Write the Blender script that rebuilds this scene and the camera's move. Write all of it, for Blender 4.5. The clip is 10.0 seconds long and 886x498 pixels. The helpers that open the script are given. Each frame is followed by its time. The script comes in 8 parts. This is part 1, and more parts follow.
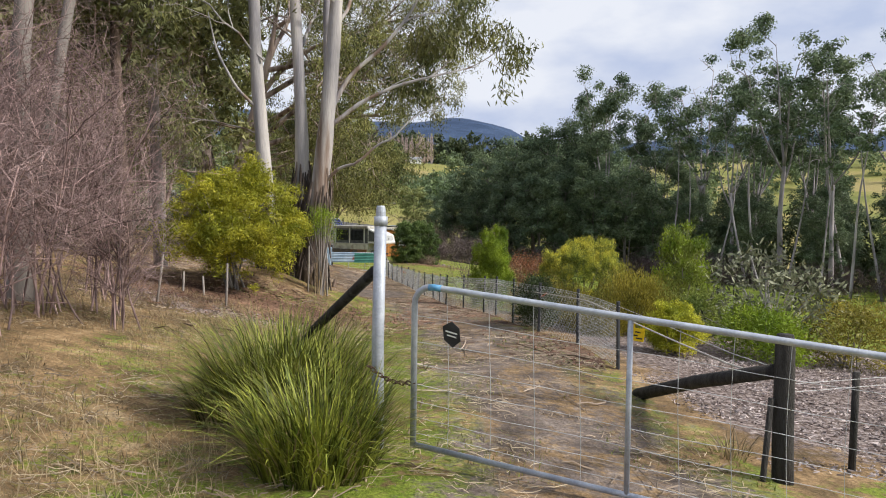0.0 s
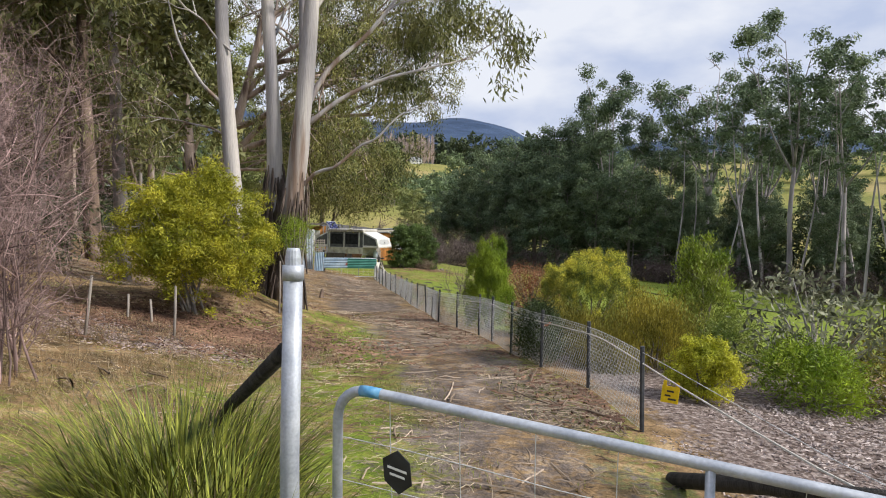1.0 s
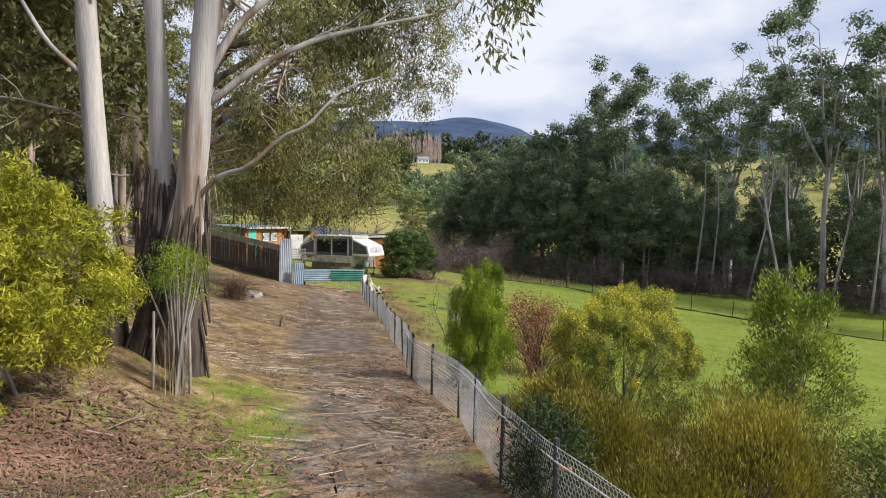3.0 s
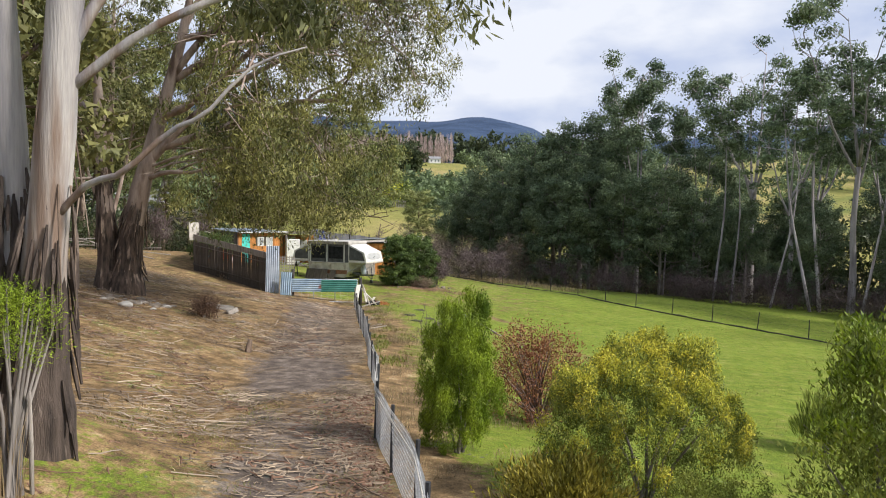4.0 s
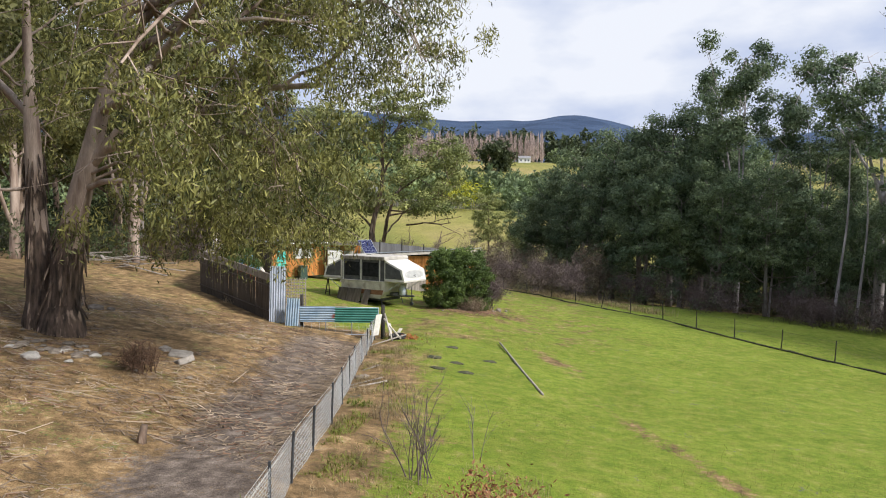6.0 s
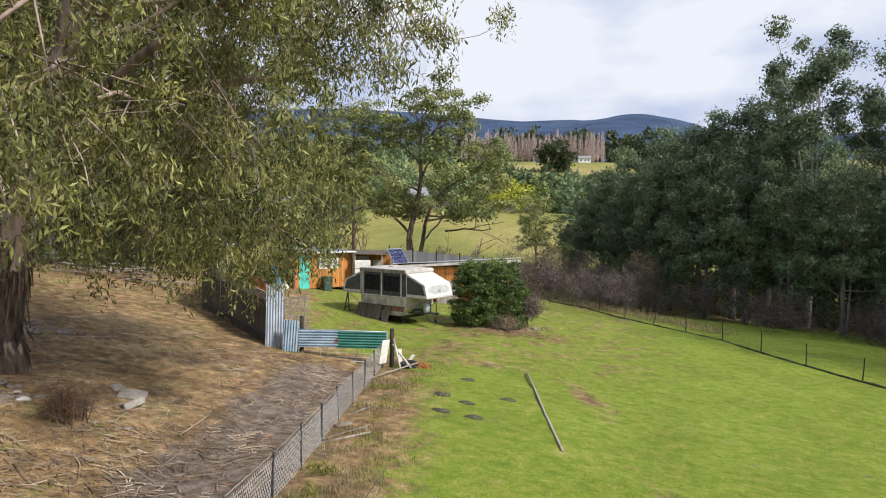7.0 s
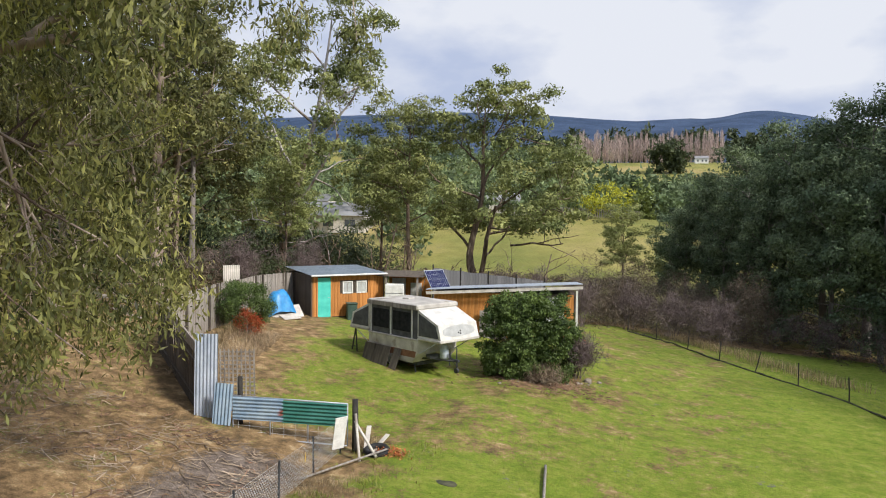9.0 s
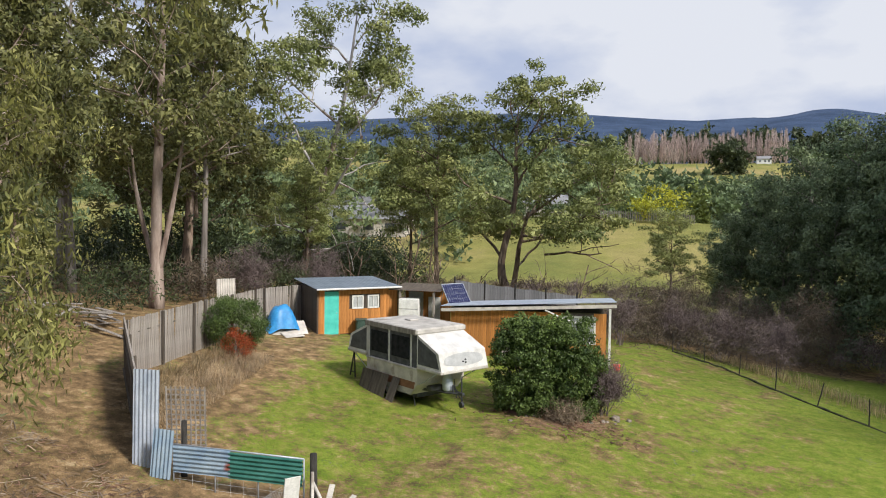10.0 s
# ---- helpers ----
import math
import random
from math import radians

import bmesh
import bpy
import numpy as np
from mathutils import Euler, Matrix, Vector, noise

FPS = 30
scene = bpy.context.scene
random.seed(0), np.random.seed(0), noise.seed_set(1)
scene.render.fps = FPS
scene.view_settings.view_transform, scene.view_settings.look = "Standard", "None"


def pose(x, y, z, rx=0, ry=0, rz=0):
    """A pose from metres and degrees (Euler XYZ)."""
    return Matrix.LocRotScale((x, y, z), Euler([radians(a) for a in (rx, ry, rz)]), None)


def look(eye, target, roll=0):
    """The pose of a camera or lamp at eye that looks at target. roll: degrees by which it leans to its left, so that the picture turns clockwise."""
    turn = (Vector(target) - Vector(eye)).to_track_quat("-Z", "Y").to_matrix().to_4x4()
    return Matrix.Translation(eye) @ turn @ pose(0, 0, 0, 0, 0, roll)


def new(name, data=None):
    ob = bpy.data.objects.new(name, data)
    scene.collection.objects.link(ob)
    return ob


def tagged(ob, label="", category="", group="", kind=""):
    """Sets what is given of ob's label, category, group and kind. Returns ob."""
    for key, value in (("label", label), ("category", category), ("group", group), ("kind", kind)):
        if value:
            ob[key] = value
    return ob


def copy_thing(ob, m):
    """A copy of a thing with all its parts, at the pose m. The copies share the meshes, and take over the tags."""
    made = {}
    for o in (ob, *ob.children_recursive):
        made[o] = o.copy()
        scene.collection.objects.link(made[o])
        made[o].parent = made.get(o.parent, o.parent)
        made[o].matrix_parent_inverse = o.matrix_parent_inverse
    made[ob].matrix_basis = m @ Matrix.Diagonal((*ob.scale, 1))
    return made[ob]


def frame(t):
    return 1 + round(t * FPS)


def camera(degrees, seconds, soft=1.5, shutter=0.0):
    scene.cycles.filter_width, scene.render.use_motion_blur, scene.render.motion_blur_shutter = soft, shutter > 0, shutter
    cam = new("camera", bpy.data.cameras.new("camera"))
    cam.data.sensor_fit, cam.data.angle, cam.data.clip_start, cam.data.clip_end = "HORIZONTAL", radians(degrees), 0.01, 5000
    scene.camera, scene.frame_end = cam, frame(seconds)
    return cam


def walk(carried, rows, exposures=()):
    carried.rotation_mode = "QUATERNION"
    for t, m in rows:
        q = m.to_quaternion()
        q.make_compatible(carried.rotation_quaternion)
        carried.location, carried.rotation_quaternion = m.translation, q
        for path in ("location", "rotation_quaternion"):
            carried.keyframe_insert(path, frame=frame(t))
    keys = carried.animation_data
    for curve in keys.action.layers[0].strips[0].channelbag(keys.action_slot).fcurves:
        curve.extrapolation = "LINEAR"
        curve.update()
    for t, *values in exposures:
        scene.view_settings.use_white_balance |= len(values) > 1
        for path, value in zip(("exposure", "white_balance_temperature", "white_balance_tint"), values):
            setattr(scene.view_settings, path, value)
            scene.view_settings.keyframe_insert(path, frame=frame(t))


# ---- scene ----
cam = camera(63.1, 10.0, soft=1.05)
METRES, EYE, TILT, LEAN, TURN = 33.0, 1.65, -2.4, -0.8, 0.0
ROWS = [
    (0.0, 0.0, 0.0, 0.0, 0.0, 0.0, 0.0),
    (0.5, 0.0034, 0.0282, 0.0048, 0.05, -0.01, 0.01),
    (1.0, 0.0072, 0.0579, 0.0093, 0.1, -0.0, -0.0),
    (1.5, 0.0112, 0.0907, 0.0135, 0.16, -0.01, 0.0),
    (2.0, 0.0151, 0.1266, 0.0171, 0.22, -0.0, 0.02),
    (2.5, 0.0199, 0.1656, 0.0215, 0.4, -0.03, 0.0),
    (3.0, 0.0262, 0.2072, 0.0268, 0.73, -0.04, -0.04),
    (4.5, 0.0558, 0.3436, 0.0442, 2.9, -0.06, -0.09),
    (5.0, 0.0698, 0.3947, 0.0503, 4.69, -0.06, -0.14),
    (5.5, 0.0844, 0.4481, 0.0572, 6.73, -0.08, -0.23),
    (6.0, 0.0992, 0.5032, 0.0645, 9.1, -0.08, -0.29),
    (7.5, 0.139, 0.6791, 0.0895, 16.22, -0.03, -0.52),
    (8.0, 0.1506, 0.7406, 0.0971, 18.49, 0.01, -0.61),
    (8.5, 0.1599, 0.8013, 0.1047, 20.58, 0.03, -0.72),
    (9.0, 0.167, 0.8608, 0.112, 22.7, 0.05, -0.82),
    (9.5, 0.1714, 0.9187, 0.1197, 24.84, 0.06, -1.01),
    (10.0, 0.1723, 0.9743, 0.1273, 27.0, 0.09, -1.12),
]
walk(cam, [(t, pose(0, 0, EYE, TILT, LEAN, TURN) @ pose(METRES * x, METRES * y, METRES * z, 90 + pitch, roll, yaw)) for t, x, y, z, yaw, pitch, roll in ROWS],
     [(0.0, 0.0), (2.0, 0.03), (3.0, 0.07), (5.0, 0.09), (6.5, 0.06), (8.5, -0.02), (10.0, -0.12)])

# ---- light: bright broken cloud, soft sun from the right ----
SUN_AZ, SUN_EL = radians(106), radians(39)      # azimuth clockwise from +y
world = bpy.data.worlds.new("sky")
scene.world = world
world.use_nodes = True
wn, wl = world.node_tree.nodes, world.node_tree.links
wn.clear()
w_out = wn.new("ShaderNodeOutputWorld")
w_bg = wn.new("ShaderNodeBackground")
w_sky = wn.new("ShaderNodeTexSky")
w_sky.sky_type, w_sky.sun_disc = "NISHITA", False
w_sky.sun_elevation, w_sky.sun_rotation = SUN_EL, SUN_AZ
w_co = wn.new("ShaderNodeTexCoord")
w_map = wn.new("ShaderNodeMapping")
w_map.inputs["Scale"].default_value = (1.6, 1.6, 3.6)
w_map.inputs["Location"].default_value = (0.35, 0.2, 0.1)
w_cloud = wn.new("ShaderNodeTexNoise")
w_cloud.inputs["Scale"].default_value, w_cloud.inputs["Detail"].default_value = 1.9, 7
w_cloud.inputs["Roughness"].default_value = 0.52
w_ramp = wn.new("ShaderNodeValToRGB")
w_ramp.color_ramp.elements[0].position, w_ramp.color_ramp.elements[1].position = 0.24, 0.40
w_tone = wn.new("ShaderNodeTexNoise")
w_tone.inputs["Scale"].default_value, w_tone.inputs["Detail"].default_value = 2.6, 6
w_tr = wn.new("ShaderNodeValToRGB")
w_tr.color_ramp.elements[0].position, w_tr.color_ramp.elements[1].position = 0.39, 0.60
w_tr.color_ramp.elements[0].color = (4.6, 5.3, 7.1, 1)
w_tr.color_ramp.elements[1].color = (7.4, 7.7, 8.45, 1)
w_mix = wn.new("ShaderNodeMix")
w_mix.data_type = "RGBA"
wl.new(w_co.outputs["Generated"], w_map.inputs["Vector"])
wl.new(w_map.outputs["Vector"], w_cloud.inputs["Vector"])
wl.new(w_map.outputs["Vector"], w_tone.inputs["Vector"])
wl.new(w_cloud.outputs["Fac"], w_ramp.inputs["Fac"])
wl.new(w_tone.outputs["Fac"], w_tr.inputs["Fac"])
wl.new(w_ramp.outputs["Color"], w_mix.inputs["Factor"])
wl.new(w_sky.outputs["Color"], w_mix.inputs["A"])
wl.new(w_tr.outputs["Color"], w_mix.inputs["B"])
wl.new(w_mix.outputs["Result"], w_bg.inputs["Color"])
w_bg.inputs["Strength"].default_value = 0.112
wl.new(w_bg.outputs["Background"], w_out.inputs["Surface"])

sun = new("sun", bpy.data.lights.new("sun", "SUN"))
sun.data.energy, sun.data.angle, sun.data.color = 4.9, radians(9), (1.0, 0.94, 0.85)
sun.matrix_world = look((40 * math.sin(SUN_AZ), 40 * math.cos(SUN_AZ), 40 * math.tan(SUN_EL)), (0, 0, 0))

# ---- materials ----
def rgb(c):
    return (*c, 1.0)


def material(name, c1, c2, scale=6.0, rough=0.8, bump=0.25, metal=0.0, stretch=(1, 1, 1), fine=40.0, wear=None, wear_at=0.62,
             island=0.0, each=0.0, through_light=0.0, gloss=0.4):
    """A two-scale procedural surface: c1 to c2 by broad noise, fine grain in value and relief, optional wear colour."""
    m = bpy.data.materials.new(name)
    m.use_nodes = True
    n, l = m.node_tree.nodes, m.node_tree.links
    p = n["Principled BSDF"]
    p.inputs["Roughness"].default_value, p.inputs["Metallic"].default_value = rough, metal
    p.inputs["Specular IOR Level"].default_value = gloss
    co, mp = n.new("ShaderNodeTexCoord"), n.new("ShaderNodeMapping")
    mp.inputs["Scale"].default_value = stretch
    l.new(co.outputs["Object"], mp.inputs["Vector"])
    big, small = n.new("ShaderNodeTexNoise"), n.new("ShaderNodeTexNoise")
    big.inputs["Scale"].default_value, big.inputs["Detail"].default_value = scale, 5
    small.inputs["Scale"].default_value, small.inputs["Detail"].default_value = fine, 4
    for t in (big, small):
        l.new(mp.outputs["Vector"], t.inputs["Vector"])
    ramp = n.new("ShaderNodeValToRGB")
    ramp.color_ramp.elements[0].position, ramp.color_ramp.elements[1].position = 0.32, 0.68
    ramp.color_ramp.elements[0].color, ramp.color_ramp.elements[1].color = rgb(c1), rgb(c2)
    l.new(big.outputs["Fac"], ramp.inputs["Fac"])
    colour = ramp.outputs["Color"]
    if wear:
        w, wr, wm = n.new("ShaderNodeTexNoise"), n.new("ShaderNodeValToRGB"), n.new("ShaderNodeMix")
        w.inputs["Scale"].default_value, w.inputs["Detail"].default_value = scale * 0.6, 7
        l.new(mp.outputs["Vector"], w.inputs["Vector"])
        wr.color_ramp.elements[0].position, wr.color_ramp.elements[1].position = wear_at, wear_at + 0.08
        l.new(w.outputs["Fac"], wr.inputs["Fac"])
        wm.data_type = "RGBA"
        l.new(wr.outputs["Color"], wm.inputs["Factor"])
        l.new(colour, wm.inputs["A"])
        wm.inputs["B"].default_value = rgb(wear)
        colour = wm.outputs["Result"]
    hsv = n.new("ShaderNodeHueSaturation")
    l.new(colour, hsv.inputs["Color"])
    grain = n.new("ShaderNodeMapRange")
    grain.inputs["To Min"].default_value, grain.inputs["To Max"].default_value = 0.72, 1.28
    l.new(small.outputs["Fac"], grain.inputs["Value"])
    value = grain.outputs["Result"]
    for amount, node, socket in ((island, "ShaderNodeNewGeometry", "Random Per Island"), (each, "ShaderNodeObjectInfo", "Random")):
        if amount:
            src, mr, mul = n.new(node), n.new("ShaderNodeMapRange"), n.new("ShaderNodeMath")
            mr.inputs["To Min"].default_value, mr.inputs["To Max"].default_value = 1 - amount, 1 + amount
            mul.operation = "MULTIPLY"
            l.new(src.outputs[socket], mr.inputs["Value"])
            l.new(value, mul.inputs[0])
            l.new(mr.outputs["Result"], mul.inputs[1])
            value = mul.outputs["Value"]
    l.new(value, hsv.inputs["Value"])
    l.new(hsv.outputs["Color"], p.inputs["Base Color"])
    if bump:
        b = n.new("ShaderNodeBump")
        b.inputs["Strength"].default_value, b.inputs["Distance"].default_value = bump, 0.02
        l.new(small.outputs["Fac"], b.inputs["Height"])
        l.new(b.outputs["Normal"], p.inputs["Normal"])
    if through_light:
        tr, mix = n.new("ShaderNodeBsdfTranslucent"), n.new("ShaderNodeMixShader")
        l.new(hsv.outputs["Color"], tr.inputs["Color"])
        mix.inputs["Fac"].default_value = through_light
        l.new(p.outputs["BSDF"], mix.inputs[1])
        l.new(tr.outputs["BSDF"], mix.inputs[2])
        l.new(mix.outputs["Shader"], n["Material Output"].inputs["Surface"])
    return m


def leafy(name, dark, light, scale=0.9, **kw):
    kw.setdefault("island", 0.45)
    kw.setdefault("each", 0.15)
    kw.setdefault("through_light", 0.26)
    return material(name, dark, light, scale=scale, rough=0.55, bump=0, fine=3.0, gloss=0.35, **kw)


GUM_LEAF = leafy("gum_leaf", (0.080, 0.098, 0.036), (0.23, 0.225, 0.082))
# tones spread wide so the colour carries sunlit leaves and shaded gaps
GUM_LEAF_BIG = leafy("gum_leaf_sunlit", (0.052, 0.070, 0.024), (0.37, 0.355, 0.115), scale=0.7, island=0.65, through_light=0.26)
MID_LEAF = leafy("open_gum_leaf", (0.14, 0.18, 0.062), (0.35, 0.37, 0.135), scale=0.4)
WOOD_LEAF = leafy("forest_leaf", (0.078, 0.126, 0.074), (0.200, 0.252, 0.130), scale=0.3, island=0.5, through_light=0.32)
WATTLE_LEAF = leafy("wattle_leaf", (0.20, 0.235, 0.020), (0.56, 0.52, 0.05), scale=1.9, through_light=0.36)
LEMON_LEAF = leafy("lemon_leaf", (0.28, 0.31, 0.02), (0.66, 0.62, 0.06), scale=2.0, through_light=0.35)
LIME_LEAF = leafy("lime_leaf", (0.10, 0.17, 0.012), (0.31, 0.40, 0.030), scale=2.0)
GOLD_LEAF = leafy("gold_tip_leaf", (0.27, 0.31, 0.035), (0.66, 0.58, 0.075), scale=1.8)
OLIVE_LEAF = leafy("olive_leaf", (0.11, 0.108, 0.016), (0.36, 0.30, 0.045), scale=1.9)
GREEN_LEAF = leafy("green_leaf", (0.095, 0.145, 0.026), (0.30, 0.335, 0.065), scale=1.9)
SILVER_LEAF = leafy("silver_leaf", (0.045, 0.06, 0.025), (0.33, 0.335, 0.22), scale=7.0, island=0.6, through_light=0.2)
IVY_LEAF = leafy("ivy_leaf", (0.042, 0.078, 0.022), (0.165, 0.235, 0.062), scale=1.8)
RUST_LEAF = leafy("rust_leaf", (0.22, 0.075, 0.04), (0.40, 0.20, 0.10), scale=2.0)
RED_LEAF = leafy("red_leaf", (0.30, 0.05, 0.02), (0.45, 0.12, 0.04), scale=2.0)
TUSSOCK = leafy("tussock_blade", (0.045, 0.075, 0.010), (0.30, 0.31, 0.05), scale=6.5, island=0.75, through_light=0.15)
STRAW = leafy("straw", (0.20, 0.15, 0.082), (0.42, 0.325, 0.19), scale=0.8, island=0.6)
GRASS = leafy("grass_blade", (0.135, 0.18, 0.028), (0.305, 0.29, 0.068), scale=0.35, island=0.28)
BARK_PALE = material("pale_gum_bark", (0.23, 0.22, 0.24), (0.55, 0.51, 0.475), scale=0.9, stretch=(3.5, 3.5, 0.30), fine=14, rough=0.75,
                     wear=(0.22, 0.155, 0.12), wear_at=0.545, bump=0.4)
BARK_ROUGH = material("rough_gum_bark", (0.050, 0.037, 0.030), (0.25, 0.178, 0.135), scale=2.0, stretch=(2.2, 2.2, 0.6), fine=20, rough=0.9,
                      wear=(0.40, 0.315, 0.255), wear_at=0.56, bump=0.9)
BARK_MAUVE = material("mauve_grey_bark", (0.21, 0.185, 0.20), (0.48, 0.44, 0.46), scale=1.2, stretch=(3, 3, 0.3), fine=14, rough=0.85, bump=0.4, each=0.3)
DARK_TWIG = material("dark_twig", (0.085, 0.062, 0.062), (0.20, 0.155, 0.15), scale=1.5, fine=20, rough=0.8, bump=0)
BARK_PINK = material("pinkish_gum_bark", (0.19, 0.135, 0.11), (0.50, 0.41, 0.355), scale=1.1, stretch=(2.4, 2.4, 0.45), fine=14, rough=0.85, wear=(0.11, 0.072, 0.055), wear_at=0.55, bump=0.7)
BARK_SCALY = material("scaly_gum_bark", (0.026, 0.020, 0.017), (0.17, 0.122, 0.096), scale=3.2, stretch=(2.6, 2.6, 0.55), fine=26, rough=0.92,
                      wear=(0.42, 0.32, 0.255), wear_at=0.585, bump=1.2)
BARK_DARK = material("dark_flaking_bark", (0.034, 0.026, 0.023), (0.13, 0.098, 0.082), scale=2.2, stretch=(5, 5, 0.5), fine=26, rough=0.92,
                     wear=(0.30, 0.235, 0.20), wear_at=0.61, bump=1.0)
BARK_GREY = material("grey_bark", (0.13, 0.115, 0.105), (0.30, 0.27, 0.25), scale=1.2, stretch=(3, 3, 0.3), fine=14, rough=0.85, bump=0.5)
TWIG = material("purple_twig", (0.075, 0.045, 0.043), (0.42, 0.30, 0.285), scale=1.5, fine=20, rough=0.8, bump=0, island=0.55)
STICK = material("fallen_stick", (0.085, 0.056, 0.038), (0.34, 0.265, 0.19), scale=0.9, fine=30, rough=0.85, bump=0.2, island=0.45)
GALV = material("galvanised_steel", (0.33, 0.36, 0.42), (0.50, 0.53, 0.58), scale=9, rough=0.58, metal=0.4, fine=70, bump=0.08,
                wear=(0.30, 0.28, 0.26), wear_at=0.70)
WIRE = material("fence_wire", (0.44, 0.45, 0.46), (0.66, 0.67, 0.68), scale=9, rough=0.55, metal=0.1, bump=0)
DARK_TIMBER = material("tarred_timber", (0.018, 0.017, 0.016), (0.06, 0.055, 0.05), scale=5, stretch=(3, 3, 0.6), fine=40, rough=0.9, bump=0.9)
DARK_STEEL = material("dark_steel_post", (0.035, 0.038, 0.045), (0.085, 0.09, 0.10), scale=8, rough=0.6, metal=0.3, bump=0.15)
GREY_TIMBER = material("weathered_timber", (0.20, 0.175, 0.155), (0.42, 0.385, 0.35), scale=3, stretch=(6, 6, 0.5), fine=30, rough=0.88, bump=0.5,
                       each=0.14, wear=(0.13, 0.11, 0.10), wear_at=0.68)
STONE = material("pale_stone", (0.32, 0.30, 0.28), (0.56, 0.54, 0.51), scale=5, fine=40, rough=0.9, bump=0.6, each=0.2)


def ground_material():
    """Dry grass that gives way to green, bare track, mulch and far pasture by the cover laid over the ground."""
    m = bpy.data.materials.new("ground_cover")
    m.use_nodes = True
    n, l = m.node_tree.nodes, m.node_tree.links
    p = n["Principled BSDF"]
    p.inputs["Roughness"].default_value, p.inputs["Specular IOR Level"].default_value = 0.95, 0.15
    co = n.new("ShaderNodeTexCoord")

    def tex(scale, detail=6, stretch=None):
        t = n.new("ShaderNodeTexNoise")
        t.inputs["Scale"].default_value, t.inputs["Detail"].default_value = scale, detail
        t.inputs["Roughness"].default_value = 0.62
        src = co.outputs["Object"]
        if stretch:
            mp = n.new("ShaderNodeMapping")
            mp.inputs["Scale"].default_value = stretch
            l.new(src, mp.inputs["Vector"])
            src = mp.outputs["Vector"]
        l.new(src, t.inputs["Vector"])
        return t.outputs["Fac"]

    def tones(fac, *stops):
        r = n.new("ShaderNodeValToRGB")
        e = r.color_ramp.elements
        while len(e) < len(stops):
            e.new(0.5)
        for k, (at, c) in zip(e, stops):
            k.position, k.color = at, rgb(c)
        l.new(fac, r.inputs["Fac"])
        return r.outputs["Color"]

    def blend(fac, a, b):
        x = n.new("ShaderNodeMix")
        x.data_type = "RGBA"
        l.new(fac, x.inputs["Factor"])
        l.new(a, x.inputs["A"])
        l.new(b, x.inputs["B"])
        return x.outputs["Result"]

    patch, mid, grit, far_patch = tex(0.45), tex(2.6, 9), tex(38.0, 5), tex(0.03, 8)
    break_up, fleck = tex(0.9, 10), tex(11.0, 6)
    dry = tones(mid, (0.32, (0.100, 0.074, 0.040)), (0.46, (0.192, 0.127, 0.066)), (0.58, (0.312, 0.208, 0.108)), (0.70, (0.46, 0.345, 0.205)))
    green = tones(mid, (0.28, (0.108, 0.162, 0.020)), (0.44, (0.154, 0.211, 0.026)), (0.58, (0.198, 0.236, 0.038)), (0.74, (0.29, 0.268, 0.088)))
    dirt = tones(mid, (0.3, (0.066, 0.053, 0.046)), (0.5, (0.152, 0.122, 0.104)), (0.7, (0.28, 0.232, 0.20)))
    mulch = tones(tex(14.0), (0.35, (0.05, 0.035, 0.028)), (0.5, (0.17, 0.13, 0.115)), (0.68, (0.42, 0.36, 0.33)))
    litter = tones(tex(9.0), (0.3, (0.10, 0.055, 0.035)), (0.52, (0.27, 0.185, 0.12)), (0.72, (0.46, 0.35, 0.27)))
    gold = tones(far_patch, (0.38, (0.15, 0.17, 0.045)), (0.5, (0.25, 0.235, 0.07)), (0.62, (0.33, 0.27, 0.115)))
    # blue of distance haze is put into the far hills' own colour
    hazy_bushland = tones(tex(0.012, 12), (0.35, (0.024, 0.046, 0.095)), (0.6, (0.050, 0.082, 0.150)))
    surface = dry
    for name, colour, sharp in (("cover_near", (litter, green, mulch), 0.5), ("cover_far", (dirt, gold, hazy_bushland), 0.5)):
        a = n.new("ShaderNodeAttribute")
        a.attribute_name = name
        s = n.new("ShaderNodeSeparateColor")
        l.new(a.outputs["Color"], s.inputs["Color"])
        for ch, c in zip(("Red", "Green", "Blue"), colour):
            wob, add, edge = n.new("ShaderNodeMath"), n.new("ShaderNodeMath"), n.new("ShaderNodeMapRange")
            wob.operation, add.operation = "MULTIPLY_ADD", "ADD"
            l.new(break_up, wob.inputs[0])
            wob.inputs[1].default_value, wob.inputs[2].default_value = 1.7, -0.85 - 0.75
            speck = n.new("ShaderNodeMath")
            speck.operation = "MULTIPLY_ADD"
            l.new(fleck, speck.inputs[0])
            speck.inputs[1].default_value = 1.5
            l.new(wob.outputs["Value"], speck.inputs[2])
            l.new(speck.outputs["Value"], add.inputs[0])
            l.new(s.outputs[ch], add.inputs[1])
            edge.interpolation_type = "SMOOTHSTEP"
            edge.inputs["From Min"].default_value, edge.inputs["From Max"].default_value = 0.30, 0.72
            l.new(add.outputs["Value"], edge.inputs["Value"])
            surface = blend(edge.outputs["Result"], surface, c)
    hsv, grain = n.new("ShaderNodeHueSaturation"), n.new("ShaderNodeMapRange")
    grain.inputs["From Min"].default_value, grain.inputs["From Max"].default_value = 0.28, 0.72
    grain.inputs["To Min"].default_value, grain.inputs["To Max"].default_value = 0.50, 1.50
    l.new(grit, grain.inputs["Value"])
    pr, mul = n.new("ShaderNodeMapRange"), n.new("ShaderNodeMath")
    pr.inputs["To Min"].default_value, pr.inputs["To Max"].default_value = 0.66, 1.28
    l.new(patch, pr.inputs["Value"])
    mul.operation = "MULTIPLY"
    l.new(grain.outputs["Result"], mul.inputs[0])
    l.new(pr.outputs["Result"], mul.inputs[1])
    tuft, tm = n.new("ShaderNodeMapRange"), n.new("ShaderNodeMath")
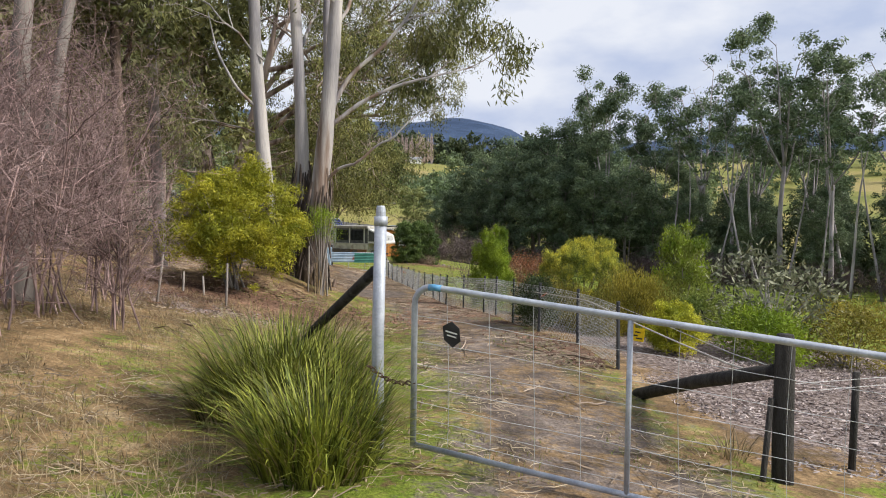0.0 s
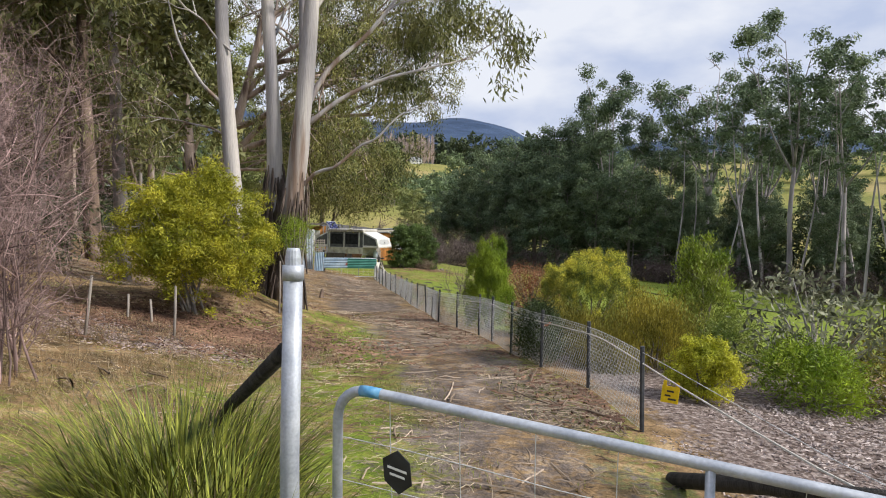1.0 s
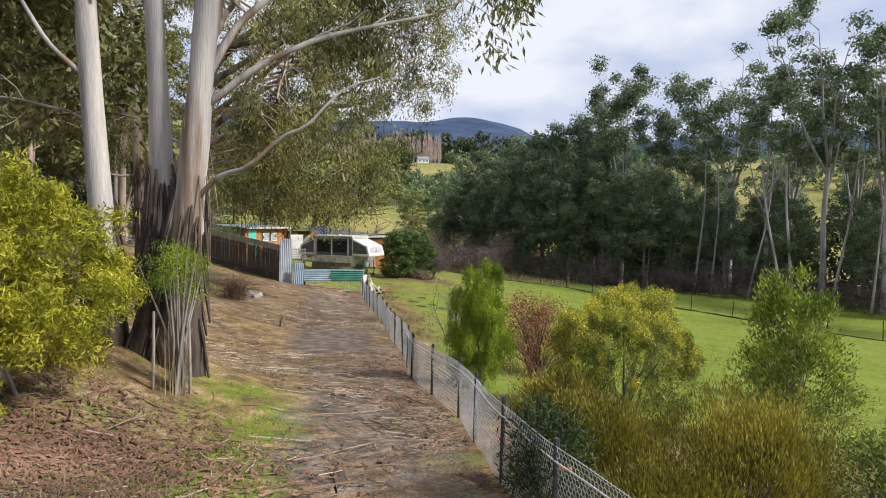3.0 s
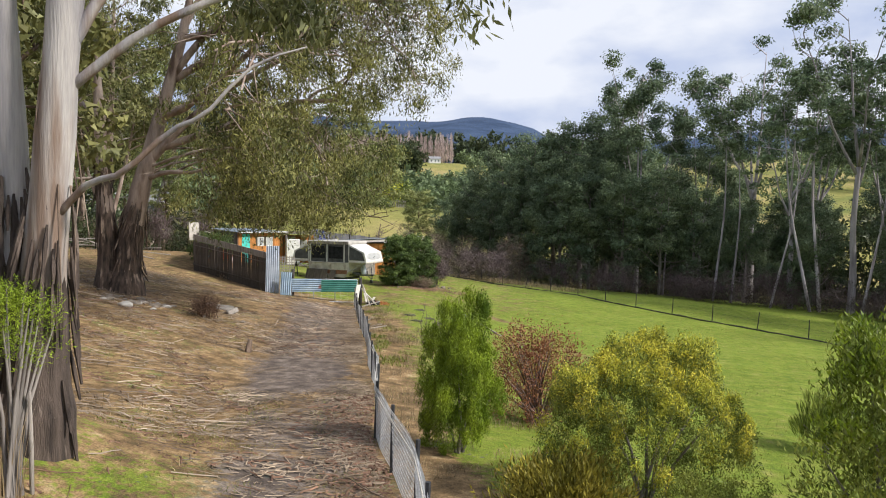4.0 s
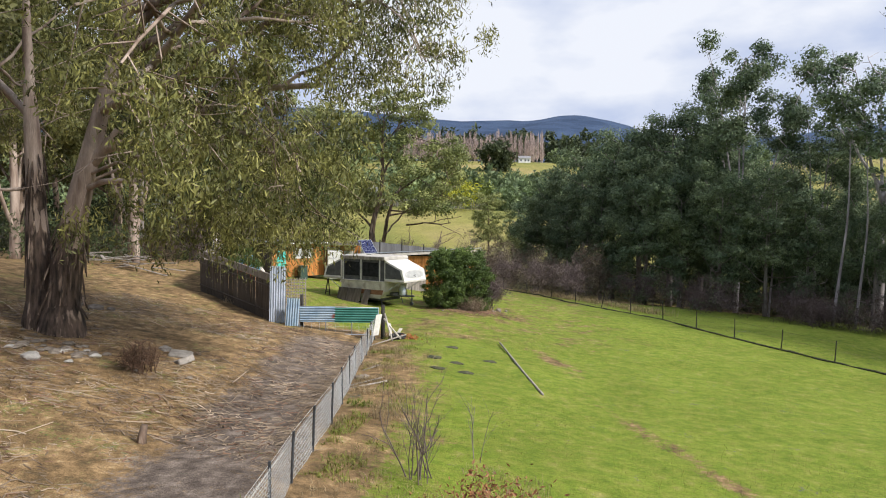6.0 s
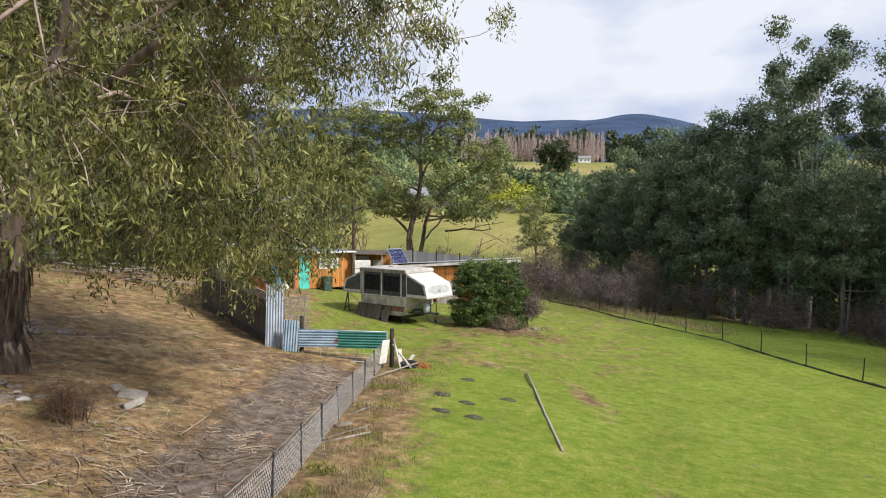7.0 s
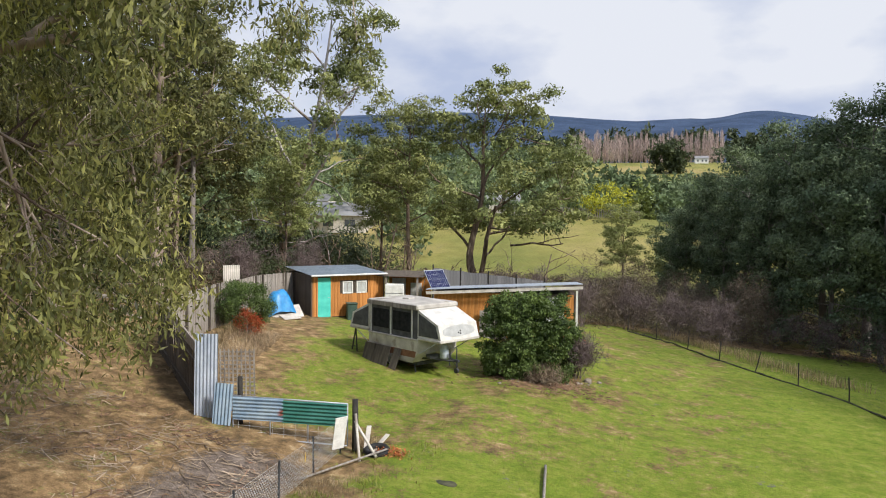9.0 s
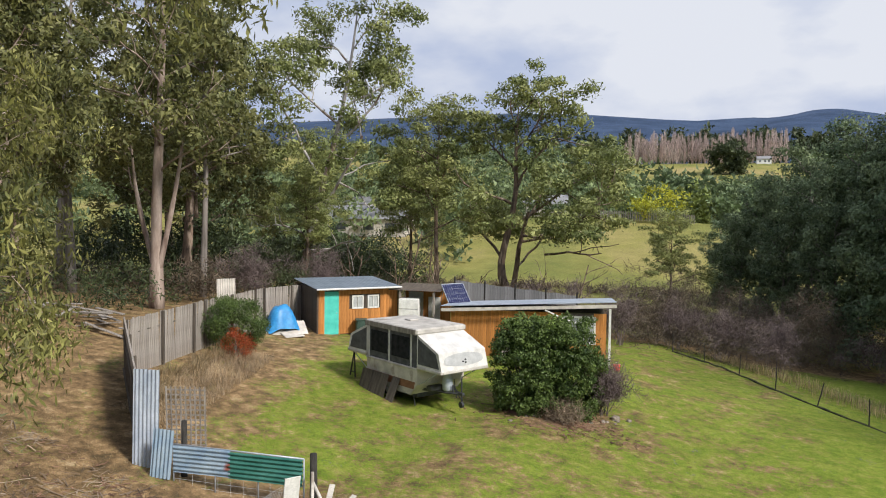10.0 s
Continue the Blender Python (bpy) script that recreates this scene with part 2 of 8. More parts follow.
    tuft.inputs["From Min"].default_value, tuft.inputs["From Max"].default_value = 0.3, 0.7
    tuft.inputs["To Min"].default_value, tuft.inputs["To Max"].default_value = 0.82, 1.18
    l.new(tex(9.0, 8), tuft.inputs["Value"])
    tm.operation = "MULTIPLY"
    l.new(mul.outputs["Value"], tm.inputs[0])
    l.new(tuft.outputs["Result"], tm.inputs[1])
    l.new(tm.outputs["Value"], hsv.inputs["Value"])
    l.new(surface, hsv.inputs["Color"])
    l.new(hsv.outputs["Color"], p.inputs["Base Color"])
    b = n.new("ShaderNodeBump")
    b.inputs["Strength"].default_value, b.inputs["Distance"].default_value = 0.7, 0.04
    l.new(tex(22.0, 8), b.inputs["Height"])
    l.new(b.outputs["Normal"], p.inputs["Normal"])
    return m


GROUND = ground_material()

# ---- ground ----
def along(v, stops):
    return np.interp(v, [s[0] for s in stops], [s[1] for s in stops])


RISE = [(-80, 2.2), (-5, 0.35), (5, 0), (10, -0.2), (15, -0.42), (20.6, -0.82), (26.6, -1.2), (30, -1.3), (36.5, -1.55), (45, -1.75), (52, -1.75),
        (60, -1.7), (70, -2.1), (85, -3.5), (95, -3.3), (112, -0.8), (140, 4.0), (150, 4.2), (200, 3.0), (300, 9), (450, 35), (700, 55), (1200, 100), (1700, 150)]


def height(x, y):
    """Height of the ground: it falls away ahead, banks up on one side and dips on the other, and rises again across the valley."""
    x, y = np.asarray(x, float), np.asarray(y, float)
    z = along(y, RISE)
    d = np.maximum(along(y, [(10, -2), (30, -4), (100, -4)]) - x, 0)
    z = z + along(y, [(0, 0.2), (15, 0.2), (35, 0.19), (42, 0.17), (60, 0.1), (100, 0.05)]) * np.where(d < 16, d, 16 + 0.3 * np.minimum(d - 16, 60))
    d = np.maximum(x - along(y, [(6, 0), (10, 1.6), (13, 2), (20, 0), (30, -1), (45, -2)]), 0)
    z = z - along(y, [(6, 0.75), (10, 0.6), (20, 0.8), (45, 1)]) * (0.12 * np.minimum(d, 6) + 0.06 * np.clip(d - 6, 0, 25))
    z = z + 0.65 * np.exp(-((x + 4) / 2.2) ** 2 - ((y - 17.5) / 2.4) ** 2)
    far = np.clip((y - 1500) / 900, 0, 1)
    ridge = 165 / (1 + np.exp((x - 330) / 90)) + 45 * np.exp(-((x - 110) / 220) ** 2) + 60 * np.exp(-((x - 1300) / 500) ** 2)
    z = z + far * far * (3 - 2 * far) * ridge
    side = np.clip((np.abs(x) - 120) / 600, 0, 1)
    z = z + 45 * side * np.clip((y + 100) / 400, 0, 1)
    return z


def ground_z(x, y):
    return float(height(x, y))


FENCE = [(5.2, 2.5), (9.0, 2.25), (10.95, 2.1), (12.4, 1.68), (14.3, 1.3), (16.9, 0.98), (20.6, 0.12), (24.0, -0.25), (27.6, -0.92), (31.5, -1.5),
         (33.4, -1.85), (37.0, -2.55), (44.3, -3.85)]
TRACK = [(4, 1.1), (7.3, 1.0), (16, -0.15), (20, -0.95), (25, -2.1), (31, -3.2), (38, -4.35), (44, -5.2)]


def build_ground():
    fx = np.arange(-21, 21.01, 0.3)
    fy = np.arange(-4, 72.01, 0.3)
    out = [26, 31, 37, 45, 56, 70, 90, 120, 160, 220, 300, 420, 600, 850, 1200, 1700, 2400, 3300, 4400]
    xs = np.r_[[-v for v in reversed(out)], fx, out]
    ys = np.r_[[-4400, -2000, -800, -300, -120, -60, -30, -15, -8], fy,
               [74, 77, 81, 86, 92, 100, 110, 120, 132, 145, 160, 175, 190, 210, 240, 280, 330, 390, 450, 540, 660, 800, 1000, 1200, 1450, 1600, 1750,
                1900, 2050, 2200, 2400, 2800, 3400, 4200]]
    X, Y = np.meshgrid(xs, ys)
    rough = np.array([[noise.noise((x * 0.9, y * 0.9, 0)) * 0.035 + noise.noise((x * 0.2, y * 0.2, 5)) * 0.08 for x in xs] for y in ys])
    hilly = np.array([[noise.noise((x * 0.0016, y * 0.0016, 3)) * 60 + noise.noise((x * 0.006, y * 0.006, 8)) * 14 for x in xs] for y in ys])
    Z = height(X, Y) + rough + hilly * np.clip((Y - 500) / 1500, 0, 1)
    nx, ny = len(xs), len(ys)
    verts = np.stack([X, Y, Z], -1).reshape(-1, 3)
    i = (np.arange(ny - 1)[:, None] * nx + np.arange(nx - 1)[None]).reshape(-1)
    faces = np.stack([i, i + 1, i + nx + 1, i + nx], -1)
    me = bpy.data.meshes.new("ground")
    me.from_pydata(verts.tolist(), [], faces.tolist())
    fence, track = along(Y, FENCE), along(Y, TRACK)
    bell = lambda v, w: np.exp(-(v / w) ** 2)
    past = np.clip((X - fence) / 1.2, 0, 1)
    near = np.zeros((*X.shape, 4))
    far = np.zeros((*X.shape, 4))
    under = bell(np.hypot((X + 3.9) * 0.85, (Y - 14.4) * 1.1), 2.3) * 1.1 + 0.5 * bell(X - fence + 0.7, 0.8) * ((Y > 13) & (Y < 42))
    under = under + 0.24 * (X < track - 1.2) * np.clip((Y - 17) / 4, 0, 1) * np.clip((44 - Y) / 4, 0, 1)
    under = under + 0.75 * bell(np.hypot(X + 1.5, (Y - 54.9) * 1.2), 2.0) + 0.8 * bell(np.hypot(X + 4.6, (Y - 52.6) * 1.5), 1.2)
    near[..., 0] = np.clip(under, 0, 1)
    lawn = np.clip(past * np.clip((Y - 15) / 5, 0, 1) * np.where(Y < 42, np.clip((X - fence - 0.3) / 1.5, 0.35, 1), 1), 0, 1)
    lawn = lawn * (1 - 0.30 * np.clip((Y - 45) / 4, 0, 1) * np.clip((9 - X) / 5, 0, 1))
    yard = np.clip((X + 15.1 + 0.42 * (Y - 58)) / 3.6, 0, 1) * np.clip((Y - 44.5) / 1.5, 0, 1) * 0.70
    verge = 0.50 * np.clip((21 - Y) / 6, 0, 1) * bell(X - track + 0.6, 2.8) * (X < fence) + 0.23 * (X < fence)
    bare = 0.68 * bell(X - fence - 1.6, 1.1) * bell(Y - 38, 8) + 1.0 * bell(X - 3.3 + 0.3 * (Y - 44), 0.55) * bell(Y - 44, 2.2) + 0.5 * bell(X + 1.2, 1.6) * bell(Y - 46.5, 0.8) + 0.75 * bell(X - 4.8 - 0.345 * (37 - Y), 0.38) * bell(Y - 32.5, 5.5)
    fringe = 0.75 * np.clip(X - 2.5, 0, 1) * (Y < 5.4) * (Y > -60) * (X < 300) + 0.85 * np.clip((X - 8.2) / 1.5, 0, 1) * (Y >= 5.4) * (Y < 21)
    lawn_off = 1 - 0.8 * bell(np.hypot(X + 1.3, (Y - 55.0) * 1.2), 2.0)
    near[..., 1] = lawn_off * np.clip(-bare * (X > fence) * 0.75 + np.maximum(np.maximum(np.maximum(lawn, fringe), yard) * (Y < 76), verge * (np.abs(X - track) > 0.5)), 0, 1) * 0.92
    near[..., 1] = np.where(near[..., 1] > 0.75, near[..., 1] + 1.9 * (near[..., 1] - 0.75), near[..., 1])
    near[..., 2] = np.clip((X - fence - 0.1) / 0.5, 0, 1) * np.clip((15.5 - Y) / 2, 0, 1) * np.clip((Y - 5.5) / 1, 0, 1) * np.clip((8.5 - X) / 2, 0, 1) * 0.95
    far[..., 0] = np.clip(1.1 - np.abs(X - track) / 1.5, 0, 0.60) * (Y < 43) * (Y > 3.5) + 0.25 * bell(X - track, 2.0) * (Y > 24) * (Y < 42)
    far[..., 1] = np.clip((Y - 78) / 8, 0, 1) * (Y < 620)
    # the haze-tinted colour covers the far slopes and ridge
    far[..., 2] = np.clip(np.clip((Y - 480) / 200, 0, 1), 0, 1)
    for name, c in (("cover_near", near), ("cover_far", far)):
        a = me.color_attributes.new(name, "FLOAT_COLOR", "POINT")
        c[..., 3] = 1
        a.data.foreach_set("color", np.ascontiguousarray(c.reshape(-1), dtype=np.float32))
    me.polygons.foreach_set("use_smooth", np.ones(len(me.polygons), dtype=bool))
    me.materials.append(GROUND)
    return tagged(new("ground", me), "dry and green grass ground with a worn dirt track", "ground", kind="structure")


ground = build_ground()

# ---- mesh helpers ----
rng = np.random.default_rng(7)


class Soup:
    """Vertices and faces gathered piece by piece for one mesh."""

    def __init__(self):
        self.v, self.f, self.n = [], [], 0

    def add(self, verts, faces):
        verts, faces = np.asarray(verts, float).reshape(-1, 3), np.asarray(faces, int)
        self.v.append(verts)
        self.f.extend((faces + self.n).tolist())
        self.n += len(verts)
        return self

    def tube(self, pts, radii, sides=6, caps=True):
        pts = np.asarray(pts, float)
        radii = np.broadcast_to(np.asarray(radii, float), len(pts))
        t = np.gradient(pts, axis=0)
        t /= np.linalg.norm(t, axis=1)[:, None] + 1e-9
        ref = np.array([0.31, 0.17, 0.93]) if abs(t[:, 2]).mean() < 0.8 else np.array([0.93, 0.17, 0.31])
        a = np.cross(t, ref)
        a /= np.linalg.norm(a, axis=1)[:, None] + 1e-9
        b = np.cross(t, a)
        ang = np.arange(sides) * 2 * np.pi / sides
        ring = pts[:, None] + radii[:, None, None] * (np.cos(ang)[None, :, None] * a[:, None] + np.sin(ang)[None, :, None] * b[:, None])
        i, j = np.arange(len(pts) - 1)[:, None] * sides, np.arange(sides)[None]
        k = (j + 1) % sides
        self.add(ring.reshape(-1, 3), np.stack([i + j, i + k, i + sides + k, i + sides + j], -1).reshape(-1, 4))
        if caps:
            base = self.n - len(pts) * sides
            self.f.append([base + s for s in range(sides)][::-1])
            self.f.append([base + (len(pts) - 1) * sides + s for s in range(sides)])
        return self

    def box(self, centre, size, turn=None, bevel=0.0):
        """A box, its upright edges and rims chamfered by bevel."""
        c, (a, b, h) = np.asarray(centre, float), np.asarray(size, float) / 2
        if bevel <= 0:
            v = np.array([(x, y, z) for z in (-h, h) for x, y in ((-a, -b), (a, -b), (a, b), (-a, b))])
            f = [(0, 3, 2, 1), (4, 5, 6, 7), (0, 1, 5, 4), (1, 2, 6, 5), (2, 3, 7, 6), (3, 0, 4, 7)]
        else:
            e = min(bevel, 0.45 * min(2 * a, 2 * b, 2 * h))
            ring = lambda p, q, z: [(-p + e, -q, z), (p - e, -q, z), (p, -q + e, z), (p, q - e, z), (p - e, q, z), (-p + e, q, z), (-p, q - e, z), (-p, -q + e, z)]
            v = np.array(ring(a - e, b - e, -h) + ring(a, b, -h + e) + ring(a, b, h - e) + ring(a - e, b - e, h))
            f = [tuple(range(7, -1, -1)), tuple(range(24, 32))]
            f += [(r * 8 + s, r * 8 + (s + 1) % 8, r * 8 + 8 + (s + 1) % 8, r * 8 + 8 + s) for r in range(3) for s in range(8)]
        if turn is not None:
            v = v @ np.array(turn.to_3x3()).T
        base = self.n
        self.v.append(v + c)
        self.n += len(v)
        self.f.extend([base + q for q in face] for face in f)
        return self

    def mesh(self, name, mat, smooth=False):
        me = bpy.data.meshes.new(name)
        me.from_pydata(np.concatenate(self.v).tolist() if self.v else [], [], self.f)
        if smooth:
            me.polygons.foreach_set("use_smooth", np.ones(len(me.polygons), dtype=bool))
        me.materials.append(mat)
        return me


def fast_mesh(name, verts, faces, mat, smooth=False):
    """A mesh of faces with one and the same number of corners, from arrays."""
    me = bpy.data.meshes.new(name)
    corners = faces.shape[1]
    me.vertices.add(len(verts))
    me.vertices.foreach_set("co", np.ascontiguousarray(verts, dtype=np.float32).reshape(-1))
    me.loops.add(faces.size)
    me.loops.foreach_set("vertex_index", np.ascontiguousarray(faces, dtype=np.int32).reshape(-1))
    me.polygons.add(len(faces))
    me.polygons.foreach_set("loop_start", np.arange(0, faces.size, corners, dtype=np.int32))
    me.update(calc_edges=True)
    if smooth:
        me.polygons.foreach_set("use_smooth", np.ones(len(faces), dtype=bool))
    me.materials.append(mat)
    return me


def thing(name, label, category, m=None, group="", kind=""):
    ob = tagged(new(name), label, category, group, kind)
    ob.empty_display_size = 0.2
    if m is not None:
        ob.matrix_basis = m
    return ob


def part(name, shape, mat, parent, label="", m=None, smooth=False):
    """One mesh object under a thing or part, from a Soup or a ready mesh."""
    me = shape.mesh(name, mat, smooth) if isinstance(shape, Soup) else shape
    ob = new(name, me)
    ob.parent = parent
    if m is not None:
        ob.matrix_basis = m
    return tagged(ob, label)


def solo(name, shape, mat, label, category, m=None, smooth=False, group="", kind=""):
    """A thing that is one mesh."""
    me = shape.mesh(name, mat, smooth) if isinstance(shape, Soup) else shape
    ob = tagged(new(name, me), label, category, group, kind)
    if m is not None:
        ob.matrix_basis = m
    return ob


def unit(v):
    v = np.asarray(v, float)
    return v / (np.linalg.norm(v, axis=-1, keepdims=True) + 1e-9)


def leaf_mesh(name, centres, spread, per, length, width, mat, droop=0.6, outward=None, simple=False):
    """Many small leaves in clusters round the centres; each leaf a folded diamond that hangs by droop."""
    c = np.repeat(np.asarray(centres, float), per, axis=0)
    k = len(c)
    off = rng.normal(size=(k, 3)) * np.array(spread if np.ndim(spread) else (spread, spread, spread * 0.8)) * 0.6
    p = c + off
    way = unit(rng.normal(size=(k, 3)) + np.array([0, 0, -1]) * droop * 2.2)
    if outward is not None:
        way = unit(way + np.repeat(outward, per, axis=0))
    side = unit(np.cross(way, rng.normal(size=(k, 3))))
    size = rng.uniform(0.65, 1.3, (k, 1))
    a, b = way * length * size, side * width * size * 0.5
    if simple:
        v = np.stack([p + b, p + a, p - b + a * 0.25], 1).reshape(-1, 3)
        return fast_mesh(name, v, np.arange(3 * k).reshape(-1, 3), mat)
    v = np.stack([p, p + a * 0.45 + b, p + a, p + a * 0.45 - b], 1).reshape(-1, 3)
    return fast_mesh(name, v, np.arange(4 * k).reshape(-1, 4), mat)


def puff_mesh(name, heads, radii, per, length, width, mat, flat=0.7, loose=0.5, droop=0.0, simple=False):
    """Leaves massed in rounded clumps: they lie roughly along each clump's skin, thicker above than below."""
    heads = np.asarray(heads, float)
    n = np.maximum((per * (np.asarray(radii) / np.mean(radii)) ** 1.6), 6).astype(int)
    c, r = np.repeat(heads, n, axis=0), np.repeat(radii, n)
    k = len(c)
    d = unit(rng.normal(size=(k, 3)))
    d[:, 2] = np.where((d[:, 2] < 0) & (rng.random(k) < 0.45), -d[:, 2], d[:, 2])
    bump = 1 + 0.28 * np.sin(d[:, 0] * 4 + c[:, 1] * 3) * np.cos(d[:, 1] * 4 + c[:, 0] * 3)
    p = c + d * (r * bump * rng.random(k) ** 0.4)[:, None] * np.array([1, 1, flat])
    nrm = unit(d * np.array([1, 1, 1 / flat]) + rng.normal(size=(k, 3)) * loose)
    way = unit(np.cross(nrm, rng.normal(size=(k, 3))) + np.array([0, 0, -droop]))
    side = unit(np.cross(nrm, way))
    size = rng.uniform(0.6, 1.35, (k, 1))
    a, b = way * length * size * 0.5, side * width * size * 0.5
    if simple:
        v = np.stack([p - a + b * 1.3, p + a, p - a * 0.7 - b * 1.3], 1).reshape(-1, 3)
        return fast_mesh(name, v, np.arange(3 * k).reshape(-1, 3), mat)
    v = np.stack([p - a, p + b + a * 0.2, p + a, p - b + a * 0.2], 1).reshape(-1, 3)
    return fast_mesh(name, v, np.arange(4 * k).reshape(-1, 4), mat)


def spread_out(tips, n):
    """n of the tips, picked far apart from one another."""
    pick = [int(rng.integers(len(tips)))]
    d = ((tips - tips[pick[0]]) ** 2).sum(-1)
    for _ in range(min(n, len(tips)) - 1):
        pick.append(int(np.argmax(d * rng.uniform(0.6, 1.0, len(d)))))
        d = np.minimum(d, ((tips - tips[pick[-1]]) ** 2).sum(-1))
    return tips[pick]


def bent(start, way, length, steps, wander, pull):
    """A polyline that wanders as it grows; pull bends it up (plus) or down."""
    pts, d, p = [np.array(start, float)], unit(np.array(way, float)), np.array(start, float)
    for _ in range(steps):
        d = unit(d + rng.normal(size=3) * wander + np.array([0, 0, pull]))
        p = p + d * length / steps
        pts.append(p)
    return np.array(pts), d


LOW = [None]        # boughs droop no lower than this height above the foot, where it is set


def raised(pts):
    if LOW[0] is not None:
        z = pts[:, 2]
        pts[:, 2] = np.where(z < LOW[0], LOW[0] + 0.25 * (z - LOW[0]), z)
    return pts


def grow(soup, tips, start, way, length, radius, levels, kids, wander=0.12, pull=0.04, spread=0.9, shrink=0.55, bare=0.35, sides=6):
    if levels == 0 and sides <= 0:
        pts, _ = bent(start, way, length, 3, wander, pull)
        pts = raised(pts)
        tips.extend((pts[-1], pts[-2], pts[1]))
        return
    pts, _ = bent(start, way, length, 5 if levels else 3, wander, pull)
    pts = raised(pts)
    soup.tube(pts, np.linspace(radius, radius * (0.5 if levels else 0.3), len(pts)), max(3, sides if levels else 3) if sides > 0 else 4, caps=False)
    if not levels:
        tips.extend((pts[-1], pts[-2], pts[2]))
        return
    for k in range(kids):
        f = bare + (1 - bare) * (k + rng.uniform(0.2, 0.9)) / kids
        q = min(f, 0.999) * (len(pts) - 1)
        i = int(q)
        at = pts[i] + (pts[i + 1] - pts[i]) * (q - i)
        along_d = unit(pts[i + 1] - pts[i])
        out = unit(np.cross(along_d, rng.normal(size=3)))
        grow(soup, tips, at, unit(along_d * (1 - 0.45 * spread) + out * spread), length * shrink * rng.uniform(0.75, 1.25), radius * 0.5 * (1.15 - 0.4 * f),
             levels - 1, kids, wander * 1.15, pull, spread, shrink, 0.3, sides if sides <= 0 else max(3, sides - 1))

# ---- trees ----
def gum(name, label, trunks, boughs, leaf, bark, leaf_size=(0.16, 0.04), per=26, cluster=0.42, levels=2, kids=4, droop=0.75, m=None, category="gum tree", sides=9,
        pull=0.02, spread=0.95, shrink=0.55, sub=1.0, simple=False, skirt=0, floor=0.0, clear=None, back=None, puff=None, flat=0.7, bunched=False, skirt_bark=None, skirt_top=(1.75, 2.1, 1.5)):
    """A gum tree: trunks as (points, radii), boughs as (start, way, length, radius), finer limbs and hanging leaves grown on the boughs."""
    ob = thing(name, label, category, m)
    wood, tips, paths = Soup(), [], []
    for pts, radii in trunks:
        pts = np.array(pts, float)
        t = np.linspace(0, 1, 14)
        s = np.linspace(0, 1, len(pts))
        fine = np.stack([np.interp(t, s, pts[:, k]) for k in range(3)], -1)
        fine[1:-1] = (fine[:-2] + 2 * fine[1:-1] + fine[2:]) / 4
        rr = np.interp(t, s, radii) * rng.uniform(0.94, 1.06, len(t))
        wood.tube(fine, rr, sides)
        paths.append((fine, rr))
    LOW[0] = floor or None
    for start, way, length, radius in boughs:
        grow(wood, tips, start, way, length, radius, levels, kids, 0.16, pull, spread, shrink, sides=-1 if simple else 6)
    part("trunk", wood, bark, ob, smooth=True)
    if skirt:
        rough_foot = Soup()
        for (line, rr), top in zip(paths[:skirt], skirt_top):
            zz = np.linspace(-0.25, top, 9)
            path = np.stack([np.interp(zz, line[:, 2], line[:, k]) for k in range(3)], -1)
            rough_foot.tube(path, np.interp(zz, line[:, 2], rr) * (1.07 + 0.16 * np.exp(-np.maximum(zz, 0) * 2.5) + rng.normal(size=9) * 0.03) * np.r_[np.ones(8), 0.9], 11)
            for j in range(64):
                a, z0, ln = rng.uniform(0, 2 * np.pi), rng.uniform(0.2, top + 0.2) if j < 26 else rng.uniform(top - 0.1, top + 0.75), rng.uniform(0.3, 0.9)
                c = np.array([np.interp(z0, line[:, 2], line[:, k]) for k in range(3)])
                e = np.array([np.interp(z0 - ln, line[:, 2], line[:, k]) for k in range(3)])
                r0, r1 = np.interp(z0, line[:, 2], rr) * 1.12, np.interp(z0 - ln, line[:, 2], rr) * 1.42
                o = np.array([math.cos(a), math.sin(a), 0])
                rough_foot.tube([c + o * r0, (c + e) / 2 + o * (r0 + r1) * 0.5, e + o * r1], [0.012, 0.03, 0.014], 4)
        part("rough_bark", rough_foot, skirt_bark or BARK_DARK, ob, "dark flaking bark at the foot")
    tips = np.array(tips)
    LOW[0] = None
    if clear:
        tips = tips[~((tips[:, 0] < clear[0]) & (tips[:, 2] < clear[1]))]
    if back:
        tips = tips[~((tips[:, 1] > back[0] - back[1] * tips[:, 0]) & (tips[:, 2] < back[2]))]
    if sub < 1:
        tips = tips[rng.random(len(tips)) < sub]
    if puff:
        count, radius = puff
        centre = tips[rng.choice(len(tips), min(count, len(tips)), replace=False)] if bunched else spread_out(tips, count)
        crown = puff_mesh("crown", centre, radius * rng.uniform(0.6, 1.35, len(centre)), per, *leaf_size, leaf, flat, droop=droop, simple=simple)
        part("crown", crown, leaf, ob)
        return ob
    part("crown", leaf_mesh("crown", tips, cluster, per, *leaf_size, leaf, droop, simple=simple), leaf, ob)
    return ob


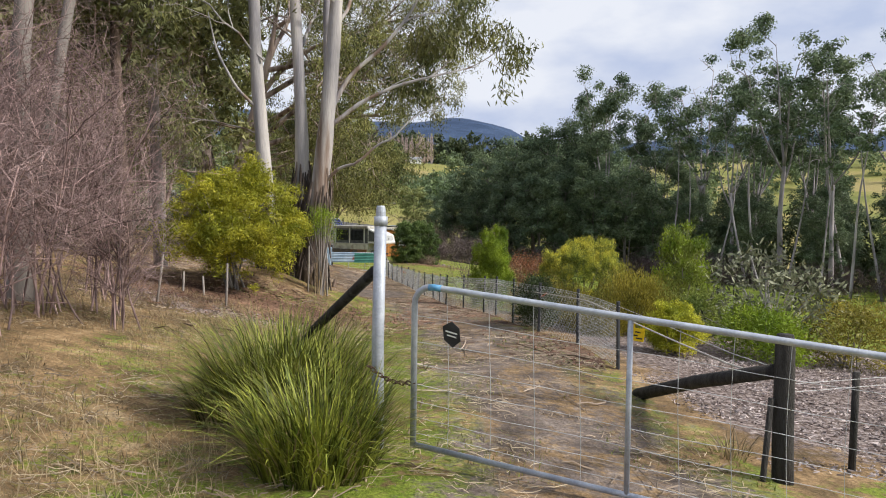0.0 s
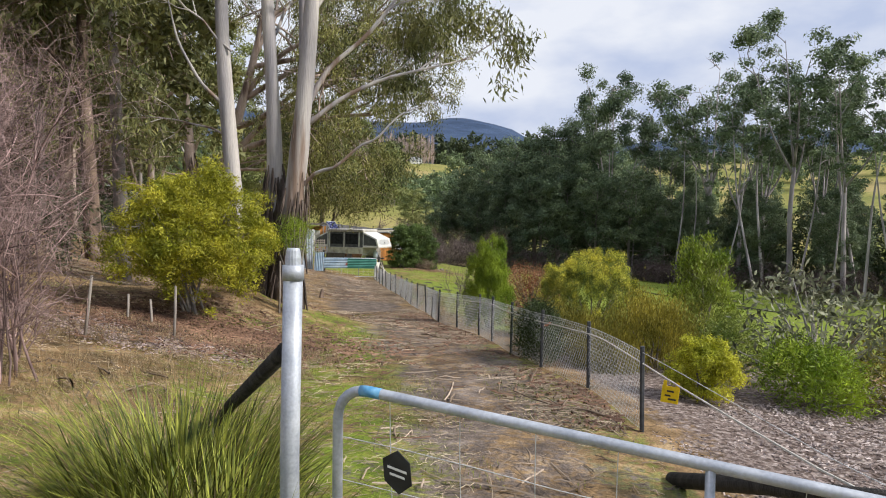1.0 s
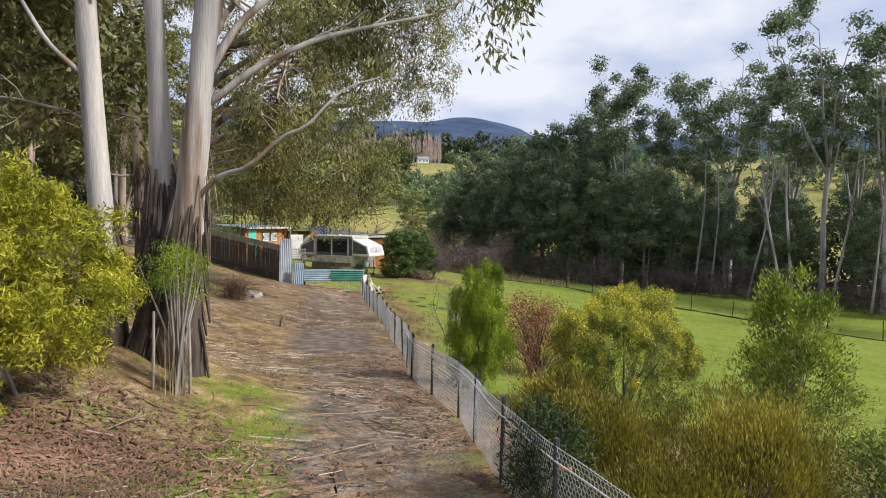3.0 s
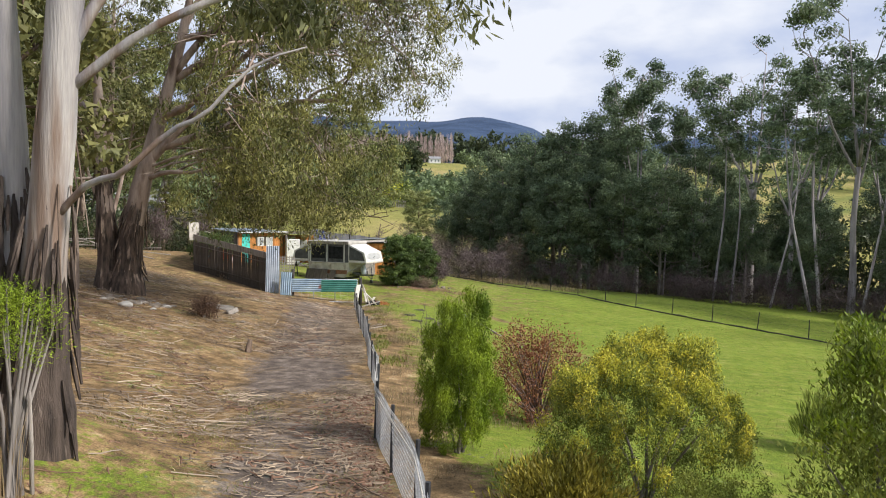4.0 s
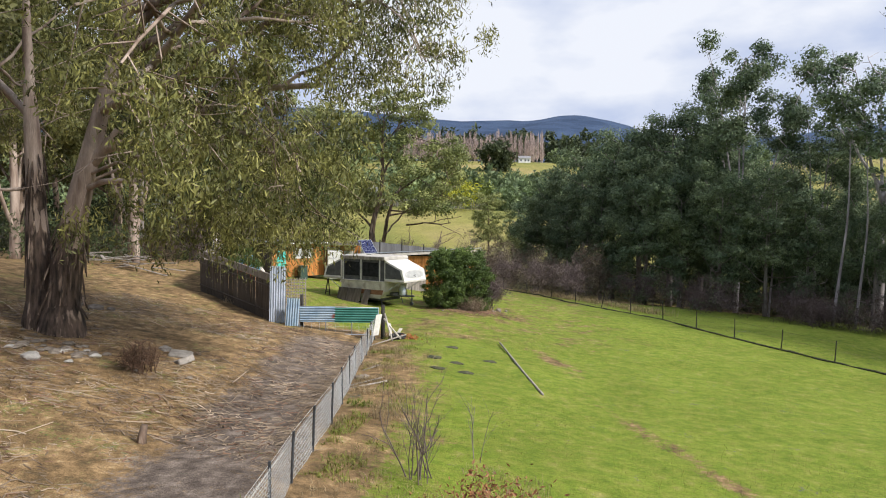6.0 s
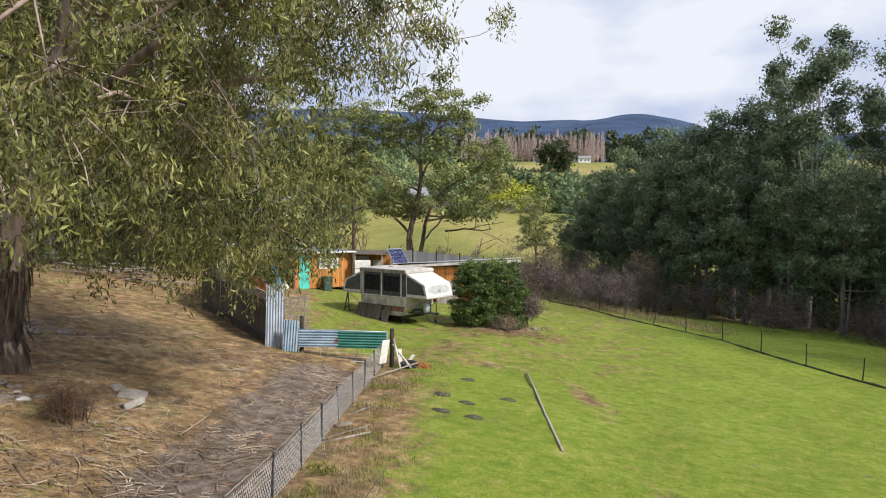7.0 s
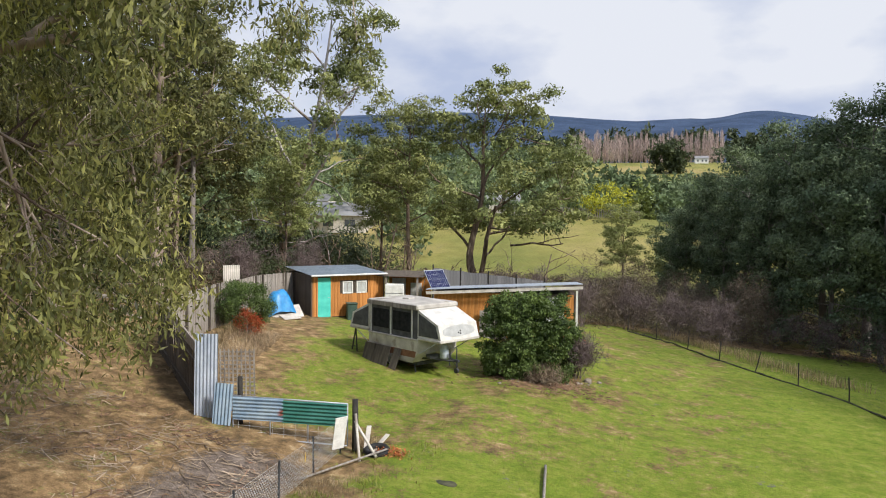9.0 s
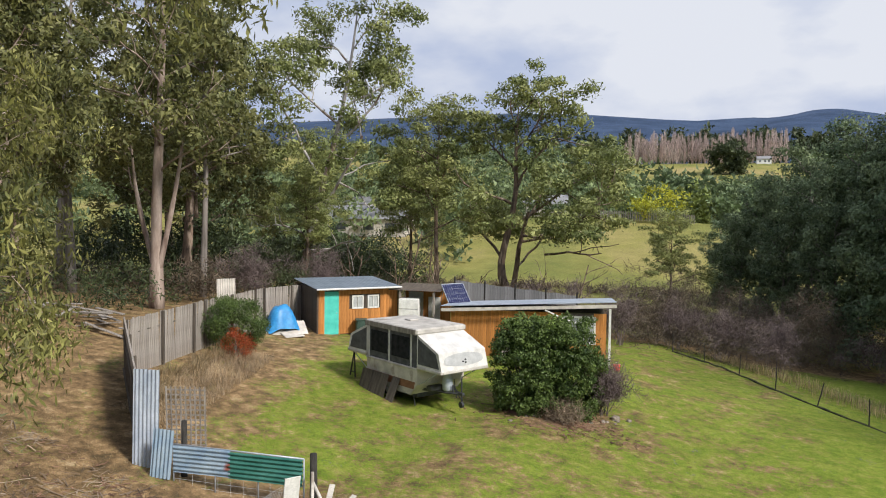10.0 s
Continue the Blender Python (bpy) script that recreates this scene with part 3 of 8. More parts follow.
def plain_gum(name, label, tall, radius, crown_from, reach, boughs, leaf, bark, lean=(0, 0), fork=0.0, **kw):
    """A gum of given height whose crown begins at the fraction crown_from of it."""
    top = np.array([lean[0], lean[1], tall])
    mid = top * 0.5 + np.array([rng.normal() * 0.02 * tall, rng.normal() * 0.02 * tall, 0])
    base = np.array([0, 0, -0.3])
    trunks = [([base, mid * 0.5, mid, (mid + top) / 2, top * 0.97], [radius * 1.3, radius, radius * 0.75, radius * 0.5, radius * 0.15])]
    limbs = []
    for k in range(boughs):
        f = crown_from + (1 - crown_from) * (k + rng.random() * 0.8) / boughs
        at = mid + (top - mid) * (f - 0.5) * 2 if f > 0.5 else base + (mid - base) * f * 2
        a = k * 2.4 + rng.normal() * 0.4
        up = rng.uniform(0.35, 1.0)
        ln = reach * (1.15 - 0.55 * (f - crown_from) / (1 - crown_from)) * rng.uniform(0.7, 1.15)
        limbs.append((at, (math.cos(a), math.sin(a), up), ln, radius * 0.42 * (1.2 - f * 0.6)))
    return gum(name, label, trunks, limbs, leaf, bark, **kw)


def at(x, y, sink=0.0, turn=0.0, size=1.0):
    return Matrix.Translation((x, y, ground_z(x, y) - sink)) @ pose(0, 0, 0, 0, 0, turn) @ Matrix.Diagonal((size, size, size, 1))


# the three-stemmed gum beside the track; places from its foot at (-3.4, 17.3)
zf = ground_z(-3.4, 17.3)
gum("gum_tree", "tall three-stemmed gum with smooth pale grey bark beside the track",
    [([(0.25, 0.0, -0.3), (0.32, 0.0, 1.2), (0.52, -0.05, 2.8), (0.66, -0.1, 4.2), (0.80, 0, 6.2), (0.9, 0.2, 9.5), (0.8, 0.5, 13)], [0.34, 0.25, 0.20, 0.18, 0.15, 0.11, 0.04]),
     ([(-0.15, 0.1, -0.3), (-0.05, 0.15, 1.0), (0.02, 0.1, 2.6), (-0.04, 0.0, 4.6), (-0.2, 0.1, 6.5), (-0.35, 0.4, 9), (-0.4, 0.7, 12)], [0.36, 0.22, 0.16, 0.14, 0.13, 0.09, 0.03]),
     ([(-0.75, -0.1, -0.3), (-0.78, -0.05, 1.6), (-0.92, 0, 3.2), (-1.12, 0.1, 5), (-1.25, 0.3, 7.5), (-1.3, 0.6, 10), (-1.2, 0.6, 13)], [0.26, 0.19, 0.17, 0.15, 0.13, 0.09, 0.03]),
     ([(0.66, -0.05, 4.1), (0.55, 0.35, 5.2), (0.48, 0.6, 7), (0.5, 0.9, 10)], [0.12, 0.10, 0.085, 0.03]),
     ([(0.48, -0.08, 2.2), (0.95, -0.15, 2.75), (1.35, -0.3, 2.7), (1.85, -0.2, 3.3), (2.2, -0.3, 3.3), (2.6, -0.2, 3.9), (3.2, -0.1, 4.1)], [0.04, 0.036, 0.032, 0.027, 0.022, 0.016, 0.007]),
     ([(0.62, -0.05, 3.6), (1.4, 0.0, 4.25), (2.3, 0.1, 4.7), (3.3, 0.4, 5.0), (4.2, 0.8, 5.3)], [0.058, 0.046, 0.036, 0.026, 0.008]),
     ([(0.64, -0.1, 3.9), (1.1, 0.1, 4.9), (1.9, 0.3, 5.6), (2.6, 0.6, 6.6), (3.0, 0.8, 7.6)], [0.068, 0.055, 0.044, 0.032, 0.012]),
     ([(-1.0, 0.05, 4.0), (-1.5, -0.2, 4.5), (-1.9, -0.4, 5.3), (-2.1, -0.4, 6.2)], [0.04, 0.034, 0.026, 0.01])],
    [((3.9, 0.7, 5.2), (1.0, 0.3, 0.5), 1.3, 0.015), ((3.0, 0.3, 4.9), (0.8, 0.4, 0.7), 1.3, 0.018), ((2.9, 0.8, 7.3), (0.8, 0.3, 0.5), 1.5, 0.02), ((2.3, 0.5, 6.2), (0.9, -0.1, 0.5), 1.7, 0.02),
     ((2.0, 0.2, 4.6), (0.7, 0.6, 0.6), 1.4, 0.018), ((0.8, 0, 6), (0.7, 0.6, 0.9), 2.8, 0.05), ((0.8, 0, 6.5), (-0.6, -0.5, 0.9), 3.0, 0.05), ((-0.1, 0.2, 7), (-0.6, -0.3, 0.8), 3.2, 0.05),
     ((-1.2, 0.2, 6.8), (-1, -0.2, 0.7), 3.2, 0.05), ((-1.2, 0.3, 7.6), (-0.6, 0.9, 0.9), 3.2, 0.05), ((0.8, 0.3, 9), (0.5, 0.7, 0.7), 3.0, 0.05), ((-0.2, 0.5, 9), (0.2, 0.9, 0.7), 3.2, 0.05),
     ((-0.9, 0.0, 5.2), (-1.0, 0.3, 0.8), 2.2, 0.03), ((-0.95, 0.0, 3.4), (-0.9, 0.5, 0.9), 2.2, 0.025), ((0.0, 0.1, 5.6), (0.3, 0.9, 0.7), 2.6, 0.04)],
    GUM_LEAF, BARK_PALE, per=26, cluster=0.28, m=Matrix.Translation((-3.4, 17.3, zf)), sides=12, skirt=3)

ribbons = thing("bark_ribbons", "long strips of shed bark hanging from the pale gum", "bark")
for k in range(10):
    a, z0 = rng.uniform(0, 2 * math.pi), rng.uniform(2.7, 4.0)
    x, y, z1 = -2.84 + 0.16 * math.cos(a), 17.25 + 0.16 * math.sin(a), z0 - rng.uniform(0.8, 1.7)
    part("ribbon", Soup().tube([(x, y, z0), (x + 0.05 * math.cos(a), y + 0.05 * math.sin(a), z0 * 0.7 + z1 * 0.3), (x + rng.normal() * 0.08, y - 0.03, z1)], [0.012, 0.010, 0.004], 4), BARK_ROUGH, ribbons)

# the broad two-stemmed gum on the bank, its curtain of leaves hanging low towards the yard
zf = ground_z(-10.3, 34.9)
boughs = []
for start, way, ln, r in (
        ((0.3, 0.2, 5.0), (1.0, 0.05, 0.55), 7.0, 0.15), ((0.2, 0.3, 6.2), (1.0, -0.25, 0.6), 7.0, 0.14), ((0.1, 0.4, 7.5), (1.0, 0.25, 0.7), 7.5, 0.14),
        ((0.3, 0.2, 4.3), (1.0, 0.55, 0.1), 5.5, 0.05), ((0.3, 0.2, 4.4), (1.0, 0.15, 0.2), 6.0, 0.05), ((0, 0.4, 9), (0.9, -0.1, 0.5), 7.5, 0.13), ((0, 0.4, 9.5), (0.2, 0.8, 0.8), 6, 0.12),
        ((-0.2, 0.3, 6), (-0.9, 0.2, 0.6), 5.5, 0.12), ((0.2, 0.3, 5.2), (0.3, 1.0, 0.3), 5.5, 0.05),
        ((-0.2, 0.4, 10.5), (-0.6, -0.5, 0.8), 5.5, 0.10), ((0, 0.4, 11), (0.7, 0.5, 0.7), 6, 0.11), ((0.3, 0.2, 4.2), (1.0, 0.45, 0.25), 5.0, 0.05),
        ((4.0, 0.1, 8.0), (1.0, 0.2, 0.4), 2.8, 0.05), ((6.0, 0, 8.6), (1.0, -0.3, 0.6), 2.7, 0.045), ((7.5, 0, 8.8), (1.0, 0.3, 0.35), 2.5, 0.04), ((8.6, 0, 8.9), (0.9, 0, 0.55), 2.2, 0.03),
        ((8.9, 0, 8.9), (0.8, -0.2, -0.1), 2.0, 0.03), ((5.0, 0, 8.3), (0.6, 0.5, 0.8), 2.7, 0.045), ((3.0, 0.2, 7.6), (0.8, -0.2, 0.9), 2.9, 0.05), ((7.0, 0, 8.7), (0.5, -0.4, -0.3), 2.2, 0.03),
        ((4.5, 0.5, 10.5), (0.9, 0.1, 0.5), 2.8, 0.045), ((6.5, 0.6, 11.2), (0.9, -0.3, 0.3), 2.7, 0.04), ((8.8, 0.6, 11.7), (0.9, 0.2, 0.4), 2.4, 0.03), ((7.8, 0.6, 11.5), (0.6, -0.1, -0.5), 2.2, 0.03), ((3.3, 0.2, 7.2), (0.5, 0.8, -0.9), 4.2, 0.04), ((4.6, 0.1, 7.9), (0.5, 0.7, -1.0), 4.6, 0.04),
        ((5.6, 0.0, 8.3), (0.2, 0.6, -1.0), 5.0, 0.04), ((2.4, 0.2, 6.5), (0.7, 0.9, -0.7), 3.8, 0.035)):
    if start[0] < 0.5:          # boughs spring from one of the two stems
        up, across = ([0, 3, 5, 7.4, 10, 13], [-0.2, 0.05, 0.55, 1.2, 1.9, 2.3]) if way[0] > 0 else ([0, 3, 5, 8, 11], [-0.85, -1.0, -1.15, -1.4, -1.5])
        start = (float(np.interp(start[2], up, across)), start[1], start[2])
    boughs.append((start, way, ln, r))
gum("gum_tree", "broad two-stemmed gum with rough bark and hanging olive leaves", [
    ([(-0.85, 0.0, -0.3), (-0.86, 0.05, 1.2), (-1.0, 0.1, 3), (-1.15, 0.2, 5), (-1.4, 0.3, 8), (-1.5, 0.4, 11)], [0.46, 0.34, 0.29, 0.22, 0.14, 0.05]),
    ([(-0.22, 0.0, -0.3), (-0.14, 0.05, 1.2), (0.05, 0.15, 3), (0.55, 0.25, 5), (1.2, 0.4, 7.4), (1.9, 0.4, 10), (2.3, 0.4, 13)], [0.56, 0.41, 0.35, 0.28, 0.21, 0.14, 0.04]),
    ([(0.45, 0.25, 4.6), (1.7, 0.2, 5.9), (3.2, 0.2, 7.2), (6, 0, 8.6), (9, 0, 8.9)], [0.17, 0.13, 0.11, 0.07, 0.03]),
    ([(0.3, 0.2, 4.0), (1.3, -0.1, 4.3), (2.3, -0.2, 4.25), (3.4, -0.2, 4.7)], [0.09, 0.075, 0.06, 0.03]),
    ([(-1.0, 0.2, 4.1), (-1.8, -0.2, 4.0), (-2.5, -0.5, 4.25)], [0.06, 0.045, 0.02]),
    ([(1.3, 0.4, 7.7), (2.2, 0.45, 8.9), (3.4, 0.5, 10), (6.5, 0.6, 11.2), (9, 0.6, 11.8)], [0.14, 0.12, 0.10, 0.065, 0.03])],
    boughs, GUM_LEAF_BIG, BARK_PINK, leaf_size=(0.15, 0.037), per=330, puff=(440, 0.60), flat=1.25, kids=6, droop=1.1, pull=-0.035, floor=2.6, clear=(3.0, 4.6), back=(8.5, 0.726, 5.4), m=Matrix.Translation((-10.3, 34.9, zf)), sides=14, skirt=2, skirt_bark=BARK_SCALY, skirt_top=(4.4, 2.5))

# wood on the bank
bank_a = plain_gum("gum_tree", "slender gum with dark olive crown in the wood on the bank", 15, 0.22, 0.22, 3.4, 11, GUM_LEAF, BARK_ROUGH, leaf_size=(0.27, 0.10), per=150, puff=(85, 0.72), flat=0.9,
                   simple=True, kids=4, droop=0.5, m=at(-11.2, 25.5))
bank_b = plain_gum("gum_tree", "slender gum with bare grey limbs in the wood on the bank", 17, 0.20, 0.35, 3.2, 10, GUM_LEAF, BARK_GREY, lean=(0.9, 0.3), leaf_size=(0.28, 0.10), per=150, puff=(75, 0.72), flat=0.9,
                   simple=True, kids=4, droop=0.5, m=at(-12.5, 20.5))
limbs = []
for k in range(22):
    f, a = 6.0 + 13.0 * (k + rng.random()) / 22, k * 2.4 + rng.normal() * 0.4
    limbs.append(((0.1 + 0.012 * f, 0.1, f), (math.cos(a), math.sin(a), rng.uniform(0.3, 0.9)), 4.6 - 0.12 * f, 0.09 - 0.003 * f))
for x, z in ((-1.6, 5.5), (-1.9, 7.5), (1.3, 6.5), (1.7, 8.5)):
    limbs.append(((x, 0.2, z), (0.8 * x, rng.normal() * 0.5, 1.0), 2.8, 0.05))
bank_c = gum("gum_tree", "pale-trunked gum forking low with high open crown", [
    ([(0, 0, -0.3), (0.02, 0, 2.0), (0.0, 0, 4.5), (0.1, 0.1, 8), (0.3, 0.2, 13), (0.4, 0.2, 19)], [0.40, 0.29, 0.25, 0.20, 0.13, 0.04]),
    ([(-0.05, 0, 1.9), (-0.6, 0.1, 2.9), (-1.2, 0.2, 4.2), (-1.7, 0.2, 6), (-2.0, 0.2, 8.5)], [0.15, 0.13, 0.11, 0.08, 0.03]),
    ([(0.1, 0, 1.7), (0.5, 0.1, 3.2), (0.9, 0.2, 5), (1.4, 0.2, 7), (1.8, 0.2, 9.5)], [0.16, 0.13, 0.11, 0.08, 0.03])],
    limbs, GUM_LEAF, BARK_PINK, leaf_size=(0.28, 0.10), per=170, puff=(105, 0.78), flat=0.95, simple=True, kids=4, droop=0.6, m=at(-22.0, 56.6))
for src, x, y, turn, size in ((bank_a, -13.5, 28, 70, 1.05), (bank_b, -16.5, 24, 160, 0.95), (bank_a, -18, 32, 220, 1.1), (bank_b, -21, 40, 300, 1.1), 
                              (bank_b, -27, 44, 80, 1.1), (bank_a, -26.5, 52.5, 140, 1.05), (bank_b, -30, 58, 210, 1.1), (bank_a, -33, 52, 250, 1.1), (bank_b, -25.5, 63, 120, 0.9), (bank_a, -31, 68, 30, 1.1),
                              (bank_b, -37, 62, 60, 1.2), (bank_a, -40, 74, 0, 1.2), (bank_b, -8.0, 20.5, 250, 0.8), (bank_a, -15, 17, 45, 0.9), 
                              (bank_a, -10.8, 16.0, 200, 0.8), (bank_b, -8.6, 13.5, 100, 0.7), (bank_c, -24.5, 50.0, 100, 0.8), (bank_a, -28.0, 64.0, 190, 1.2)):
    copy_thing(src, at(x, y, 0, turn, size))


# trees behind the yard
def crooked(name, label, trunk, radii, boughs, leaf, bark, x, y, **kw):
    """An open tree: one bent trunk and its named boughs, leaves massed at the ends."""
    return gum(name, label, [(trunk, radii)], boughs, leaf, bark, m=at(x, y), simple=True, kids=4, **kw)


crooked("gum_tree", "open gum with dark twisting forked trunk behind the yard",
        [(0, 0, -0.3), (0.3, 0, 1.5), (-0.5, 0, 3.2), (-0.2, 0.2, 5.0), (0.6, 0.3, 8), (0.4, 0.3, 11), (0.6, 0.3, 14)], [0.42, 0.34, 0.26, 0.22, 0.17, 0.11, 0.04],
        [((0.1, 0, 1.2), (0.75, 0, 1.0), 6.5, 0.2), ((-0.4, 0, 4.2), (-0.9, 0.2, 0.8), 4.2, 0.11), ((0.2, 0.2, 6), (1.0, 0.2, 0.6), 5.5, 0.12), ((0.5, 0.3, 7.5), (-0.9, -0.3, 0.7), 4.0, 0.10),
         ((0.5, 0.3, 8.5), (0.9, -0.2, 0.8), 5.0, 0.11), ((0.5, 0.3, 9.5), (-0.6, 0.4, 1.0), 4.0, 0.09), ((0.4, 0.3, 11), (0.8, 0.3, 0.9), 3.4, 0.08), ((0.5, 0.3, 12), (-0.7, 0, 1.0), 3.0, 0.07),
         ((3.2, 0.2, 5.2), (1.0, 0.1, 0.6), 4.5, 0.09), ((2.6, 0.1, 4.4), (1.0, -0.4, 0.35), 4.2, 0.08), ((3.6, 0.2, 6.2), (0.8, 0.3, 1.0), 4.5, 0.08), ((0.5, 0.3, 12.5), (0.3, 0, 1.0), 2.6, 0.06)],
        MID_LEAF, BARK_ROUGH, -12.0, 76, leaf_size=(0.28, 0.11), per=185, puff=(115, 0.92), flat=0.68, droop=0.1, back=(-99, 0, 5.6))
mid_a = plain_gum("gum_tree", "thin dark-trunked tree with feathery crown behind the yard", 12.8, 0.16, 0.40, 3.1, 14, MID_LEAF, BARK_ROUGH, leaf_size=(0.26, 0.07), per=165, puff=(105, 0.78), flat=0.62, back=(-99, 0, 4.6), simple=True, droop=0.1, kids=4, m=at(-17.0, 76))
crooked("gum_tree", "tall leaning gum with pale forked limbs behind the fence",
        [(0, 0, -0.3), (0.7, 0, 3.0), (1.4, 0.2, 6.0), (2.4, 0.4, 9.5), (3.4, 0.5, 13), (4.2, 0.5, 17), (4.6, 0.5, 20)], [0.34, 0.28, 0.24, 0.19, 0.14, 0.09, 0.04],
        [((0.9, 0.1, 4), (-0.9, 0, 0.7), 4.0, 0.08), ((1.2, 0.1, 5.2), (0.9, 0.2, 1.0), 7.5, 0.14), ((1.8, 0.3, 7.5), (-0.5, 0.1, 1.0), 7.5, 0.13), ((2.6, 0.4, 10), (1.0, 0.1, 0.9), 6.0, 0.11),
         ((3.0, 0.5, 12), (-0.6, -0.2, 1.0), 6.0, 0.10), ((3.4, 0.5, 13), (0.9, 0.3, 0.9), 5.0, 0.09), ((4.0, 0.5, 16), (-0.7, 0.2, 0.9), 4.0, 0.08), ((4.2, 0.5, 17), (0.8, -0.2, 0.8), 3.6, 0.07),
         ((4.4, 0.5, 18.5), (0.1, 0.3, 1.0), 2.6, 0.05), ((0.6, 0, 2.6), (1.0, 0.1, 0.35), 4.5, 0.09)],
        MID_LEAF, BARK_PALE, -27.0, 73.6, leaf_size=(0.30, 0.11), per=185, puff=(105, 1.02), flat=0.75, droop=0.3, back=(-99, 0, 6.5))
for x, y, turn, size in ((-21.5, 80, 40, 0.8), (-24.5, 71, 100, 0.6), (-3.6, 88, 10, 0.62), (-34, 84, 200, 1.0)):
    copy_thing(mid_a, at(x, y, 0, turn, size))

def full_height(ob):
    """How high a tree stands over its foot, before any copy is scaled."""
    return max(v.co.z for child in ob.children for v in child.data.vertices)


# wood beyond the paddock
wattle = plain_gum("wattle_tree", "dark green wattle with dense crown at the wood edge", 12, 0.2, 0.24, 3.9, 16, WOOD_LEAF, BARK_GREY, leaf_size=(0.25, 0.12), per=235, puff=(95, 0.98), flat=0.9,
                   simple=True, kids=3, droop=0.1, m=at(14, 89), category="tree")
dense = plain_gum("gum_tree", "gum with dense dark rounded crown in the wood beyond the paddock", 17, 0.26, 0.34, 4.3, 16, WOOD_LEAF, BARK_GREY, leaf_size=(0.25, 0.12), per=235, puff=(95, 1.08), flat=0.9,
                  simple=True, kids=3, droop=0.1, m=at(20.5, 98))
full_wattle, full_dense = full_height(wattle), full_height(dense)
for x, y, turn, tall in ((5.5, 90, 10, 14.8), (8.3, 86, 60, 16.2), (10.7, 84, 120, 17.3), (12.9, 82, 200, 18.2), (15.0, 80, 300, 17.2), (17.5, 85, 20, 15.5), (22.8, 84, 80, 14.5), (27, 80, 150, 12.0),
                         (31.5, 74, 10, 10.5), (36, 67, 220, 10.5), (40, 58, 280, 10), (9, 98, 330, 13.5), (16, 95, 40, 15.5), (26, 92, 190, 13.5), (34, 80, 30, 13), (39.5, 76, 130, 13.5), (44.5, 69, 230, 13.5), (48, 60, 330, 13), (30, 88, 260, 14)):
    copy_thing(dense, at(x, y, 0, turn, tall / full_dense))
for x, y, turn, tall in ((2.4, 92, 30, 12.4), (1.2, 90, 0, 9.2), (4.1, 86, 60, 9.8), (7.0, 82.5, 120, 11.2), (10.4, 78.5, 180, 11.8), (12.9, 76.5, 240, 12.0), (15.6, 74.5, 300, 12.0), (18.2, 72, 30, 11.0), (20.6, 71, 90, 9.6), (23.6, 67.5, 150, 8.5),
                         (27.5, 63.5, 210, 8.5), (31, 58.5, 270, 8), (34.0, 53, 330, 8), (37.5, 45, 10, 7.5), (28.5, 71, 70, 10), (33.5, 62, 130, 10), (-1.0, 99, 100, 8.5)):
    copy_thing(wattle, at(x, y, 0, turn, tall / full_wattle))


def tall_gum(label, tall, forks, x, y, seed_turn, puffs, fork_at=0.45, radius=0.26):
    """A tall gum: a bare grey trunk that divides into upright limbs with small flat heads of leaves."""
    top = np.array([0.25, 0.1, tall * fork_at])
    trunks = [([(0, 0, -0.3), (0.10, 0, tall * 0.15), (0.0, 0.1, tall * 0.3), top], [radius * 1.25, radius, radius * 0.85, radius * 0.72])]
    limbs = []
    for k in range(forks):
        a = seed_turn + k * 2.4
        out = (0.06 if k == 0 else rng.uniform(0.10, 0.23)) * tall * (1 - fork_at) * 1.6
        end_z = tall * (1.0 if k == 0 else rng.uniform(0.74, 0.95))
        start = top if k < 2 else np.array([0.1, 0.1, tall * fork_at * rng.uniform(0.72, 0.98)])
        end = np.array([out * math.cos(a), out * math.sin(a), end_z])
        line = [start, start + (end - start) * 0.35 + np.array([0.12 * out * math.cos(a), 0.12 * out * math.sin(a), 0]), start + (end - start) * 0.7, end]
        trunks.append((line, [radius * 0.5, radius * 0.36, radius * 0.24, radius * 0.08]))
        for f in (0.5, 0.68, 0.84, 0.98):
            b = a + rng.uniform(-1.6, 1.6)
            q = np.array(line[1]) + (np.array(line[3]) - np.array(line[1])) * (f - 0.35) / 0.65
            limbs.append((q, (math.cos(b), math.sin(b), rng.uniform(0.5, 1.3)), tall * rng.uniform(0.07, 0.14), radius * 0.19))
    return gum("gum_tree", label, trunks, limbs, WOOD_LEAF, BARK_MAUVE, leaf_size=(0.25, 0.11), per=210, puff=(int(puffs * 1.45), 0.98), bunched=True, flat=0.85, simple=True, kids=3, droop=0.1, m=at(x, y), spread=0.8, sides=8)


tall_a = tall_gum("tall gum with bare grey trunk and forked upright limbs", 20.5, 5, 24.9, 69.8, 0.4, 33)
tall_b = tall_gum("tall gum with pale slanting trunk and layered open crown", 20.5, 4, 28.0, 60.0, 2.0, 28, fork_at=0.5, radius=0.22)
tall_c = tall_gum("gum with olive crown of separate heads above the wattles", 20.0, 5, 17.3, 77, 1.1, 64, fork_at=0.4, radius=0.2)
for src, x, y, turn, tall in ((tall_c, 22.5, 75, 80, 17.0), (tall_b, 25.9, 64.5, 140, 18.5), (tall_b, 30.5, 56.5, 60, 19.5), (tall_a, 31.1, 72, 200, 20.0), (tall_c, 33.5, 66, 300, 19.5),
                                    (tall_a, 34.5, 52, 100, 20), (tall_b, 38, 60, 250, 21), (tall_a, 37.5, 43, 20, 19)):
    copy_thing(src, at(x, y, 0, turn, tall / full_height(src)))

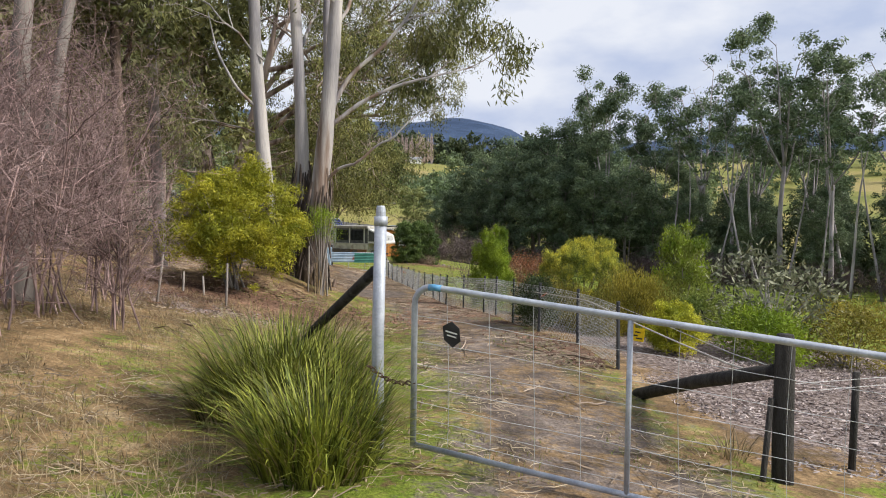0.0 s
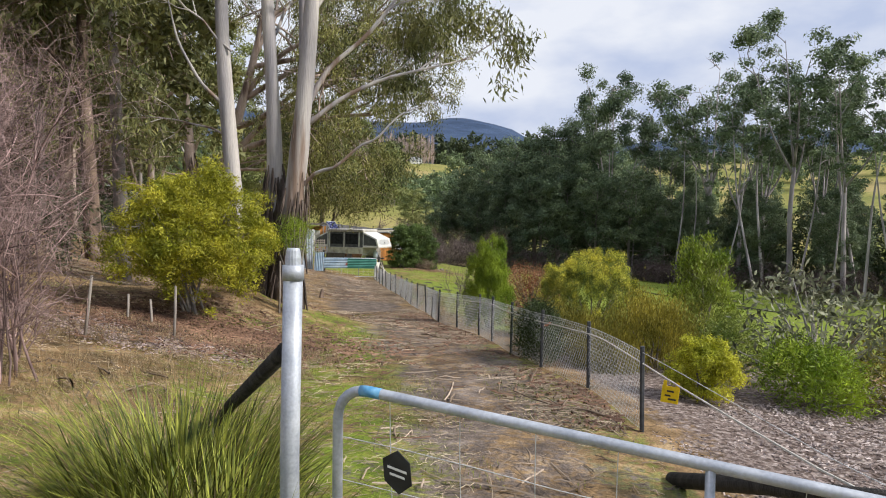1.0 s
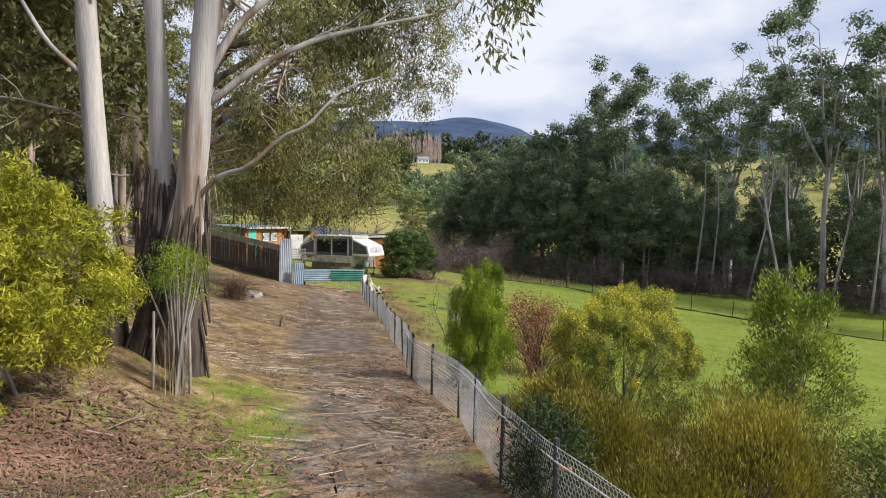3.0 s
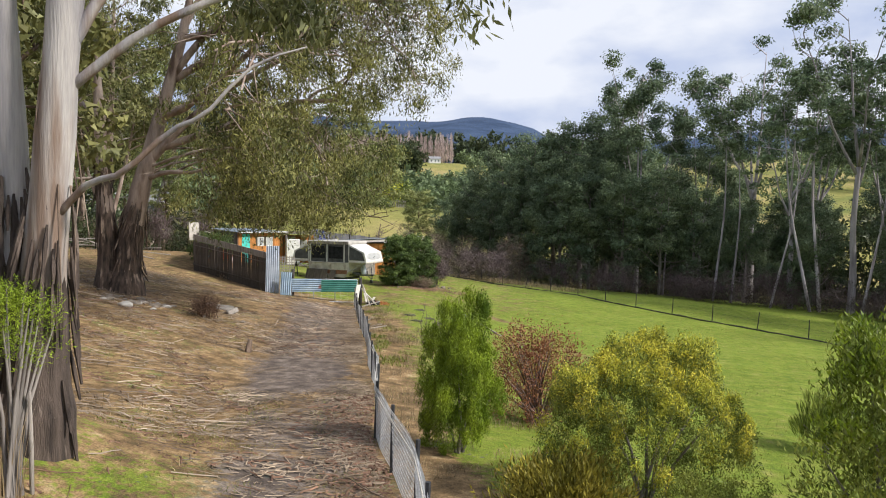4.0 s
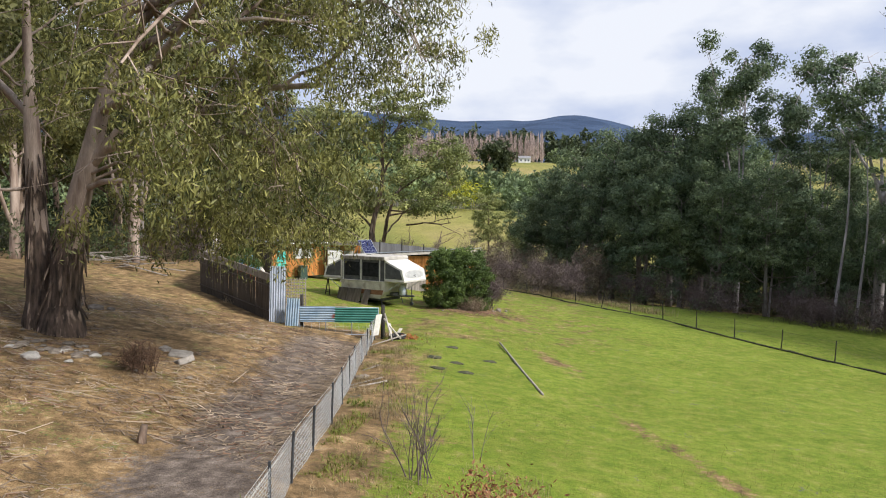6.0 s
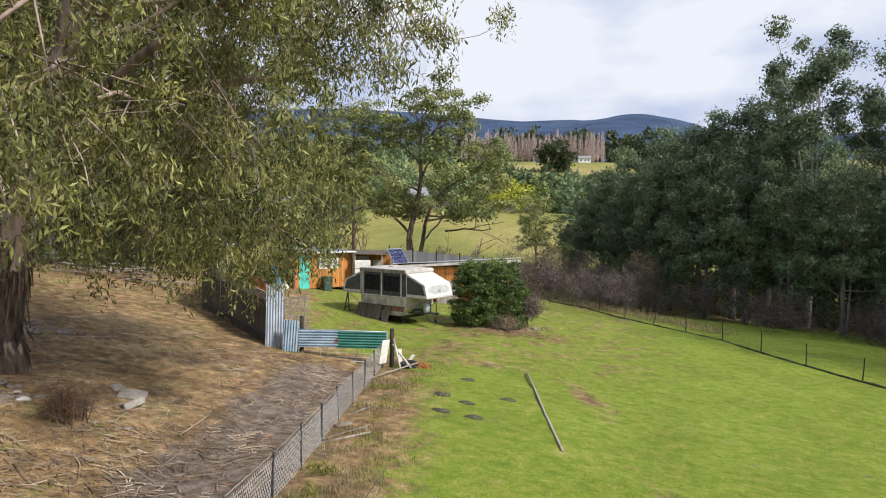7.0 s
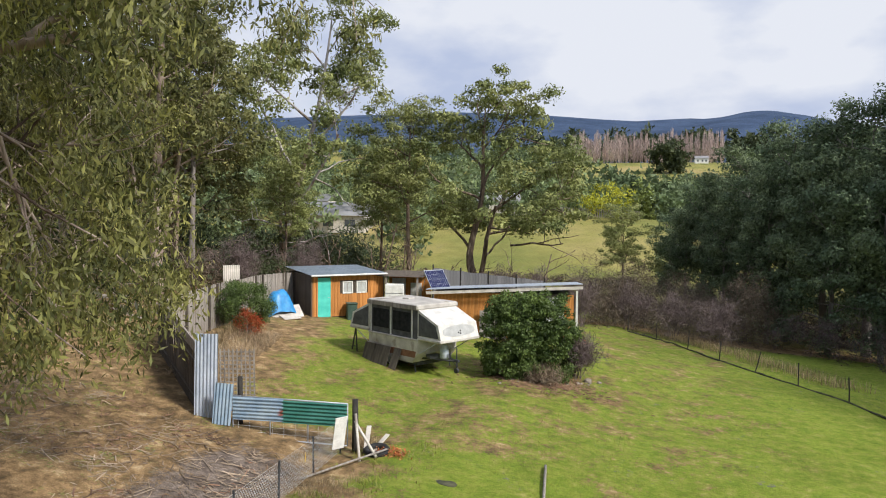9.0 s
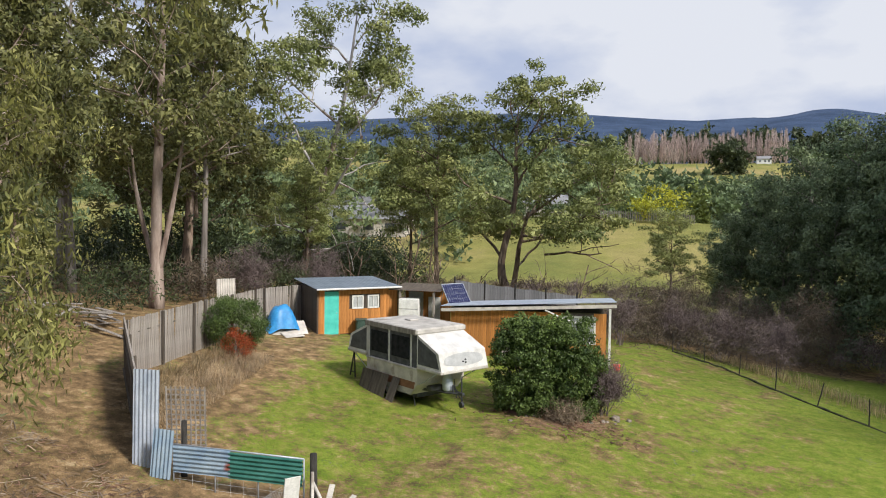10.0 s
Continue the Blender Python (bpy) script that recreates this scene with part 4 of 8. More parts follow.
pole_gum = plain_gum("gum_tree", "thin grey pole-like gum at the wood's edge", 14, 0.085, 0.74, 1.7, 5, WOOD_LEAF, BARK_MAUVE, lean=(0.8, 0.2), leaf_size=(0.32, 0.12), per=60, puff=(9, 0.6), flat=0.55, simple=True, kids=3, droop=0.1, m=at(21.0, 67.0))
for x, y, turn, size in ((24.0, 63.5, 40, 0.9), (28.2, 59.0, 90, 1.0), (29.4, 56, 300, 0.85), (32.2, 52.5, 150, 1.0), (33.5, 47, 60, 1.1), (18.6, 72.5, 120, 0.8),
                         (27.0, 62.2, 220, 1.25), (32.0, 57.0, 170, 1.3), (30.8, 54.2, 250, 1.1), (36.5, 48.5, 30, 1.2), (26.0, 61.5, 190, 1.1), (22.2, 66.5, 10, 0.9), (35.2, 44, 100, 1.0)):
    copy_thing(pole_gum, at(x, y, 0, turn, size) @ pose(0, 0, 0, rng.normal() * 5, rng.normal() * 5, 0))

# ---- the entry: gate, posts and netting fence ----
def pt(s, h):
    """A point on the gate, s metres from its latch end, h above its bottom rail."""
    return np.array([-0.18 + 0.933 * s, 4.78 - 0.36 * s, 0.125 + h - 0.095 * s])


gate = thing("farm_gate", "galvanised tubular farm gate with wire mesh infill", "gate")
GL, GH, GR = 4.2, 1.085, 0.13
arc = [pt(GR - GR * math.cos(a), GH - GR + GR * math.sin(a)) for a in np.linspace(0, math.pi / 2, 8)]
arc2 = [pt(GL - GR + GR * math.sin(a), GH - GR + GR * math.cos(a)) for a in np.linspace(0, math.pi / 2, 8)]
part("gate_frame", Soup().tube([pt(0, 0)] + arc + [pt(1.4, GH), pt(2.8, GH)] + arc2 + [pt(GL, 0)], 0.021, 12).tube([pt(0, 0.012), pt(GL, 0.012)], 0.019, 10), GALV, gate, smooth=True)
for s in (1.4, 2.8):
    part("upright", Soup().tube([pt(s, 0), pt(s, GH)], 0.017, 10), GALV, gate, smooth=True)
for k, h in enumerate((0.09, 0.19, 0.30, 0.42, 0.56, 0.71, 0.88)):
    part("wire", Soup().tube([pt(s, h + 0.006 * math.sin(s * 5 + k)) + np.array([0.36, 0.933, 0]) * 0.006 for s in np.linspace(0, GL, 15)], 0.0017, 4), WIRE, gate)
for s in np.arange(0.24, GL, 0.29):
    part("wire", Soup().tube([pt(s + 0.012 * math.sin(h * 4 + s), h) for h in np.linspace(0.012, GH, 7)], 0.0017, 4), WIRE, gate)
BLUE = material("blue_marker_paint", (0.05, 0.22, 0.42), (0.16, 0.36, 0.55), scale=30, rough=0.6, bump=0.05)
part("paint_mark", Soup().tube([arc[-2], arc[-1], pt(0.19, GH)], 0.0222, 12), BLUE, gate, "blue paint mark on the corner", smooth=True)
BLACK = material("black_plastic", (0.012, 0.013, 0.015), (0.03, 0.032, 0.036), scale=12, rough=0.45, bump=0.1)
WHITE = material("white_paint", (0.62, 0.62, 0.60), (0.80, 0.80, 0.78), scale=5, rough=0.6, bump=0.12, wear=(0.45, 0.43, 0.40), wear_at=0.7)
nrm = np.array([-0.36, -0.933, 0.0])
hexa = [(0.062 * x, 0.085 * y) for x, y in ((0, 1), (0.85, 0.55), (1, -0.45), (0.15, -1), (-0.85, -0.5), (-1, 0.5))]
badge = Soup()
ring = [pt(0.27 + x, 0.80 + y) + nrm * o for o in (0.012, 0.018) for x, y in hexa]
badge.add(ring, [[k, (k + 1) % 6, 6 + (k + 1) % 6, 6 + k] for k in range(6)])
badge.f += [[5, 4, 3, 2, 1, 0], [6, 7, 8, 9, 10, 11]]
bd = part("badge", badge, BLACK, gate, "black maker's plate with pale lettering")
for x0, x1, y in ((-0.04, 0.042, 0.012), (-0.03, 0.034, -0.012)):
    b = Soup()
    b.add([pt(0.27 + x, 0.80 + y + h - 0.12 * x) + nrm * 0.0205 for x, h in ((x0, -0.005), (x1, -0.005), (x1, 0.005), (x0, 0.005))], [[0, 1, 2, 3]])
    part("lettering", b, WHITE, bd)

zp = ground_z(-0.45, 5.18)
post = thing("gate_post", "galvanised steel pipe gate post with a fitted cap", "post", Matrix.Translation((-0.45, 5.18, zp)))
part("pipe", Soup().tube([(0, 0, -0.3), (-0.008, 0, 0.8), (0.004, 0, 1.66)], 0.044, 20), GALV, post, smooth=True)
part("collar", Soup().tube([(0.004, 0, 1.60), (0.004, 0, 1.668)], 0.049, 20), GALV, post, smooth=True)
part("cap", Soup().tube([(0.004, 0, 1.665), (0.004, 0, 1.70), (0.004, 0, 1.735), (0.004, 0, 1.745)], [0.036, 0.036, 0.031, 0.026], 16), GALV, post)
part("brace", Soup().tube([(-0.04, 0.05, 1.27), (-0.75, 1.6, 0.6), (-1.44, 3.1, ground_z(-1.9, 8.27) - zp - 0.05)], 0.042, 10), DARK_TIMBER, post, "dark round timber brace", smooth=True)

chain = thing("chain", "rusty steel chain round the gate post", "chain")
RUST = material("rusty_steel", (0.055, 0.035, 0.028), (0.16, 0.09, 0.06), scale=20, rough=0.8, metal=0.3, bump=0.4)
a0, a1 = np.array([-0.52, 5.11, 0.60]), np.array([-0.175, 4.77, 0.56])
for k in range(13):
    f = (k + 0.5) / 13
    c = a0 + (a1 - a0) * f + np.array([0, 0, -0.05 * 4 * f * (1 - f)])
    d = unit(a1 - a0)
    up = np.array([0, 0, 1.0]) if k % 2 else unit(np.cross(d, (0, 0, 1)))
    loop = [c + d * 0.026 * math.cos(a) + up * 0.014 * math.sin(a) for a in np.linspace(0, 2 * math.pi, 11)]
    part("link", Soup().tube(loop, 0.005, 5, caps=False), RUST, chain)

zb = ground_z(2.5, 5.2)
strainer = thing("strainer_post", "short tarred round timber strainer post with a log strut", "post", Matrix.Translation((2.5, 5.2, zb)))
part("post", Soup().tube([(0.02, 0, -0.3), (0.0, 0, 0.3), (0.0, 0.01, 1.03), (0.0, 0.01, 1.08)], [0.078, 0.074, 0.068, 0.055], 14), DARK_TIMBER, strainer, smooth=True)
part("strut", Soup().tube([(-0.03, 0.06, 0.80), (-0.2, 1.2, 0.46), (-0.38, 2.5, 0.02)], [0.055, 0.06, 0.065], 12), DARK_TIMBER, strainer, smooth=True)
part("stay", Soup().tube([(-0.10, -0.02, 0.62), (-0.16, -0.05, 0.0), (-0.17, -0.05, -0.2)], 0.022, 8), DARK_TIMBER, strainer, smooth=True)
for h, dx in ((0.72, 0.0), (0.66, 0.01)):
    part("wire", Soup().tube([(0.08, 0, h), (0.9, 0.35, h - 0.02), (2.2, 1.0, h - 0.15 + dx)], 0.0018, 4), WIRE, strainer)
sidepost = thing("fence_post", "short weathered timber fence post beside the entry", "post", at(3.3, 5.7))
part("post", Soup().tube([(0, 0, -0.2), (0.01, 0, 0.8)], 0.028, 8), DARK_TIMBER, sidepost, smooth=True)

# netting fence along the track
POST_Y = (9.07, 10.99, 12.4, 13.9, 15.4, 16.86, 18.7, 20.6, 22.4, 24.2, 26.0, 27.6, 29.4, 31.5, 33.4, 35.2, 37.06, 38.9, 40.7, 42.5, 44.2)
net = thing("netting_fence", "wire netting fence on dark steel posts beside the track", "fence")
star = Soup()
star.add([(0.024 * math.cos(a), 0.024 * math.sin(a), z) for z in (-0.25, 0.88) for a in (0, 0.9, 2.1, 3.0, 4.2, 5.1)], [[k, (k + 1) % 6, 6 + (k + 1) % 6, 6 + k] for k in range(6)])
star.f.append([6, 7, 8, 9, 10, 11])
star_mesh = star.mesh("post", DARK_STEEL)
for y in POST_Y:
    x = float(along(y, FENCE))
    part("post", star_mesh, DARK_STEEL, net, m=Matrix.Translation((x, y, ground_z(x, y))) @ pose(0, 0, 0, rng.normal() * 1.5, rng.normal() * 1.5, rng.uniform(0, 90)))


def netting(y0, y1, cell, wire, top=0.80):
    """Six-sided netting of cross-shaped strands between two places of the fence."""
    segs = []
    rows, cols = int(top / (cell * 0.75)), int((y1 - y0) / cell)
    for r in range(rows):
        for c in range(cols):
            s = y0 + (c + 0.5 * (r % 2)) * cell
            z = 0.03 + r * cell * 0.75
            h = cell * 0.25
            segs += [((s, z), (s + cell / 2, z + h)), ((s + cell / 2, z + h), (s + cell, z)), ((s + cell / 2, z + h), (s + cell / 2, z + h * 3))]
    segs = np.array(segs)
    a, b = segs[:, 0], segs[:, 1]
    d = unit(b - a)
    w = np.stack([-d[:, 1], d[:, 0]], -1) * wire / 2
    quad = np.concatenate([np.stack([a - w, b - w, b + w, a + w], 1), np.stack([a, b, b, a], 1)]).reshape(-1, 2)
    out = np.r_[np.zeros(4 * len(a)), np.tile([-0.5, -0.5, 0.5, 0.5], len(a))] * wire
    x = along(quad[:, 0], FENCE) + 0.012 * np.sin(quad[:, 0] * 3.1 + quad[:, 1] * 4) + out
    v = np.stack([x, quad[:, 0], height(x, quad[:, 0]) + quad[:, 1]], -1)
    return fast_mesh("netting", v, np.arange(len(v)).reshape(-1, 4), WIRE)


for y0, y1, cell, wire in ((9.07, 16.86, 0.055, 0.0046), (16.86, 27.6, 0.075, 0.0065), (27.6, 37.06, 0.10, 0.009), (37.06, 44.2, 0.075, 0.005)):
    tagged(part("netting", netting(y0, y1, cell, wire), WIRE, net), kind="stuff")
line = lambda h, y0, y1, sag=0.0: [(float(along(y, FENCE)) - 0.02, y, ground_z(float(along(y, FENCE)), y) + h - sag * abs(math.sin(y * 0.6))) for y in np.linspace(y0, y1, 60)]
part("top_wire", Soup().tube(line(0.82, 5.3, 44.2), 0.003, 5), WIRE, net)
ROPE = material("pale_rope", (0.42, 0.40, 0.36), (0.60, 0.58, 0.53), scale=30, rough=0.9, bump=0.2)
part("rope", Soup().tube(line(0.74, 5.3, 27, 0.04), 0.008, 5), ROPE, net, "pale rope tied along the fence")
YELLOW = material("yellow_plastic", (0.62, 0.42, 0.005), (0.78, 0.55, 0.01), scale=12, rough=0.4, bump=0.05)
tag = thing("fence_tag", "yellow plastic warning tag hung on the fence", "tag", Matrix.Translation((2.27, 8.3, ground_z(2.27, 8.3) + 0.58)) @ pose(0, 0, 0, 0, 6, -20))
part("plate", Soup().box((0, 0, 0), (0.15, 0.006, 0.15), bevel=0.003).box((-0.055, 0, 0.095), (0.03, 0.006, 0.05)).box((0.055, 0, 0.095), (0.03, 0.006, 0.05)), YELLOW, tag)
for k, (x, z, w) in enumerate(((0, 0.03, 0.06), (-0.02, -0.01, 0.05), (0.02, -0.04, 0.07))):
    part("lettering", Soup().box((x, -0.0045, z), (w, 0.002, 0.016)), BLACK, tag)
tag2 = thing("fence_tag", "yellow plastic tag on the fence near the inner gate", "tag", Matrix.Translation((-3.42, 42.0, ground_z(-3.4, 42) + 0.55)) @ pose(0, 0, 0, 0, 4, -60))
part("plate", Soup().box((0, 0, 0), (0.16, 0.006, 0.18), bevel=0.003), YELLOW, tag2)
part("lettering", Soup().box((0, -0.0045, 0.02), (0.08, 0.002, 0.05)), BLACK, tag2)
ORANGE = material("orange_tie", (0.55, 0.12, 0.03), (0.70, 0.20, 0.06), scale=20, rough=0.6, bump=0)
solo("baling_twine", Soup().tube([(1.76, 12.15, 0.42), (1.74, 12.3, 0.36), (1.70, 12.42, 0.34)], 0.012, 6), ORANGE, "orange baling twine knotted on the fence rope", "twine")

for x, y, h, lean, lab in ((-3.86, 12.85, 0.80, 2, "thin weathered timber stake in dry grass"), (-4.6, 11.6, 0.85, 8, "leaning rough timber stake in dry grass"), (-3.0, 16.1, 1.05, 1, "thin stake beside the pale gum"),
                           (-2.62, 16.4, 1.0, -1, "thin stake beside the pale gum"), (-4.9, 13.6, 0.40, 3, "short timber peg beside the wattle bush"), (-4.49, 13.56, 0.40, -3, "short timber peg beside the wattle bush")):
    st = Soup().tube([(0, 0, -0.15), (0.004, 0.003, h * 0.5), (0, 0, h)], [0.022, 0.021, 0.016], 7)
    solo("stake", st, GREY_TIMBER, lab, "stake", at(x, y) @ pose(0, 0, 0, lean, lean * 0.7, 30), smooth=True)


# ---- shrubs ----
def bush(name, label, x, y, size, leaf, clumps=320, per=34, leaf_size=(0.09, 0.02), cluster=0.16, droop=0.1, stems=9, lumpy=0.3, lift=0.35, upright=0.0, taper=0.0, wood=None, fill=0.35,
         category="shrub", sink=0.0, turn=0.0, tips=None, puff=0.0, tall_puff=0.85, broad=1.0):
    """A shrub: clumps of leaves on a lumpy rounded form, carried on stems from the foot."""
    sx, sy, sz = size
    ob = thing(name, label, category, at(x, y, sink, turn))
    d = unit(rng.normal(size=(clumps, 3)))
    d[:, 2] = np.where(d[:, 2] < -0.8, -d[:, 2], d[:, 2])
    d = np.sign(d) * np.abs(d) ** broad
    seed = rng.uniform(0, 50)
    wob = np.array([1 + lumpy * (noise.noise(Vector(v * 1.7) + Vector((seed, 0, 0))) + 0.6 * noise.noise(Vector(v * 4.0) + Vector((0, seed, 0)))) for v in d])
    r = np.where(rng.random(clumps) < fill, rng.uniform(0.35, 0.9, clumps), rng.uniform(0.86, 1.04, clumps)) * wob
    c = d * r[:, None] * np.array([sx, sy, sz * 0.5])
    if taper:
        f = 1 - taper * np.clip((c[:, 2] / (sz * 0.5) + 1) / 2, 0, 1)
        c[:, :2] *= f[:, None]
    c[:, 2] += sz * 0.5 + lift
    w = Soup()
    for k in range(stems):
        tip = c[rng.integers(clumps)]
        foot = np.array([rng.normal() * sx * 0.08, rng.normal() * sy * 0.08, -0.08])
        mid = (foot + tip) / 2 * np.array([0.7, 0.7, 1.05])
        w.tube([foot, mid, tip], [0.028, 0.018, 0.006], 5, caps=False)
    tagged(part("stem_frame", w, wood or BARK_GREY, ob, smooth=True), kind="stuff")
    out = unit(c - np.array([0, 0, lift])) * (0.8 + 0.4 * upright) + np.array([0, 0, upright * 2.2])
    if tips:
        high = (c[:, 2] > lift + sz * (0.54 + 0.24 * np.sin(c[:, 0] * 5) * np.cos(c[:, 1] * 5))) & (r > 0.8)
        fresh = c[high] + np.array([0, 0, 0.07])
        if puff:
            growth = puff_mesh("golden_growth", fresh, puff * rng.uniform(0.5, 1.1, len(fresh)), per, *leaf_size, tips, tall_puff, 0.7, droop)
        else:
            growth = leaf_mesh("golden_growth", fresh, np.array(cluster) * 0.9, per, *leaf_size, tips, droop, out[high])
        part("golden_growth", growth, tips, ob, "golden yellow growing tips")
    if puff:
        part("foliage", puff_mesh("foliage", c, puff * rng.uniform(0.6, 1.4, clumps), per, *leaf_size, leaf, tall_puff, 0.7, droop), leaf, ob)
        return ob
    part("foliage", leaf_mesh("foliage", c, cluster, per, *leaf_size, leaf, droop, out), leaf, ob)
    return ob


bush("wattle_bush", "bright yellow-green feathery wattle bush beneath the gums", -4.25, 14.9, (1.34, 1.25, 2.05), WATTLE_LEAF, clumps=330, per=210, leaf_size=(0.075, 0.018), puff=0.21, stems=10, lumpy=0.55, lift=0.18, fill=0.3, droop=0.05)
bush("tagasaste_shrub", "small green shrub at the foot of the pale gum", -2.75, 16.3, (0.40, 0.40, 0.85), LIME_LEAF, clumps=110, per=44, leaf_size=(0.045, 0.008), cluster=0.13, lift=1.15, stems=14, lumpy=0.6)
bush("native_cypress", "slim bright green upright conifer by the fence", 1.41, 20.3, (0.50, 0.50, 2.2), LIME_LEAF, clumps=440, per=170, leaf_size=(0.055, 0.009), puff=0.075, tall_puff=2.2, droop=-1.2, lift=-0.05, taper=-0.08, stems=7, lumpy=0.55, fill=0.3)
bush("golden_cypress", "rounded conifer with golden yellow tips", 3.6, 18.2, (1.16, 1.14, 2.1), GREEN_LEAF, clumps=620, per=150, leaf_size=(0.038, 0.010), puff=0.115, tall_puff=1.5, droop=-0.8, lift=-0.25, lumpy=0.30, fill=0.2, broad=0.9, tips=GOLD_LEAF)
bush("tea_tree", "olive brown feathery shrub behind the netting fence", 2.5, 14.4, (0.62, 0.66, 0.75), OLIVE_LEAF, clumps=240, per=80, leaf_size=(0.06, 0.012), cluster=(0.13, 0.13, 0.20), lift=-0.1, lumpy=0.65, upright=0.9)
bush("tea_tree", "olive brown spreading shrub behind the netting fence", 3.55, 13.2, (0.60, 0.60, 1.15), OLIVE_LEAF, clumps=230, per=80, leaf_size=(0.06, 0.012), cluster=(0.13, 0.13, 0.20), lift=-0.1, lumpy=0.65, upright=0.9)
bush("tea_tree", "low olive green shrub close behind the netting fence", 2.72, 12.8, (0.52, 0.55, 0.5), OLIVE_LEAF, clumps=220, per=80, leaf_size=(0.055, 0.011), cluster=(0.12, 0.12, 0.17), lift=-0.08, lumpy=0.6, upright=0.9)
bush("tea_tree", "olive shrub among conifers behind the fence", 2.5, 17.3, (0.6, 0.6, 0.8), OLIVE_LEAF, clumps=260, per=36, leaf_size=(0.08, 0.018), cluster=0.18, lift=-0.1, lumpy=0.5, upright=0.4)
bush("bottlebrush", "tall fresh green shrub with small leaves", 5.75, 17.2, (0.72, 0.7, 2.2), GREEN_LEAF, clumps=260, per=48, leaf_size=(0.075, 0.022), cluster=0.15, lift=0.05, lumpy=0.9, taper=0.3, upright=0.2, tips=LIME_LEAF)
bush("coast_rosemary", "low bright yellow-green rounded shrub in mulch", 3.52, 10.9, (0.38, 0.38, 0.72), LEMON_LEAF, clumps=190, per=120, leaf_size=(0.045, 0.011), puff=0.09, lift=0.0, lumpy=0.45, upright=0.3)
bush("silver_banksia", "grey-green shrub with broad silver-backed leaves and pale limbs", 5.5, 12.0, (0.95, 0.9, 1.5), SILVER_LEAF, clumps=110, per=16, leaf_size=(0.13, 0.042), cluster=0.2, lift=0.15, lumpy=0.35, stems=30, wood=BARK_PALE)
bush("grevillea", "fresh green low shrub beneath the silver banksia", 5.0, 11.1, (0.55, 0.55, 0.8), LIME_LEAF, clumps=280, per=28, leaf_size=(0.08, 0.016), cluster=0.18, lift=-0.05, lumpy=0.4)
bush("grevillea", "yellowish green shrub at the edge of the mulch", 6.4, 11.2, (0.8, 0.8, 1.0), OLIVE_LEAF, clumps=260, per=28, leaf_size=(0.08, 0.016), cluster=0.18, lift=-0.05, lumpy=0.4)
bush("grevillea", "green shrub among mulch behind the fence", 4.7, 13.4, (0.7, 0.7, 0.9), GREEN_LEAF, clumps=240, per=28, leaf_size=(0.08, 0.016), cluster=0.18, lift=-0.05, lumpy=0.4)
DARK_GREEN_LEAF = leafy("dark_green_leaf", (0.020, 0.036, 0.012), (0.065, 0.09, 0.024), scale=1.8)
bush("dark_hedge_shrub", "dense dark green shrub pressed against the netting", 1.74, 13.2, (0.30, 0.8, 0.95), DARK_GREEN_LEAF, clumps=340, per=28, leaf_size=(0.07, 0.014), cluster=0.12, lift=-0.05, lumpy=0.3)
bush("spiky_shrub", "upright dark green rosette shrub in the paddock", 8.3, 23.4, (0.5, 0.5, 0.9), GREEN_LEAF, clumps=90, per=26, leaf_size=(0.22, 0.02), cluster=0.1, lift=0.0, upright=0.9)
bush("barberry", "rust-red wiry shrub beside the conifers", 2.85, 23.4, (0.95, 0.9, 1.75), RUST_LEAF, clumps=330, per=30, leaf_size=(0.06, 0.022), cluster=0.22, lift=0.0, lumpy=0.4, stems=60, wood=TWIG)


def bare_shrub(name, label, x, y, tall, stems, wood, levels=2, kids=5, spread=0.5, m_turn=0.0, radius=0.016, lean=(0, 0), twigs=0, twig=(0.4, 0.010)):
    w, tips = Soup(), []
    for _ in range(stems):
        a = rng.uniform(0, 2 * math.pi)
        out = rng.uniform(0.05, 0.42)
        foot = (rng.normal() * 0.18, rng.normal() * 0.18, -0.05)
        grow(w, tips, foot, (math.cos(a) * out + lean[0], math.sin(a) * out + lean[1], 1), tall * rng.uniform(0.6, 1.0), radius * rng.uniform(0.6, 1.2), levels, kids, 0.11, 0.02, spread, 0.45, 0.25, 5)
    if not twigs:
        return solo(name, w, wood, label, "shrub", at(x, y, 0, m_turn), smooth=True)
    ob = thing(name, label, "shrub", at(x, y, 0, m_turn))
    tagged(part("stem_frame", w, wood, ob, smooth=True), kind="stuff")
    tagged(part("twig_mass", leaf_mesh("twig_mass", np.array(tips), 0.22, twigs, *twig, wood, -0.25, simple=True), wood, ob), kind="stuff")
    return ob


